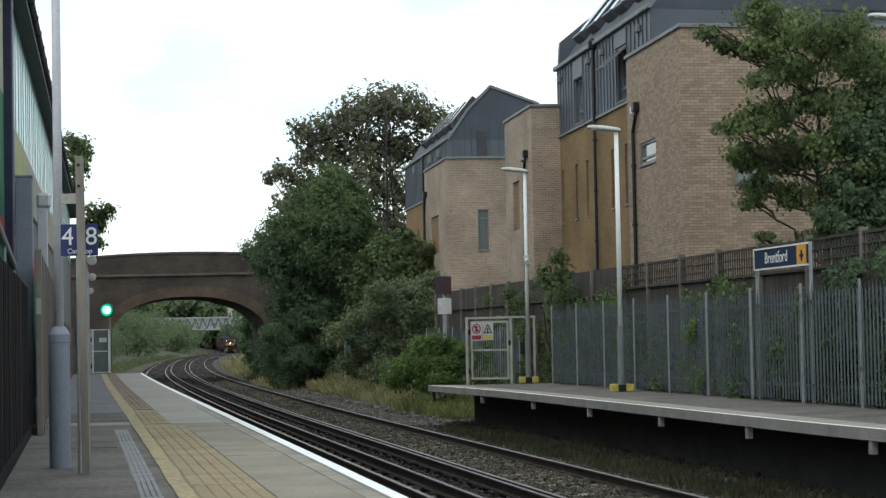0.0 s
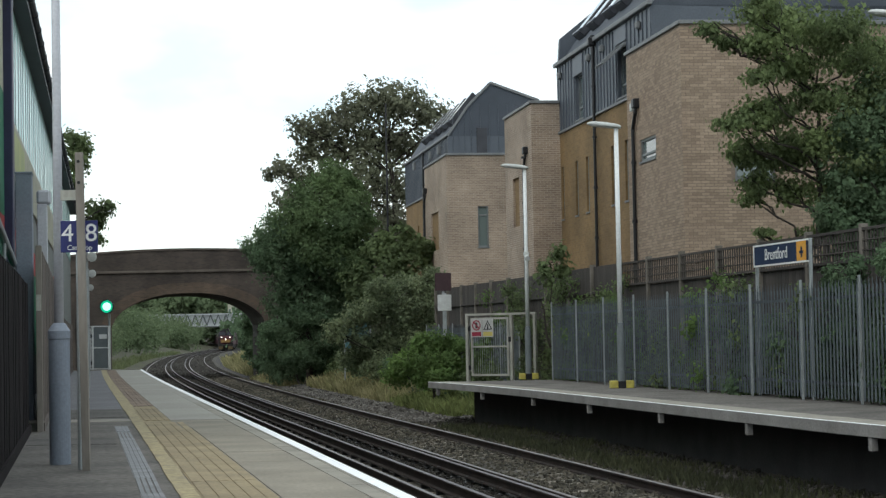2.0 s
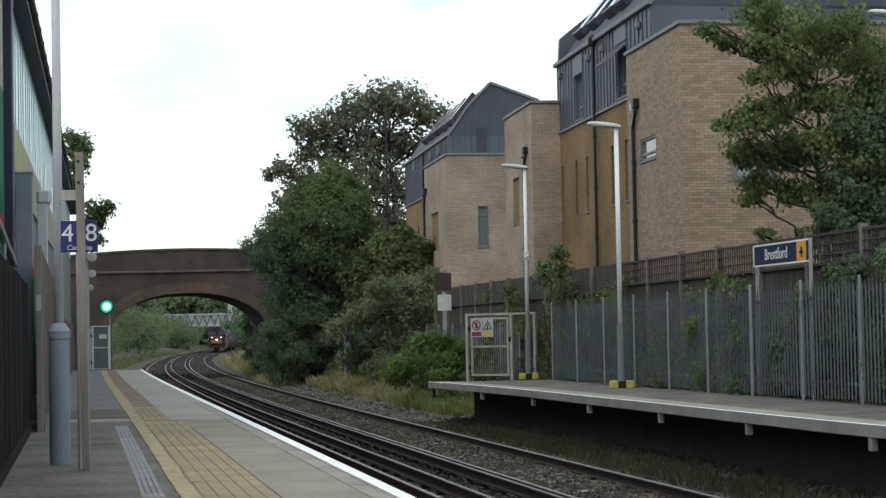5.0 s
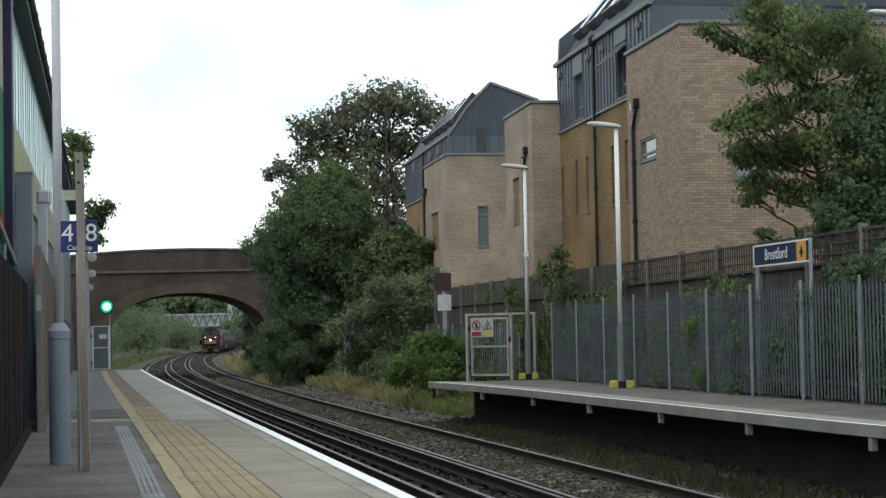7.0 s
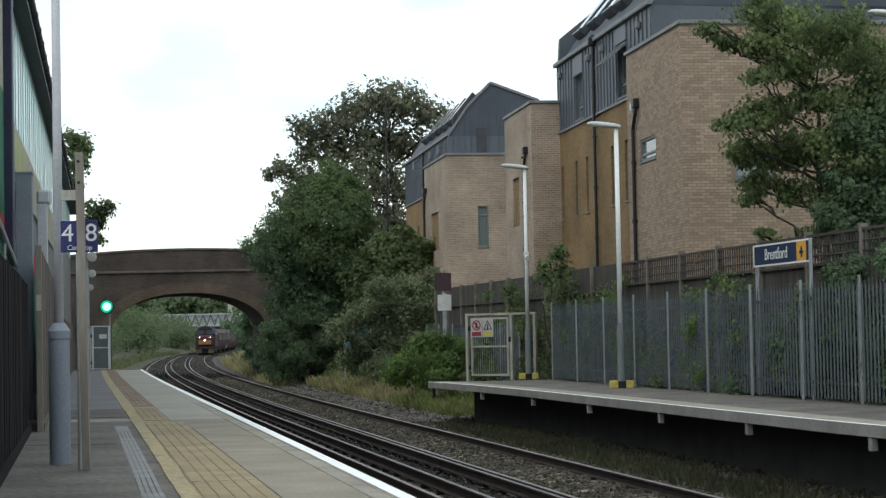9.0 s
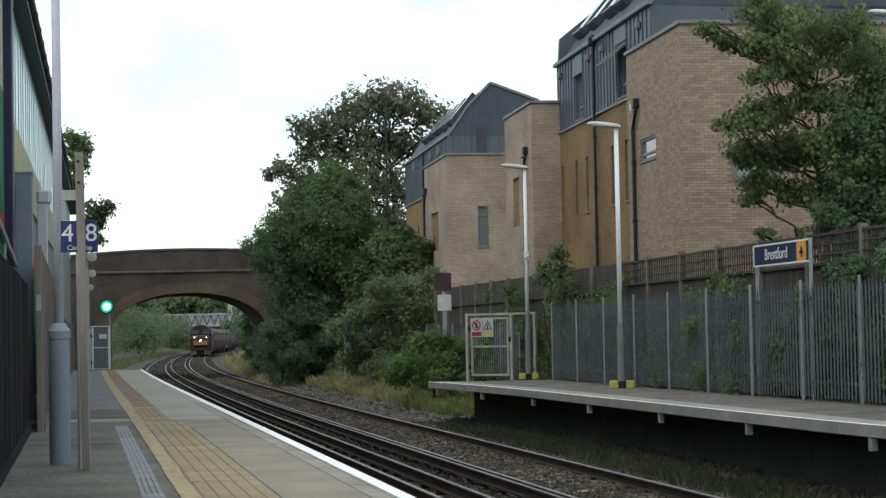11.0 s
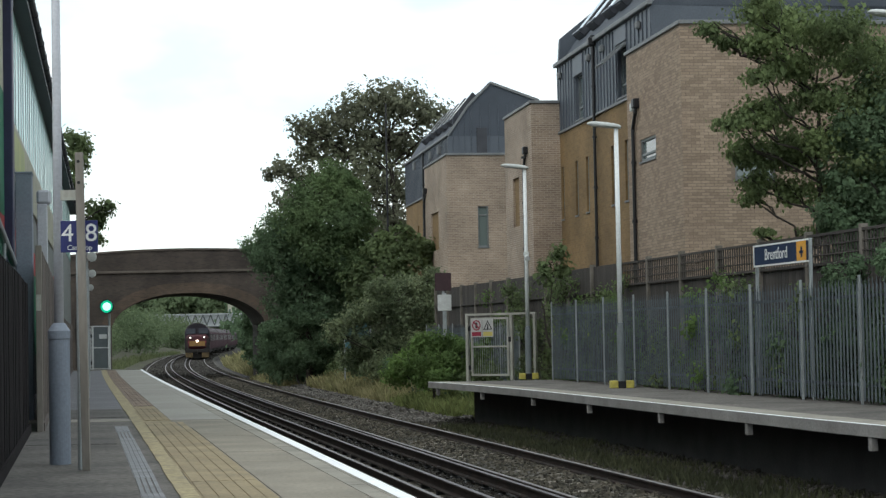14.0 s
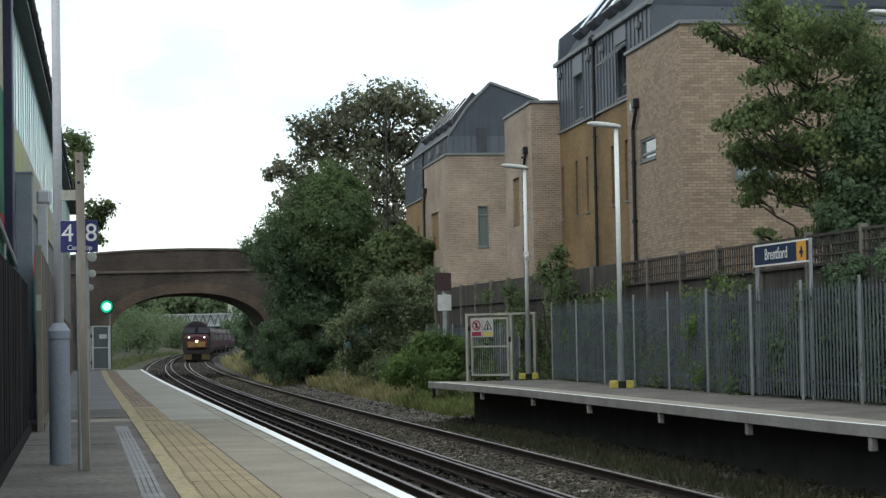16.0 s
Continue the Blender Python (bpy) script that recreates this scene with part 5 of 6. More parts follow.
def lamp(x, y, sleeve, column, r_sleeve, r_col, label, rz, foot=True, h=5.9, sleeve_h=1.42):
    l = thing("street_lamp", label, "lamp post", pose(x, y, 0, 0, 0, rz), "platform lamps")
    if foot:
        prof = [(r_sleeve, 0), (r_sleeve, sleeve_h - 0.16), (r_col * 1.15, sleeve_h + 0.06)]
    else:
        prof = [(r_sleeve, 0), (r_sleeve, sleeve_h - 0.13), (r_sleeve * 1.06, sleeve_h - 0.12), (r_sleeve * 1.06, sleeve_h - 0.04), (r_col * 1.25, sleeve_h + 0.04)]
    part("sleeve", lathe(prof, 28), sleeve, l, "grey base sleeve")
    part("column", tubed((0, 0, sleeve_h), (0, 0, h), r_col, r_col * 0.86, 16), column, l, "", True)
    # flat lantern reaching over the platform
    bm = bmesh.new()
    prof = [(0.10, 0.10, 0.05), (0.0, 0.12, 0.075), (-0.25, 0.135, 0.085), (-0.5, 0.115, 0.075), (-0.62, 0.08, 0.05), (-0.66, 0.04, 0.02)]
    rings = []
    for x0, w, t in prof:
        zc = h + 0.02 - x0 * 0.12
        ring = []
        for i in range(10):
            a = 2 * math.pi * i / 10
            ring.append(bm.verts.new((x0, w * math.cos(a), zc + (t if math.sin(a) > 0 else t * 0.55) * math.sin(a))))
        rings.append(ring)
    for a, b in zip(rings, rings[1:]):
        for i in range(10):
            bm.faces.new((a[i], a[(i + 1) % 10], b[(i + 1) % 10], b[i]))
    bm.faces.new(rings[0])
    bm.faces.new(list(reversed(rings[-1])))
    bmesh.ops.recalc_face_normals(bm, faces=bm.faces[:])
    head = part("lantern", bm, HEAD_GREY, l, "pale grey flat lantern", True)
    bm = bmesh.new()
    box(bm, -0.56, -0.085, h - 0.02, -0.1, 0.085, h + 0.02, bevel=0.012)
    bmesh.ops.rotate(bm, verts=bm.verts[:], cent=(0, 0, h), matrix=Matrix.Rotation(radians(6.5), 3, "Y"))
    part("lens", bm, LENS, head)
    part("bracket", boxed(-0.05, -0.05, h - 0.02, 0.08, 0.05, h + 0.04, bevel=0.01), HEAD_GREY, l)
    if foot:
        for x0, x1 in ((-0.26, -0.10), (0.08, 0.26)):
            part("hazard_block", boxed(x0, -0.16, 0, x1, 0.16, 0.17, bevel=0.012), HAZARD_Y, l, "worn yellow base block")
        part("hazard_band", boxed(-0.10, -0.13, 0, 0.08, 0.13, 0.16, bevel=0.01), BLACK, l)
    return l


lamp(3.98, 44.77, SLEEVE_GREEN, LAMP_WHITE, 0.088, 0.058, "white platform lamp post with a yellow foot by the palisade", 4)
lamp2 = lamp(2.33, 55.4, SLEEVE_GREEN, LAMP_WHITE, 0.088, 0.058, "white platform lamp post with a camera by the gate", 4)
bm = tubed((0, -0.06, 3.42), (0.0, -0.3, 3.36), 0.07, 0.075, 12)
box(bm, -0.07, -0.1, 3.46, 0.07, 0.1, 3.56, bevel=0.01)
part("camera_housing", bm, HEAD_GREY, lamp2, "pale grey camera housing")
lamp(-4.0, 20.54, LAMP_GREY, LAMP_LILAC, 0.109, 0.05, "pale grey lamp post with thick sleeve by the fence", 180, foot=False)
street = lamp(8.84, 37.5, PIPE, PIPE, 0.09, 0.06, "dark street lamp post beside the sycamore", 4, foot=False, h=7.27)
street.scale = (1.0, 1.3, 0.985)

# ---------------------------------------------------------------- station name board
SIGN_BLUE = mat("navy_sign", (0.018, 0.034, 0.075), (0.014, 0.027, 0.062), 0.7, 3, 20, 0.0, spec=0.15)
SIGN_WHITE = mat("white_sign", (0.78, 0.79, 0.78), (0.68, 0.69, 0.68), 0.5, 3, 20, 0.0)
SIGN_DULL = mat("dull_white_sign", (0.48, 0.48, 0.46), (0.4, 0.4, 0.385), 0.5, 3, 20, 0.0)
SIGN_ORANGE = mat("orange_sign", (0.75, 0.36, 0.03), (0.62, 0.29, 0.03), 0.5, 3, 20, 0.0)
SIGN_RED = mat("red_sign", (0.28, 0.03, 0.055), (0.22, 0.025, 0.045), 0.5, 3, 20, 0.0)
SIGN_YELLOW = mat("yellow_sign", (0.60, 0.52, 0.16), (0.48, 0.40, 0.12), 0.5, 3, 20, 0.0)
p0, p1 = Vector((5.93, 37.6)), Vector((6.44, 34.95))
ang = math.degrees(math.atan2(p1.y - p0.y, p1.x - p0.x))
ln = (p1 - p0).length
board = thing("station_sign", "navy station name board with white letters on grey posts", "sign", pose(p0.x, p0.y, 0, 0, 0, ang))
part("panel", boxed(0.0, -0.012, 2.47, ln, 0.012, 2.82, bevel=0.004), SIGN_BLUE, board)
for a in ((-0.03, 2.44, ln + 0.03, 2.47), (-0.03, 2.82, ln + 0.03, 2.85)):
    part("frame", boxed(a[0], -0.02, a[1], a[2], 0.02, a[3]), SIGN_WHITE, board)
part("frame", boxed(-0.035, -0.02, 2.44, -0.002, 0.02, 2.85), SIGN_WHITE, board)
part("end_panel", boxed(ln - 0.48, -0.018, 2.472, ln - 0.02, -0.0125, 2.818), SIGN_ORANGE, board, "orange end panel")
part("arrow", boxed(ln - 0.27, -0.024, 2.53, ln - 0.2, -0.0185, 2.72), SIGN_BLUE, board)
part("arrow_head", boxed(ln - 0.33, -0.024, 2.6, ln - 0.14, -0.0185, 2.65), SIGN_BLUE, board)
letters("lettering", "Brentford", 0.30, SIGN_WHITE, board, pose((ln - 0.48) / 2 + 0.05, -0.0145, 2.645, 90, 0, 0))
for x in (-0.04, ln + 0.02):
    part("post", boxed(x - 0.032, 0.022, -0.9, x + 0.032, 0.075, 2.86, bevel=0.008), GALV, board, "grey steel post")

# ---------------------------------------------------------------- gate at the far platform's end
MAROON_BOARD = mat("dark_maroon_board", (0.06, 0.03, 0.035), (0.045, 0.022, 0.027), 0.6, 3, 20, 0.02)
GATE_W = mat("pale_gate_paint", (0.40, 0.395, 0.35), (0.29, 0.285, 0.25), 0.6, 3, 30, 0.05)


def gate():
    a, b = Vector((0.66, 57.3)), Vector((2.55, 55.9))
    ang = math.degrees(math.atan2(b.y - a.y, b.x - a.x))
    w = (b - a).length
    g = thing("metal_gate", "pale steel gate with warning signs at the platform end", "gate", pose(a.x, a.y, 0, 0, 0, ang))
    for x in (0.0, w * 0.66, w):
        part("post", boxed(x - 0.045, -0.045, -0.2, x + 0.045, 0.045, 1.84, bevel=0.006), GATE_W, g)
    part("top_rail", boxed(-0.05, -0.03, 1.82, w + 0.05, 0.03, 1.88), GATE_W, g)
    gf = bmesh.new()
    x0, x1 = 0.13, w * 0.62
    for q in ((x0, 0.08, x0 + 0.06, 1.76), (x1 - 0.06, 0.08, x1, 1.76), (x0 + 0.06, 0.08, x1 - 0.06, 0.14), (x0 + 0.06, 0.9, x1 - 0.06, 0.95), (x0 + 0.06, 1.7, x1 - 0.06, 1.76)):
        box(gf, q[0], -0.02, q[1], q[2], 0.02, q[3])
    part("gate_frame", gf, GATE_W, g)
    for z in (0.32, 1.45):
        part("hinge", boxed(0.045, -0.05, z - 0.07, 0.13, 0.05, z + 0.07, bevel=0.01), BLACK, g)
    part("latch", boxed(x1, -0.05, 1.05, x1 + 0.1, 0.05, 1.2, bevel=0.01), BLACK, g)
    # thin mesh wires
    wires = bmesh.new()
    for i in range(16):
        x = x0 + 0.08 + (x1 - x0 - 0.16) * i / 15
        tube(wires, (x, 0, 0.14), (x, 0, 1.7), 0.006, None, 4, False)
    tagged(part("mesh_infill", wires, GALV, g), kind="stuff")
    for sx, patch in ((x0 + 0.22, SIGN_RED), (x0 + 0.62, SIGN_YELLOW)):
        s = part("warning_sign", boxed(sx - 0.19, -0.035, 1.2, sx + 0.19, -0.024, 1.73), SIGN_DULL, g, "white warning sign")
        part("text_panel", boxed(sx - 0.16, -0.041, 1.23, sx + 0.16, -0.036, 1.35), patch, s)
        if patch is SIGN_RED:
            bm = lathe([(0.15, 0), (0.15, 0.005), (0.115, 0.005), (0.115, 0)], 24, False)
            o = part("ring", bm, SIGN_RED, s, "red prohibition ring")
            o.matrix_basis = pose(sx, -0.036, 1.54, 90, 0, 0)
            o = part("ring_bar", boxed(-0.13, -0.02, 0, 0.13, 0.02, 0.006), SIGN_RED, s)
            o.matrix_basis = pose(sx, -0.037, 1.54, 90, 45, 0)
            part("symbol", boxed(sx - 0.035, -0.04, 1.45, sx + 0.035, -0.0362, 1.62, bevel=0.001), BLACK, s)
        else:
            o = part("triangle", lathe([(0.18, 0), (0.18, 0.005), (0.13, 0.005), (0.13, 0)], 3, False), BLACK, s, "black-edged triangle")
            o.matrix_basis = pose(sx, -0.036, 1.5, 90, -90, 0) @ pose(0, 0, 0, 0, 0, 0)
            part("symbol", boxed(sx - 0.02, -0.04, 1.43, sx + 0.02, -0.0362, 1.56), BLACK, s)


gate()

# white notice board behind the bush
nb = thing("notice_board", "small pale notice board above the brambles", "notice board", on(67.5, 6.5, 0, 70))
part("panel", boxed(-0.03, -0.24, 2.1, 0.0, 0.24, 2.65, bevel=0.01), HEAD_GREY, nb)
part("post", boxed(0.0, -0.05, -1.2, 0.06, 0.05, 2.7), GALV, nb)

mb = thing("notice_board", "dark maroon notice board on a post above the fence", "notice board", pose(-0.02, 69.5, 0))
part("panel", boxed(-0.29, -0.02, 2.84, 0.29, 0.02, 3.47, bevel=0.008), MAROON_BOARD, mb)
part("post", boxed(-0.04, 0.02, -0.5, 0.04, 0.08, 3.47), GALV, mb)

# ---------------------------------------------------------------- the shop behind the near platform
TEAL = mat("translucent_ribbed_cladding", (0.56, 0.88, 0.83), (0.44, 0.77, 0.73), 0.2, 0.8, 15, 0.03, tall=0.3, spec=0.8)
TEAL_RIB = mat("dark_teal_rib", (0.16, 0.27, 0.26), (0.10, 0.19, 0.18), 0.4, 0.8, 15, 0.03)
NAVY = mat("navy_paint", (0.026, 0.03, 0.075), (0.02, 0.023, 0.058), 0.5, 2, 20, 0.03)
MURAL_G = mat("green_wall_paint", (0.01, 0.16, 0.085), (0.008, 0.12, 0.06), 0.6, 2, 20, 0.05)
MURAL_R = mat("red_wall_paint", (0.42, 0.04, 0.04), (0.33, 0.03, 0.03), 0.6, 2, 20, 0.05)
CREAM = mat("cream_wall_paint", (0.42, 0.42, 0.33), (0.33, 0.33, 0.26), 0.7, 2, 20, 0.05)
SHOP_GREY = mat("grey_render", (0.20, 0.215, 0.21), (0.15, 0.16, 0.155), 0.8, 2, 20, 0.1)
ROOF_DARK = mat("dark_roof_edge", (0.035, 0.04, 0.055), (0.022, 0.025, 0.035), 0.55, 2, 20, 0.1)
shop = thing("shop_building", "trackside building with pale teal ribbed cladding and dark eaves", "building", pose(-8.0, 39.0, 0, 0, 0, 9.7))
part("wall", boxed(-0.78, -16, 0.0, -0.43, 62, 8.1), SHOP_GREY, shop, "grey rendered wall")
part("end_wall", boxed(-12, 61.7, 0.0, -0.9, 62, 8.1), SHOP_GREY, shop)
part("end_wall", boxed(-12, -16, 0.0, -0.9, -15.7, 8.1), SHOP_GREY, shop)
part("roof", prism([(-12, 8.1), (-0.3, 8.1), (-0.3, 8.3), (-12, 10.2)], -16, 62), ROOF_DARK, shop, "dark roof")
part("soffit", boxed(-0.56, -16, 7.75, -0.1, 62, 8.1), ROOF_DARK, shop, "dark eaves soffit")
gut = bmesh.new()
tube(gut, (-0.06, -16, 7.95), (-0.06, 62, 7.95), 0.075, None, 10)
for i in range(40):
    tube(gut, (-0.06, -15 + i * 2.0, 7.95), (-0.06, -14.9 + i * 2.0, 7.95), 0.09, None, 10)
part("gutter", gut, ROOF_DARK, shop, "dark gutter with joints")
clad = part("cladding_sheet", boxed(-0.43, -4.0, 5.3, -0.40, 60, 7.75), TEAL, shop, "pale teal translucent cladding")
rib0 = part("cladding_rib", boxed(-0.40, -0.17, 5.3, -0.394, 0.17, 7.75), TEAL_RIB, shop)
rib0.matrix_basis = pose(0, -3.8, 0)
for i in range(1, 50):
    share("cladding_rib", rib0, pose(0, -3.8 + i * 1.25 + (0.2 if i % 3 else 0.0), 0), shop)
part("cladding_sheet", boxed(-0.43, -4.0, 4.4, -0.38, 30, 5.5), CREAM, shop, "cream painted band")
MURAL_Y = mat("faded_yellow_print", (0.40, 0.42, 0.14), (0.28, 0.33, 0.13), 0.5, 1.5, 15, 0.02)
part("mural_panel", boxed(-0.38, -3.9, 4.62, -0.372, 3.5, 5.35), MURAL_Y, shop, "faded yellow printed panel")
part("mural_panel", boxed(-0.43, -4.0, 3.5, -0.38, 6.0, 4.35), SHOP_GREY, shop, "grey and white printed panel")
for k in range(5):
    part("mural_bar", boxed(-0.38, -3.7 + k * 1.3, 3.65, -0.374, -3.1 + k * 1.3, 4.2), SIGN_DULL if k % 2 else NAVY, shop)
part("mural_panel", boxed(-0.43, -4.2, 2.9, -0.39, 30, 3.45), MURAL_R, shop, "red painted band")
part("mural_panel", boxed(-0.43, -4.2, 1.0, -0.39, 30, 2.9), MURAL_G, shop, "green painted band")
part("mural_panel", boxed(-0.43, -16, 3.0, -0.39, -5.0, 3.45), MURAL_R, shop, "red painted band")
part("mural_panel", boxed(-0.43, -16, 3.45, -0.39, -5.0, 5.6), MURAL_G, shop, "green painted band")
part("mural_panel", boxed(-0.43, -16, 1.0, -0.39, -5.0, 3.0), MURAL_G, shop, "green painted band")
part("cladding_sheet", boxed(-0.43, -16, 5.6, -0.39, -5.0, 7.75), CREAM, shop)
part("column", boxed(-0.44, -5.0, 0.0, -0.24, -4.3, 7.95, bevel=0.02), NAVY, shop, "navy corner column")
part("column_trim", boxed(-0.38, -4.29, 0.0, -0.25, -4.2, 7.75), SIGN_WHITE, shop, "white trim")
cab = thing("equipment_cabinet", "tall grey steel equipment cabinet behind the board fence", "cabinet", pose(-6.98, 33.0, 0, 0, 0, 9.7))
part("body", boxed(-0.13, -0.5, 0.0, 0.14, 0.0, 4.05, bevel=0.01), LAMP_GREY, cab)
part("cap", boxed(-0.14, -0.51, 4.05, 0.15, 0.01, 4.09, bevel=0.01), LAMP_GREY, cab)
cab2 = thing("equipment_cabinet", "pale grey cabinet with a hooded top behind the fence", "cabinet", pose(-7.1, 35.0, 0, 0, 0, 9.7))
part("body", boxed(-0.07, -0.35, 0.0, 0.1, 0.0, 3.7, bevel=0.01), LAMP_LILAC, cab2)
part("hood", boxed(-0.08, -0.37, 3.7, 0.16, 0.02, 3.95, bevel=0.04), LAMP_LILAC, cab2)
hr = thing("handrail", "grey steel handrail leading down behind the fence", "handrail", pose(-6.55, 29.5, 0, 0, 0, 9.7))
part("bar", tubed((0, -3.0, 3.05), (0, 3.4, 2.55), 0.06), GALV, hr)
for y in (-2.5, 0.0, 3.0):
    part("post", tubed((0, y, 0), (0, y, 2.85 - y * 0.08), 0.03), GALV, hr)

# board fences


def board_fence(name, label, y0, y1, off, top, material, width):
    f = thing(name, label, "fence")
    b0 = None
    y = y0
    i = 0
    r = random.Random(3)
    while y < y1:
        m = on(y, off + r.uniform(-0.006, 0.006), r.uniform(-0.015, 0.01))
        if b0 is None:
            b0 = part("board", boxed(-0.012, -width / 2 + 0.004, 0.02, 0.012, width / 2 - 0.004, top, bevel=0.003), material, f)
            b0.matrix_basis = m
        else:
            share("board", b0, m, f)
        y += width / math.hypot(1, slope(y))
        i += 1
    for z in (0.35, top * 0.55, top - 0.3):
        part("rail", sweep(band(off - 0.06, off - 0.013, z, z + 0.08), steps(y0, y1, 3)), material, f)
    part("kick_board", sweep(band(off + 0.014, off + 0.04, 0.0, 0.12), steps(y0, y1, 3)), material, f)


board_fence("board_fence", "dark stained vertical board fence along the platform back", -20.0, 28.0, -6.46, 2.1, BOARD, 0.16)
board_fence("board_fence", "taller weathered brown board fence along the platform back", 28.4, 44.0, -6.28, 2.62, BOARD_OLD, 0.2)
board_fence("board_fence", "weathered brown board fence towards the platform end", 44.2, 87.0, -6.2, 2.0, BOARD_OLD, 0.3)
ep = thing("fence_post", "weathered timber fence post with two small white notices", "post", on(28.2, -6.3))
part("post", boxed(-0.045, -0.07, 0, 0.045, 0.07, 2.65, bevel=0.008), TIMBER_GREY, ep)
part("notice", boxed(-0.04, -0.082, 1.72, 0.03, -0.071, 1.95), GATE_W, ep, "small white notice")

# sign post and stop sign
sp = thing("sign_post", "weathered grey timber post beside the lamp post", "post", pose(-3.535, 19.47, 0, 0, -0.75, 0))
part("post", boxed(-0.038, -0.03, 0, 0.038, 0.03, 3.13, bevel=0.004), TIMBER_GREY, sp)
for z in (2.83, 3.04):
    part("bolt_hole", tubed((-0.005, -0.034, z), (-0.005, -0.0, z), 0.016), BLACK, sp)
part("bracket", boxed(-0.19, -0.02, 2.66, -0.038, 0.02, 2.76), GATE_W, sp, "grey bracket to the lamp post")
ss = thing("stop_sign", "blue car stop sign with white numbers behind the timber post", "sign", pose(-3.61, 19.62, 0, 0, 0, 0))
SIGN_ROYAL = mat("blue_sign", (0.018, 0.025, 0.13), (0.015, 0.02, 0.11), 0.45, 3, 20, 0.0)
part("panel", boxed(-0.185, -0.006, 2.15, 0.185, 0.006, 2.465, bevel=0.003), SIGN_ROYAL, ss)
letters("number", "4", 0.25, SIGN_WHITE, ss, pose(-0.115, -0.0075, 2.335, 90, 0, 0))
letters("number", "8", 0.25, SIGN_WHITE, ss, pose(0.12, -0.0075, 2.335, 90, 0, 0))
letters("lettering", "Car stop", 0.07, SIGN_WHITE, ss, pose(0.005, -0.0075, 2.195, 90, 0, 0))
part("post", tubed((-0.02, 0.03, 0), (-0.02, 0.03, 2.47), 0.022), GALV, ss)

# loudspeakers on slim posts along the fence
for k, (y, x) in enumerate(((45, -8.0), (56, -9.95), (70, -12.5))):
    s = thing("loudspeaker_post", "white round loudspeaker on a slim grey post", "loudspeaker", pose(x, y, 0), "platform loudspeakers")
    part("post", tubed((-0.12, 0, 0), (-0.12, 0, 3.35), 0.035), GALV, s)
    part("arm", boxed(-0.12, -0.02, 3.18, 0.0, 0.02, 3.22), GALV, s)
    o = part("horn", lathe([(0.05, 0), (0.075, 0.1), (0.11, 0.2), (0.115, 0.22), (0.1, 0.225)], 14), HEAD_GREY, s, "pale horn", True)
    o.matrix_basis = pose(0.02, 0.1, 3.2, 90, 0, 0)

# end gate of the near platform and the signal
eg = thing("metal_gate", "pale steel gate with a grey panel at the platform end", "gate", pose(-16.1, 88.2, 0, 0, 0, -3))
for x in (0.0, 0.42, 1.16):
    part("post", boxed(x - 0.045, -0.045, 0, x + 0.045, 0.045, 2.0), SIGN_WHITE, eg)
for z in (0.06, 1.0, 1.95):
    part("rail", boxed(0.0, -0.025, z, 1.16, 0.025, z + 0.05), SIGN_WHITE, eg)
part("gate_leaf_stile", boxed(0.28, -0.03, 0.1, 0.33, 0.03, 1.9), SIGN_WHITE, eg)
for z in (0.35, 1.55):
    part("hinge", boxed(0.33, -0.05, z - 0.08, 0.4, 0.05, z + 0.08), BLACK, eg)
part("panel", boxed(0.45, -0.012, 0.12, 1.1, 0.012, 1.94), SLEEVE_GREEN, eg, "grey sheet panel")
part("plate", boxed(0.72, -0.03, 1.42, 1.06, -0.013, 1.62), SIGN_WHITE, eg, "small white plate")
sig = thing("railway_signal", "railway signal showing green on a grey post", "signal", pose(-15.5, 91.0, -0.2))
part("post", tubed((0.08, 0.1, -1.1), (0.08, 0.1, 3.3), 0.055), GALV, sig)
part("backboard", lathe([(0.33, 0), (0.33, 0.04), (0.29, 0.05)], 24), BLACK, sig, "black round backboard").matrix_basis = pose(0, 0.0, 3.1, 90, 0, 0)
part("hood", lathe([(0.31, 0.04), (0.31, 0.22), (0.295, 0.22), (0.295, 0.04)], 20, False), BLACK, sig).matrix_basis = pose(0, -0.02, 3.1, 90, 0, 0)
# added emissive ring that imitates the green halo around the light
part("halo_ring", lathe([(0.29, 0.05), (0.27, 0.08), (0.17, 0.085)], 20), glow("green_halo_glow", (0.0, 0.5, 0.27), 0.9), sig, "glowing green ring in place of the light's halo").matrix_basis = pose(0, -0.02, 3.1, 90, 0, 0)
part("lens", lathe([(0.2, 0.06), (0.185, 0.1), (0.085, 0.13)], 20), glow("green_signal_light", (0.5, 1.0, 0.82), 1.4), sig, "lit green lens").matrix_basis = pose(0, -0.02, 3.1, 90, 0, 0)

# ---------------------------------------------------------------- truss footbridge far down the line
TRUSS_W = mat("pale_truss_paint", (0.42, 0.44, 0.45), (0.34, 0.36, 0.37), 0.6, 0.5, 5, 0.0)
TRUSS_D = mat("truss_mesh", (0.12, 0.13, 0.135), (0.09, 0.1, 0.1), 0.7, 0.5, 5, 0.0)
tb = thing("footbridge", "pale steel truss footbridge over the distant line", "footbridge", pose(-62.5, 450, 0, 0, 0, 0))
for z in (4.5, 7.1):
    part("chord", boxed(-30, -0.2, z, 40, 0.2, z + 0.28), TRUSS_W, tb)
part("side_panel", boxed(-30, 0.3, 4.7, 40, 0.36, 7.1), TRUSS_W, tb, "pale mesh side")
d0 = None
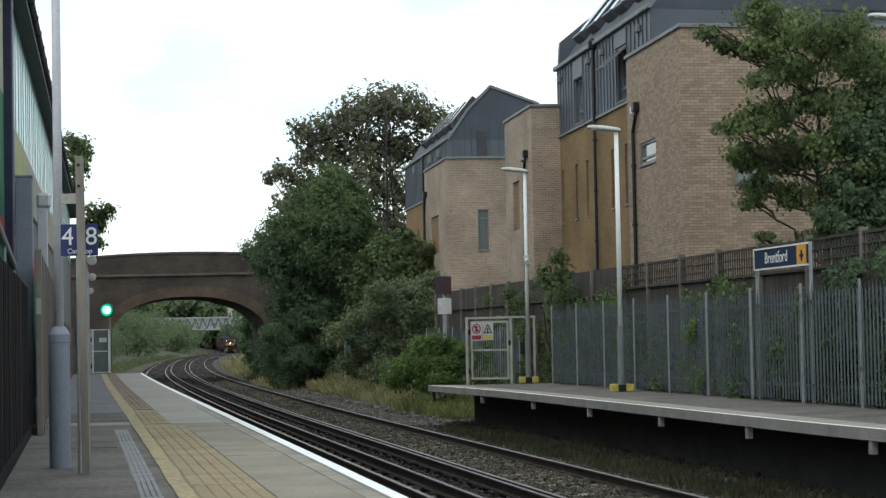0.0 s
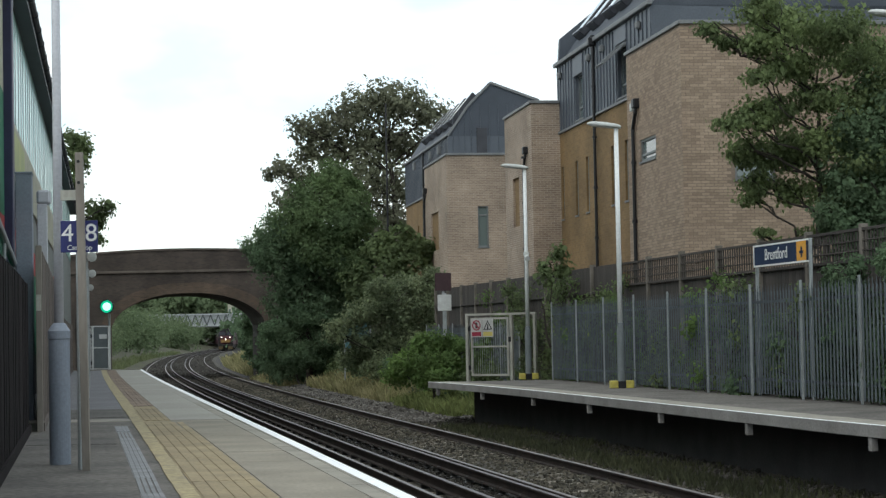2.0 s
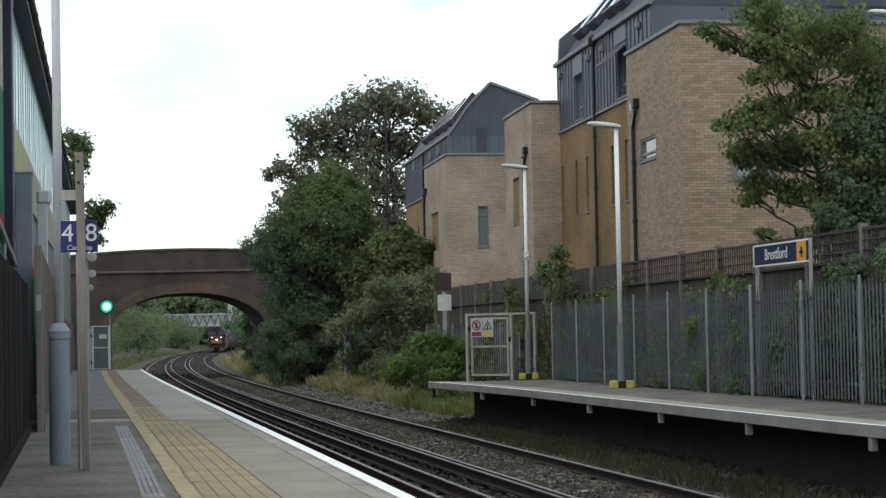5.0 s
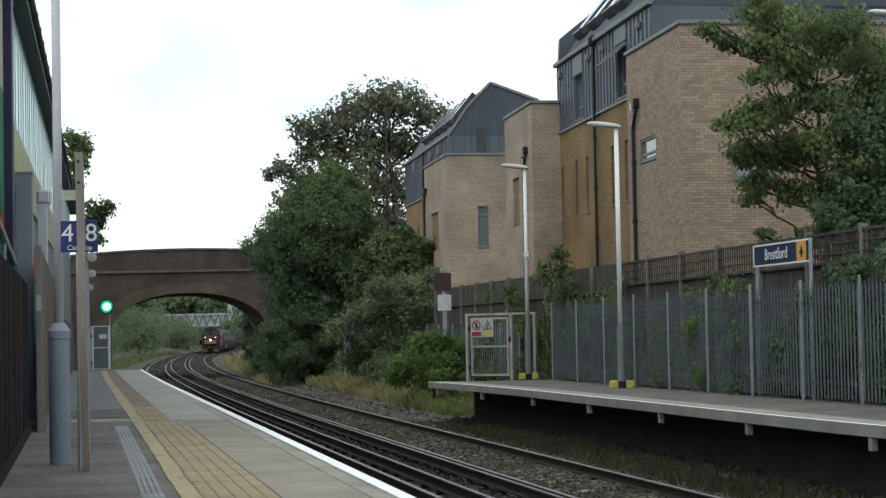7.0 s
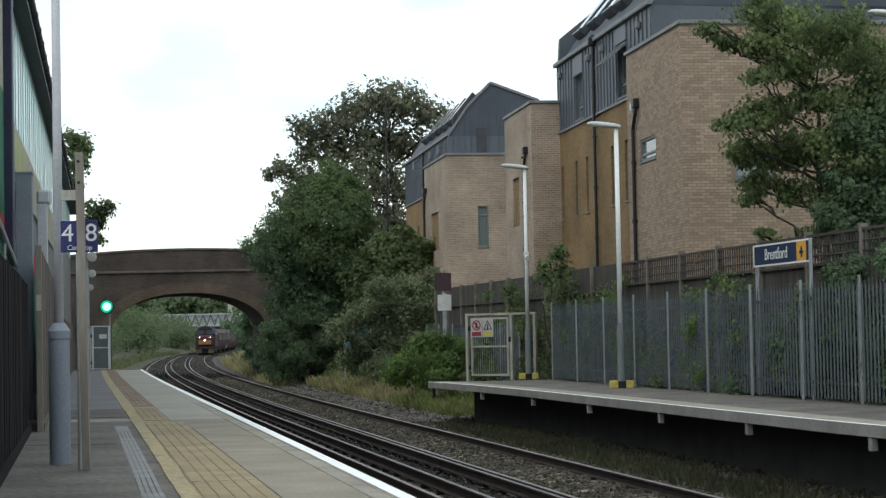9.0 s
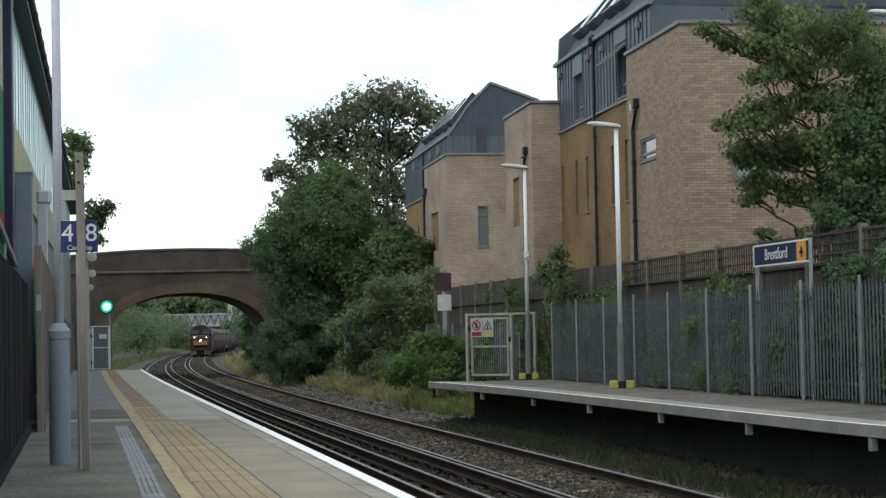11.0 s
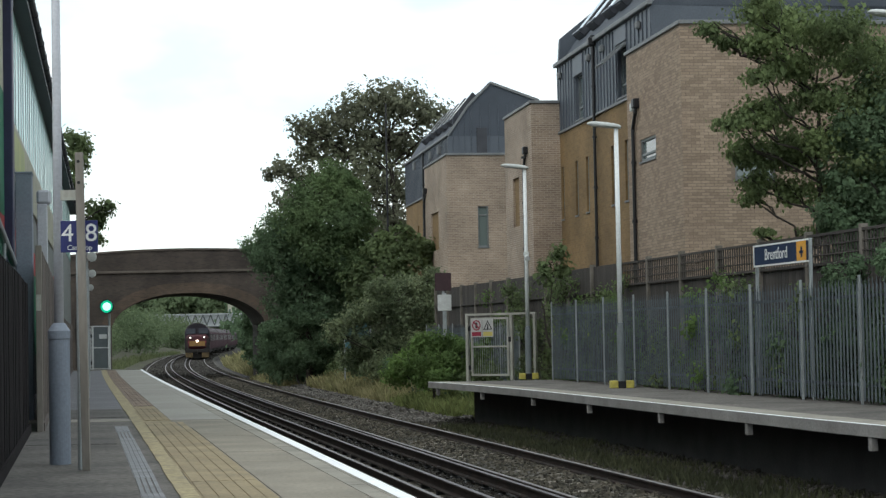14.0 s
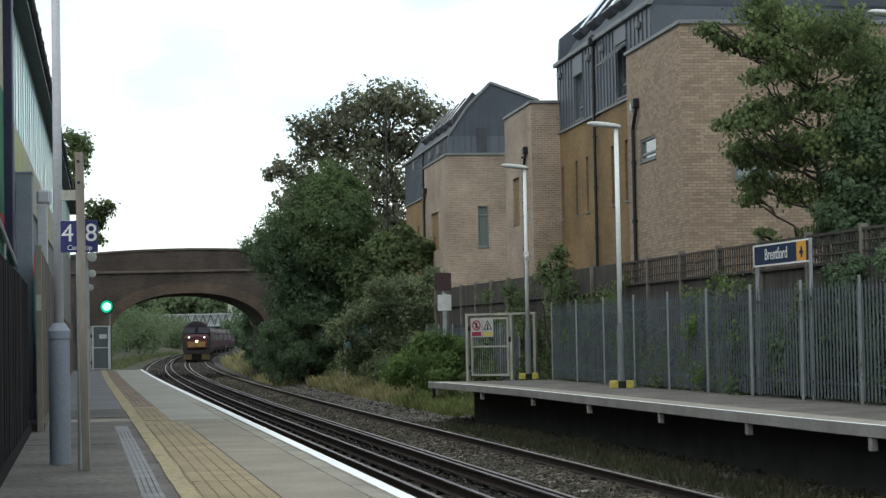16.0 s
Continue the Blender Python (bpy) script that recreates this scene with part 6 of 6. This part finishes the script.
for i in range(40):
    x = -30 + i * 1.75
    bm = tubed((0, -0.12, 4.7), (1.75 * (0.5), -0.12, 7.1), 0.13, None, 6) if d0 is None else None
    m1, m2 = pose(x, 0, 0), pose(x + 1.75, 0, 0) @ Matrix.Diagonal((-1, 1, 1, 1))
    if d0 is None:
        d0 = part("diagonal", bm, TRUSS_D, tb)
        d0.matrix_basis = m1
    else:
        share("diagonal", d0, m1, tb)
    share("diagonal", d0, m2, tb)
part("deck", boxed(-30, -0.2, 4.3, 40, 2.4, 4.5), TRUSS_D, tb)
for x in (-24, 38):
    part("pier", boxed(x - 0.5, 0, -1.5, x + 0.5, 2.2, 4.3), CONC_POST, tb)
world_tree("tree", "dark green lineside tree before the distant house", "tree", -46.5, 436, -0.8, 2.0, 0.15, scatter_lobes(77, 14, 0, 0, 3.6, 2.2, 2.0, 3.0, 1.5), 2500, 0.5, LEAF_DARK, 78)
hs = thing("house", "distant pale rendered house among trees", "house", pose(-50.5, 470, 0))
part("wall", boxed(-0.9, 0, -0.5, 0.9, 6, 12.2), CREAM, hs)
part("roof", prism([(-1.1, 12.2), (1.1, 12.2), (0, 13.2)], -0.2, 6.2), ROOF_DARK, hs)
for x in (-0.45, 0.45):
    for z in (7.2, 9.9):
        part("window", boxed(x - 0.25, -0.05, z, x + 0.25, 0.02, z + 1.4), PANE, hs)

# ---------------------------------------------------------------- the train
MAROON = mat("maroon_paint", (0.075, 0.014, 0.02), (0.052, 0.011, 0.015), 0.55, 0.8, 12, 0.02, local=True)
COACH_MAROON = mat("faded_maroon_coach_paint", (0.075, 0.034, 0.045), (0.055, 0.026, 0.034), 0.8, 0.6, 12, 0.02, local=True, spec=0.15)
NOSE_Y = mat("warning_yellow", (0.26, 0.145, 0.042), (0.16, 0.09, 0.03), 0.5, 2, 14, 0.02, local=True)
ROOF_GREY = mat("loco_roof_grey", (0.038, 0.038, 0.046), (0.026, 0.026, 0.032), 0.8, 1, 14, 0.05, local=True, spec=0.2)
COACH_ROOF = mat("coach_roof_grey", (0.075, 0.06, 0.066), (0.055, 0.044, 0.048), 0.8, 1, 14, 0.05, local=True)
CAB_DARK = mat("dark_cab_paint", (0.034, 0.03, 0.036), (0.024, 0.021, 0.026), 0.8, 1, 14, 0.03, local=True, spec=0.2)
UNDER = mat("grimy_underframe", (0.03, 0.026, 0.024), (0.018, 0.016, 0.015), 0.85, 2, 14, 0.1, local=True)
BEAM = mat("dusty_buffer_beam", (0.15, 0.105, 0.05), (0.09, 0.064, 0.034), 0.8, 3, 14, 0.1, local=True)
CAB_GLASS = mat("cab_glass", (0.03, 0.033, 0.042), (0.022, 0.025, 0.032), 0.35, 1, 14, 0.0, local=True, spec=0.25)
HEADLIGHT = glow("headlight", (1.0, 0.93, 0.82), 7.0)
MARKER = glow("marker_light", (1.0, 0.93, 0.86), 2.0)


def bogies(car, centres, wheels, r):
    axle0 = None
    for c in centres:
        b = part("bogie", boxed(-1.15, c - 2.0, 0.35, 1.15, c + 2.0, 0.85, bevel=0.05), UNDER, car)
        for i in range(wheels):
            y = c + (i - (wheels - 1) / 2) * (3.2 / (wheels - 1))
            if axle0 is None:
                bm = bmesh.new()
                for x in (-0.72, 0.72):
                    tube(bm, (x - 0.062, 0, 0), (x + 0.062, 0, 0), r, None, 20)
                tube(bm, (-0.72, 0, 0), (0.72, 0, 0), 0.09, None, 8)
                axle0 = part("wheelset", bm, UNDER, b)
                axle0.matrix_basis = pose(0, y, r)
            else:
                share("wheelset", axle0, pose(0, y, r), b)


def locomotive():
    car = thing("locomotive", "maroon diesel locomotive with yellow nose panel and lit headlights", "locomotive")
    L = 9.0
    half = [(1.33, 1.05), (1.36, 1.5), (1.36, 2.75), (1.28, 3.1)]
    roof_half = [(1.28, 3.1), (1.02, 3.52), (0.6, 3.82), (0.2, 3.94)]
    outline = half + [(-x, z) for x, z in reversed(half)]
    part("body", prism(outline, -L, L - 1.75), MAROON, car, "maroon body sides")
    rf = roof_half + [(-x, z) for x, z in reversed(roof_half)]
    part("roof", prism(rf, -L, L - 1.9), ROOF_GREY, car, "grey roof")
    # cab front with raked windscreen, then the bonnet nose
    bm = bmesh.new()
    ya, yb = L - 1.75, L - 1.35
    a = [bm.verts.new((x, ya, z)) for x, z in ((1.36, 1.05), (1.36, 2.75), (1.28, 3.1), (1.02, 3.45), (0.6, 3.72), (-0.6, 3.72), (-1.02, 3.45), (-1.28, 3.1), (-1.36, 2.75), (-1.36, 1.05))]
    b = [bm.verts.new((x * 0.97, yb + (0.0 if z < 2.75 else -0.3), z - 0.03)) for x, z in ((1.36, 1.05), (1.36, 2.75), (1.28, 3.1), (1.02, 3.45), (0.6, 3.72), (-0.6, 3.72), (-1.02, 3.45), (-1.28, 3.1), (-1.36, 2.75), (-1.36, 1.05))]
    bm.faces.new(a)
    bm.faces.new(list(reversed(b)))
    for i in range(10):
        j = (i + 1) % 10
        bm.faces.new((a[j], a[i], b[i], b[j]))
    bmesh.ops.recalc_face_normals(bm, faces=bm.faces[:])
    part("cab", bm, CAB_DARK, car, "dark cab front")
    for x in (-0.68, 0.68):
        w = part("windscreen", boxed(-0.52, -0.03, -0.3, 0.52, 0.03, 0.3, bevel=0.02), CAB_GLASS, car, "dark windscreen")
        w.matrix_basis = pose(x, L - 1.43, 3.03, 18, 0, 0)
    part("nose", boxed(-1.24, L - 1.5, 1.05, 1.24, L - 0.15, 2.66, bevel=0.3), MAROON, car, "maroon nose")
    for x in (-1.08, 1.08):
        part("nose_edge", boxed(x - 0.15, L - 0.35, 1.1, x + 0.15, L - 0.2, 2.3, bevel=0.05), UNDER, car, "black nose edge")
    part("cab_pillar", boxed(-0.09, L - 1.42, 2.7, 0.09, L - 1.34, 3.36, bevel=0.01), CAB_DARK, car)
    bm = bmesh.new()
    for k in range(12):
        a, b = math.pi * k / 12, math.pi * (k + 1) / 12
        tube(bm, (1.3 * math.cos(a), L - 1.72, 2.85 + 1.06 * math.sin(a)), (1.3 * math.cos(b), L - 1.72, 2.85 + 1.06 * math.sin(b)), 0.05, None, 6)
    part("cab_rim", bm, COACH_ROOF, car, "grey rim over the cab")
    part("nose_panel", boxed(-0.84, L - 0.16, 1.4, 0.84, L - 0.10, 1.96, bevel=0.02), NOSE_Y, car, "yellow warning panel")
    part("connection_door", boxed(-0.3, L - 0.12, 1.95, 0.3, L - 0.07, 2.5, bevel=0.02), MAROON, car, "maroon nose doors")
    h = part("headlight", lathe([(0.105, 0), (0.105, 0.06), (0.08, 0.08)], 16), HEADLIGHT, car, "bright headlight")
    h.matrix_basis = pose(0, L - 0.07, 1.98, -90, 0, 0)
    for x in (-0.74, 0.74):
        h = part("marker_light", lathe([(0.085, 0), (0.085, 0.05), (0.06, 0.07)], 14), MARKER, car, "lit white marker light")
        h.matrix_basis = pose(x, L - 0.15, 2.36, -90, 0, 0)
        part("light_surround", boxed(x - 0.16, L - 0.17, 2.2, x + 0.16, L - 0.14, 2.52, bevel=0.01), UNDER, car)
        h = part("tail_light", lathe([(0.08, 0), (0.08, 0.05)], 12), SIGN_RED, car)
        h.matrix_basis = pose(x * 1.25, L - 0.15, 1.85, -90, 0, 0)
    part("buffer_beam", boxed(-1.3, L - 0.4, 0.72, 1.3, L - 0.1, 1.08, bevel=0.04), UNDER, car, "dusty buffer beam")
    for x in (-0.87, 0.87):
        bm = tubed((x, L - 0.12, 0.95), (x, L + 0.3, 0.95), 0.09)
        tube(bm, (x, L + 0.28, 0.95), (x, L + 0.33, 0.95), 0.24, None, 16)
        part("buffer", bm, UNDER, car, "black round buffer")
        part("step_plate", boxed(x - 0.4, L - 0.5, 0.18, x + 0.4, L - 0.13, 0.74, bevel=0.03), BEAM, car)
    part("lower_fairing", boxed(-1.2, L - 0.7, 0.16, 1.2, L - 0.52, 0.64, bevel=0.02), UNDER, car)
    part("coupling", tubed((0, L - 0.1, 0.95), (0, L + 0.12, 0.55), 0.05), UNDER, car)
    part("underframe", boxed(-1.2, -L + 0.5, 0.5, 1.2, L - 0.6, 1.05), UNDER, car)
    for s in (-1.365, 1.345):
        for i in range(7):
            part("side_grille", boxed(s, -6 + i * 1.8, 1.9, s + 0.02, -5 + i * 1.8, 2.7), UNDER, car)
        part("cab_window", boxed(s, L - 2.9, 2.3, s + 0.02, L - 2.2, 2.85), CAB_GLASS, car)
    bogies(car, (-5.9, 5.4), 3, 0.55)
    return car


def coach():
    car = thing("railway_coach", "faded maroon passenger coach with a grey roof behind the locomotive", "railway coach", None, "train coaches")
    L = 9.85
    half = [(1.34, 0.95), (1.4, 1.6), (1.4, 2.6), (1.34, 3.05)]
    part("body", prism(half + [(-x, z) for x, z in reversed(half)], -L, L), COACH_MAROON, car, "faded maroon sides")
    rh = [(1.34, 3.05), (1.1, 3.4), (0.65, 3.66), (0.2, 3.75)]
    part("roof", prism(rh + [(-x, z) for x, z in reversed(rh)], -L, L), COACH_ROOF, car, "grey roof")
    w0 = None
    for s in (-1.405, 1.385):
        for i in range(8):
            y = -7.6 + i * 2.1
            if w0 is None:
                w0 = part("window", boxed(0, -0.6, 1.95, 0.02, 0.6, 2.75, bevel=0.004), CAB_GLASS, car)
                w0.matrix_basis = pose(s, y, 0)
            else:
                share("window", w0, pose(s, y, 0), car)
    part("underframe", boxed(-1.1, -L + 0.3, 0.55, 1.1, L - 0.3, 0.95), UNDER, car)
    part("gangway", boxed(-0.55, L, 1.0, 0.55, L + 0.28, 3.1, bevel=0.03), UNDER, car)
    bogies(car, (-7.1, 7.1), 2, 0.46)
    return car


loco = locomotive()
first_coach = coach()
coaches = [first_coach] + [copy_thing(first_coach, Matrix()) for _ in range(7)]


def nose_at(t):
    """Distance of the locomotive's front at the time t: it slows a little as it nears."""
    left = 16.0 - t
    return 192.0 + 10.4 * left + 0.12 * left * left


def back_by(y, d):
    for _ in range(20):
        y += d / 20 / math.hypot(1, slope(min(y, 440)))
    return y


def car_pose(y):
    yy = min(y, 440.0)
    p = at(yy, 1.71, ZR + cant(1.71, yy))
    if y > yy:
        p += Vector((slope(yy), 1, 0)).normalized() * (y - yy)
    return pose(p.x, p.y, p.z, 0, 0, turn(yy) + 180)


def motions():
    times = [i * 0.5 for i in range(33)]
    walk(loco, [(t, car_pose(back_by(nose_at(t), 9.3))) for t in times])
    for i, c in enumerate(coaches):
        walk(c, [(t, car_pose(back_by(nose_at(t), 18.6 + 10.2 + i * 20.2))) for t in times])


# ---------------------------------------------------------------- paving pieces, sleepers, bricks


def laid(parent, name, material, off, width, length, y0, y1, thick, ribs=0, gap=0.006, top=0.0):
    """Slabs laid in one row along the line."""
    w, l = width / 2 - gap, length / 2 - gap * 0.4
    if ribs:
        bm = bmesh.new()
        box(bm, -w, -l, -thick, w, l, top - 0.006)
        rw = 2 * w / ribs
        for i in range(ribs):
            box(bm, -w + i * rw + rw * 0.14, -l + 0.003, top - 0.006, -w + (i + 1) * rw - rw * 0.14, l - 0.003, top)
    else:
        bm = boxed(-w, -l, -thick, w, l, top)
    first = part(name, bm, material, parent)
    y, i = y0, 0
    while y < y1:
        m = on(y, off, rnd.uniform(-0.0015, 0.0015), rnd.uniform(-0.15, 0.15))
        if i == 0:
            first.matrix_basis = m
        else:
            share(name, first, m, parent)
        y += length / math.hypot(1, slope(y))
        i += 1


# old patches in the asphalt
for y0, y1, o0, o1 in ((24.4, 25.9, -6.4, -5.3), (33.0, 37.1, -6.1, -5.0)):
    part("asphalt_patch", sweep(band(o0, o1, -0.005, 0.004), steps(y0, y1, 0.5)), PATCH, platform, "dark repair patch")
part("bedding", sweep(band(-4.33, -3.488, -0.0085, -0.003), steps(28.5, 33.0, 1.5)), SLAB, platform, "pale joint bedding")
part("bedding", sweep(band(-4.78, -4.332, -0.0085, -0.004), steps(28.5, 40.0, 1.5)), TACTILE, platform, "buff joint bedding")
part("bedding", sweep(band(-4.79, -3.25, -0.011, -0.009), PY), ASPHALT_NEW, platform, "dark joint bedding")
laid(platform, "tactile_slab", TACTILE, -4.473, 0.61, 1.2, -3, 30.9, 0.01, ribs=5, gap=0.004, top=0.004)
laid(platform, "tactile_slab", TACTILE, -4.54, 0.42, 1.2, 32.1, 37.8, 0.01, ribs=4, gap=0.004, top=0.004)
laid(platform, "tactile_slab", TACTILE_PINK, -4.54, 0.42, 0.6, 38.9, 87.3, 0.01, ribs=4, gap=0.005, top=0.004)
laid(platform, "paving_slab", SLAB, -3.825, 0.675, 1.9, -3, 30.6, 0.01, gap=0.004)
part("paving", sweep(band(-4.33, -3.488, -0.009, 0.0), steps(31.5, 87.3, 1.5)), SLAB_FAR, platform, "smooth pale concrete paving")
laid(platform, "edge_slab", KERB, -3.405, 0.16, 0.9, -3, 40.0, 0.2, gap=0.004)
laid(platform, "edge_slab", KERB, -3.24, 0.165, 0.9, -3, 40.0, 0.2, gap=0.003)
part("edge_paving", sweep(band(-3.485, -3.17, -0.2, 0.0), steps(40.0, 87.3, 1.5)), SLAB_FAR, platform, "smooth pale concrete edge")
part("white_line", sweep(band(-3.295, -3.172, 0.002, 0.006), steps(-50, 87.2, 2)), WHITE_LINE, platform, "white edge line")
laid(platform, "drain_cover", DRAIN, -5.15, 0.2, 1.9, 8, 29.5, 0.008, ribs=4, gap=0.004, top=0.006)
part("platform_end_kerb", sweep(band(-6.5, -3.22, 0.0, 0.03), steps(87.0, 87.4, 0.2)), KERB, platform, "pale end kerb")

for parent, o, y0 in ((track_near, -1.71, 22), (track_far, 1.71, 19)):
    first = None
    y = y0
    for i in range(150):
        m = on(y, o, -1.212 + cant(o, y) + rnd.uniform(-0.012, 0.006), rnd.uniform(-1.2, 1.2)) @ pose(0, 0, 0, 0, -3.8, 0)
        if first is None:
            first = part("sleeper", boxed(-1.25, -0.13, 0, 1.25, 0.13, 0.135, bevel=0.02), SLEEPER, parent)
            first.matrix_basis = m
        else:
            share("sleeper", first, m, parent)
        y += 0.65
for parent, o in ((track_near, -0.572), (track_far, 0.595)):
    first = None
    for i in range(75):
        yi = 16 + i * 1.3
        m = on(yi, o, -1.10 + cant(o, yi))
        if first is None:
            first = part("insulator", lathe([(0.11, -0.06), (0.1, 0.03), (0.075, 0.05), (0.075, 0.13)], 10), PIPE, parent)
            first.matrix_basis = m
        else:
            share("insulator", first, m, parent)

first = None
for y in (25.6, 30.1, 34.6, 39.4, 44.2, 49.0, 53.4):
    m = on(y, far_edge(y) + 0.06)
    if first is None:
        first = part("bracket_beam", boxed(-0.045, -0.055, -0.34, 0.05, 0.055, -0.155, bevel=0.008), DECK_EDGE, platform_far)
        first.matrix_basis = m
    else:
        share("bracket_beam", first, m, platform_far)

# bricks of the nearest bay, laid in stretcher bond on the mortar-coloured wall
BRICK_PIECE = mat("pinkish_buff_brick_piece", (0.36, 0.275, 0.203), (0.29, 0.215, 0.16), 0.9, 0.35, 30, 0.25, island=0.2, stain=0.15)
BRICK_SINGLE = mat("pinkish_buff_single_brick", (0.36, 0.275, 0.203), (0.29, 0.215, 0.16), 0.9, 0.35, 30, 0.25, spread=0.2, stain=0.15)


def bricks(parent, face, pos, u0, u1, z0, z1, holes, seed):
    r = random.Random(seed)
    vs, fs = [], []
    row, z = 0, z0
    singles = 0
    unit = None
    while z + 0.062 < z1:
        u = u0 - (0.1125 if row % 2 else 0.0)
        while u < u1:
            a, b = max(u, u0), min(u + 0.208, u1)
            if b - a > 0.04 and not any(h[0] - 0.01 < b and a < h[1] + 0.01 and h[2] - 0.01 < z + 0.062 and z < h[3] + 0.01 for h in holes):
                d = -0.007 + r.uniform(-0.0006, 0.0006)
                full = b - a > 0.2
                if full and singles < 150 and 4.4 < z < 7.2 and u0 + 0.3 < a < u0 + 1.6:
                    singles += 1
                    if unit is None:
                        unit = part("brick", boxed(-0.007, 0, 0, 0, 0.208, 0.062) if face == "y" else boxed(0, -0.007, 0, 0.208, 0, 0.062), BRICK_SINGLE, parent)
                        unit.matrix_basis = pose(pos, a, z) if face == "y" else pose(a, pos, z)
                    else:
                        share("brick", unit, pose(pos - r.uniform(0, 0.0008), a, z) if face == "y" else pose(a, pos - r.uniform(0, 0.0008), z), parent)
                else:
                    k = len(vs)
                    for dd in (d, 0.002):
                        for uu, zz in ((a, z), (b, z), (b, z + 0.062), (a, z + 0.062)):
                            vs.append((pos + dd, uu, zz) if face == "y" else (uu, pos + dd, zz))
                    fs += [(k, k + 1, k + 2, k + 3), (k, k + 4, k + 5, k + 1), (k + 1, k + 5, k + 6, k + 2), (k + 2, k + 6, k + 7, k + 3), (k + 3, k + 7, k + 4, k)]
            u += 0.225
        z += 0.075
        row += 1
    me = bpy.data.meshes.new("brickwork")
    me.from_pydata(vs, [], fs)
    me.materials.append(BRICK_PIECE)
    o = tagged(new("brickwork", me), "pinkish buff stretcher-bond brickwork", kind="stuff")
    o.parent = parent


bricks(flats, "y", 0.0, 0.0, 5.6, 2.2, 8.86, [(2.6, 4.25, 5.75, 6.39)], 1)
bricks(flats, "x", -0.003, 0.0, 7.0, 2.2, 8.86, [(1.32, 2.35, 4.95, 5.85)], 2)

motions()
